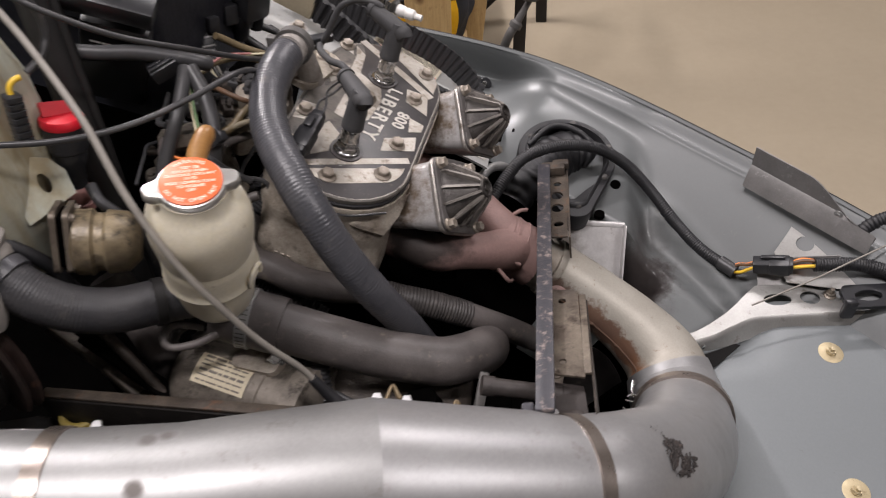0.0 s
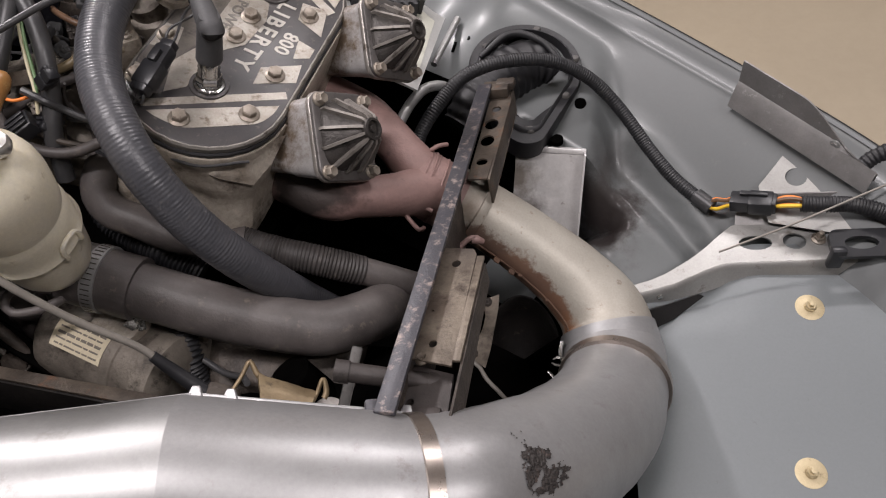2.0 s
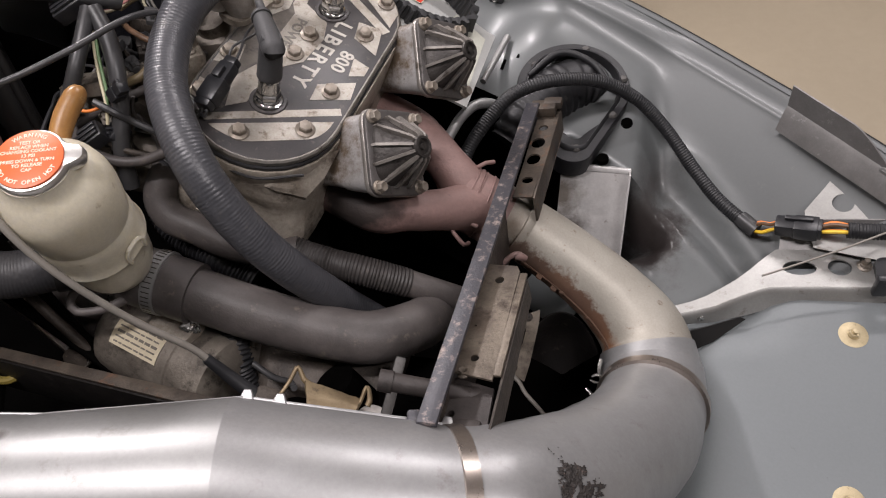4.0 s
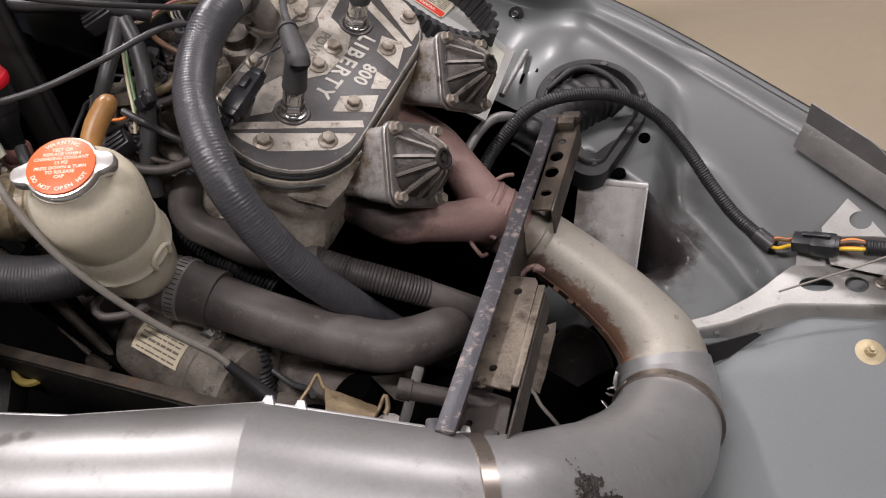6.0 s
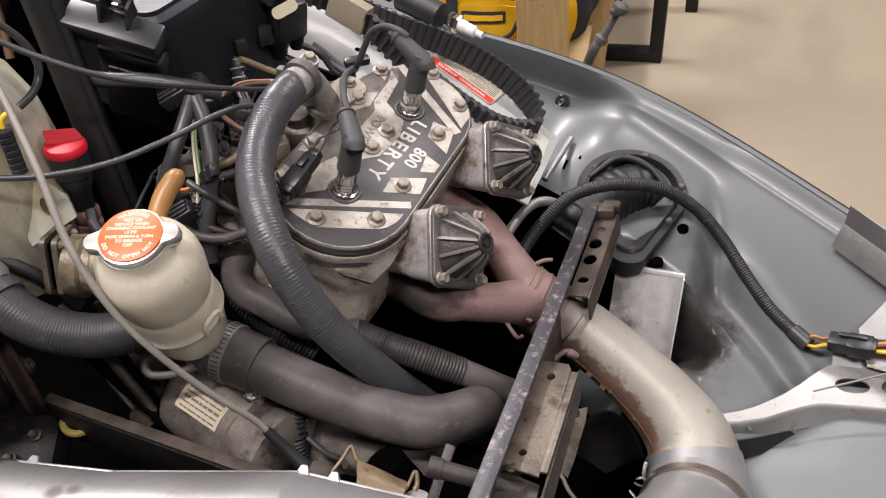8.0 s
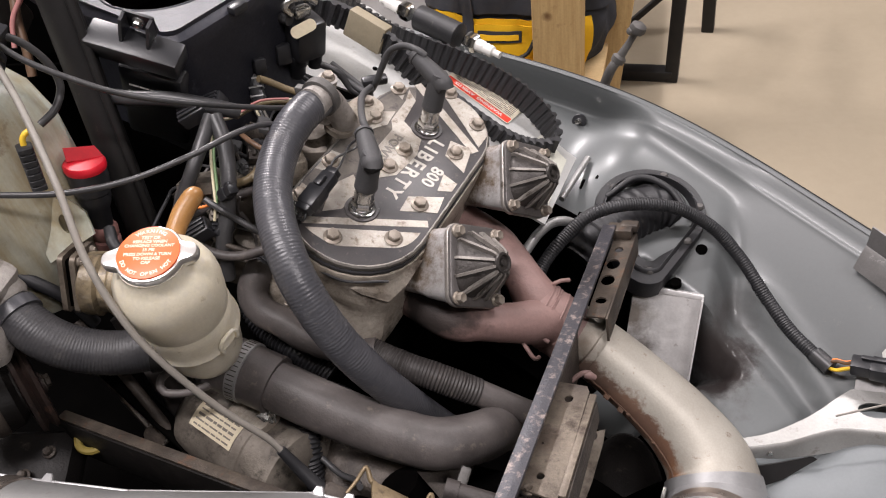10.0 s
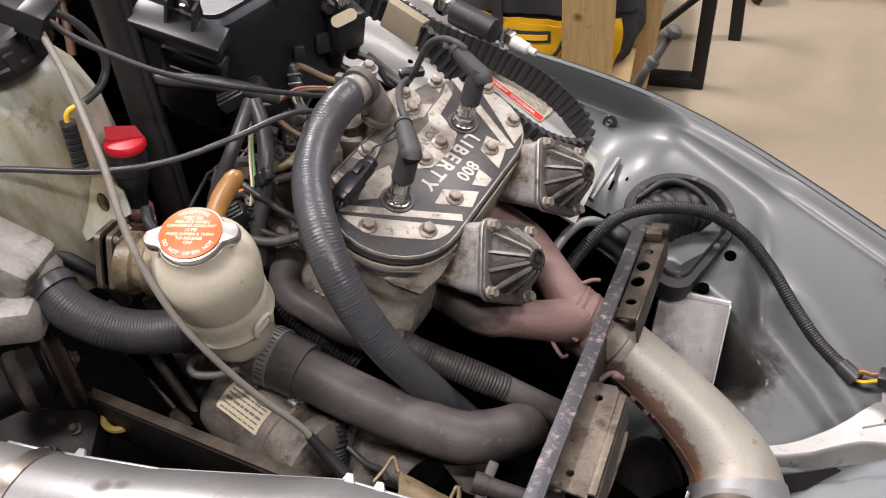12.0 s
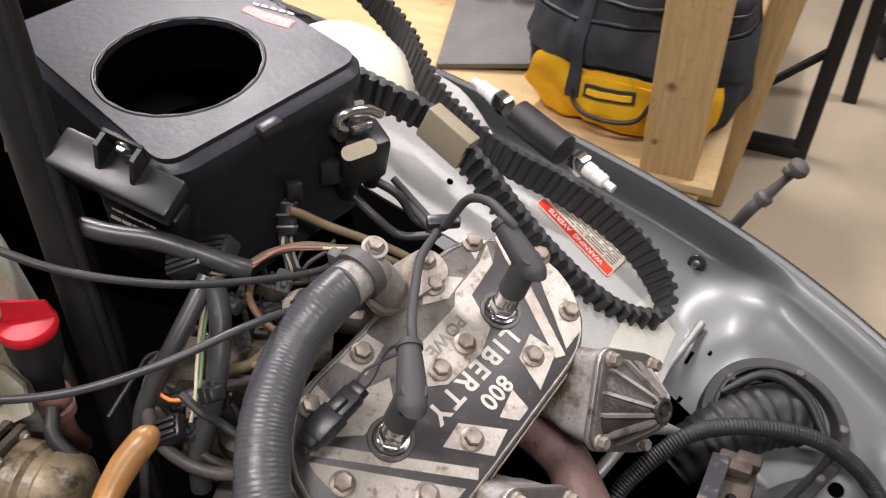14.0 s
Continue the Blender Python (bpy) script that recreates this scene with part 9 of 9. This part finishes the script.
bars(bm, pose(-0.55, 2.3235, 0.45, 90, 0, 0), 2, 0.10, 0.035, 0.012, random.Random(9))
part("crate_print", bm, M_INK, cx)
# pale carrier casting behind the air box and the belt
pc = thing("clutch_sheave", "pale bare aluminium clutch sheave behind the air box", "clutch")
m = axes((-0.325, 1.030, 0.715), (0.8, 0.1, -0.35), (0, 1, 0.1))
bm = bmesh.new()
lathe(bm, [(0.075, -0.02), (0.078, -0.016), (0.078, -0.010), (0.070, 0.0), (0.030, 0.018), (0.0, 0.018)], m, 48)
part("sheave_disc", bm, M_SHEAVE, pc)
bm = bmesh.new()
lathe(bm, [(0.076, -0.030), (0.080, -0.028), (0.080, -0.022), (0.076, -0.021)], m, 40)
part("sheave_rim", bm, M_DULLALU, pc)

# near-black sheets and boxes added for the deep shade behind the air box
dp = thing("dash_panel", "near-black sheets added for the deep shade behind the air box", "panel")
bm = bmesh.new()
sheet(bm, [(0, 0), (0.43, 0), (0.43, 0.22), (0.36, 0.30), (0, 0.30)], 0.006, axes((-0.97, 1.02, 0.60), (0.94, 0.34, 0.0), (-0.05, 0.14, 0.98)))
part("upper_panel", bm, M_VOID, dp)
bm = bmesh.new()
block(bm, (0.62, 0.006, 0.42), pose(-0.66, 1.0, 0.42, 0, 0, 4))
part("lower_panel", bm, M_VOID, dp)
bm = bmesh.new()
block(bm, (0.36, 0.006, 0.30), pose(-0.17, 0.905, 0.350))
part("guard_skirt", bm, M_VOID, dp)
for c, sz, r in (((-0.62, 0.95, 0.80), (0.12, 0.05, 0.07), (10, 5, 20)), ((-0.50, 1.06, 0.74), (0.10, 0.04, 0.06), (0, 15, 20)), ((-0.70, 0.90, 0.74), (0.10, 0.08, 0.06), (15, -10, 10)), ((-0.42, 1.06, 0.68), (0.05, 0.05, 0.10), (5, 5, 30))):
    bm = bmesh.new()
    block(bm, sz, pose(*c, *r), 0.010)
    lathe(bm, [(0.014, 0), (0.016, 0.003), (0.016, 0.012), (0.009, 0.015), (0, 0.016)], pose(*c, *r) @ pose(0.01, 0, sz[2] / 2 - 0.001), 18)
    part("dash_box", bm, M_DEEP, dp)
hg = thing("mounting_bracket", "pale grey bolted bracket above the dash", "bracket")
bm = bmesh.new()
beam(bm, (-0.655, 0.880, 0.900), (-0.592, 0.895, 0.880), 0.03, 0.022, bevel=0.006)
part("hinge_arm", bm, M_DULLALU, hg)
bm = bmesh.new()
hexbolt(bm, pose(-0.615, 0.885, 0.897), 0.006, 0.006, 0.009)
part("hinge_bolt", bm, M_STEEL, hg)
pg = thing("post_clamp", "grey clamp round the top of the steering post", "clamp")
bm = bmesh.new()
beam(bm, (-0.436, 0.728, 0.962), (-0.366, 0.726, 0.962), 0.045, 0.030, bevel=0.006)
part("clamp_bar", bm, M_BLACKSTEEL, pg)
bm = bmesh.new()
hexbolt(bm, pose(-0.420, 0.726, 0.977), 0.005, 0.006, 0.008)
part("clamp_bolt", bm, M_STEEL, pg)
fl = thing("foam_lump", "pale torn foam lump behind the air box", "foam")
bm = bmesh.new()
block(bm, (0.030, 0.020, 0.028), pose(-0.532, 1.122, 0.781, 20, 30, 15), 0.009, 4, 0.7)
part("foam_body", bm, M_CERAMIC, fl)
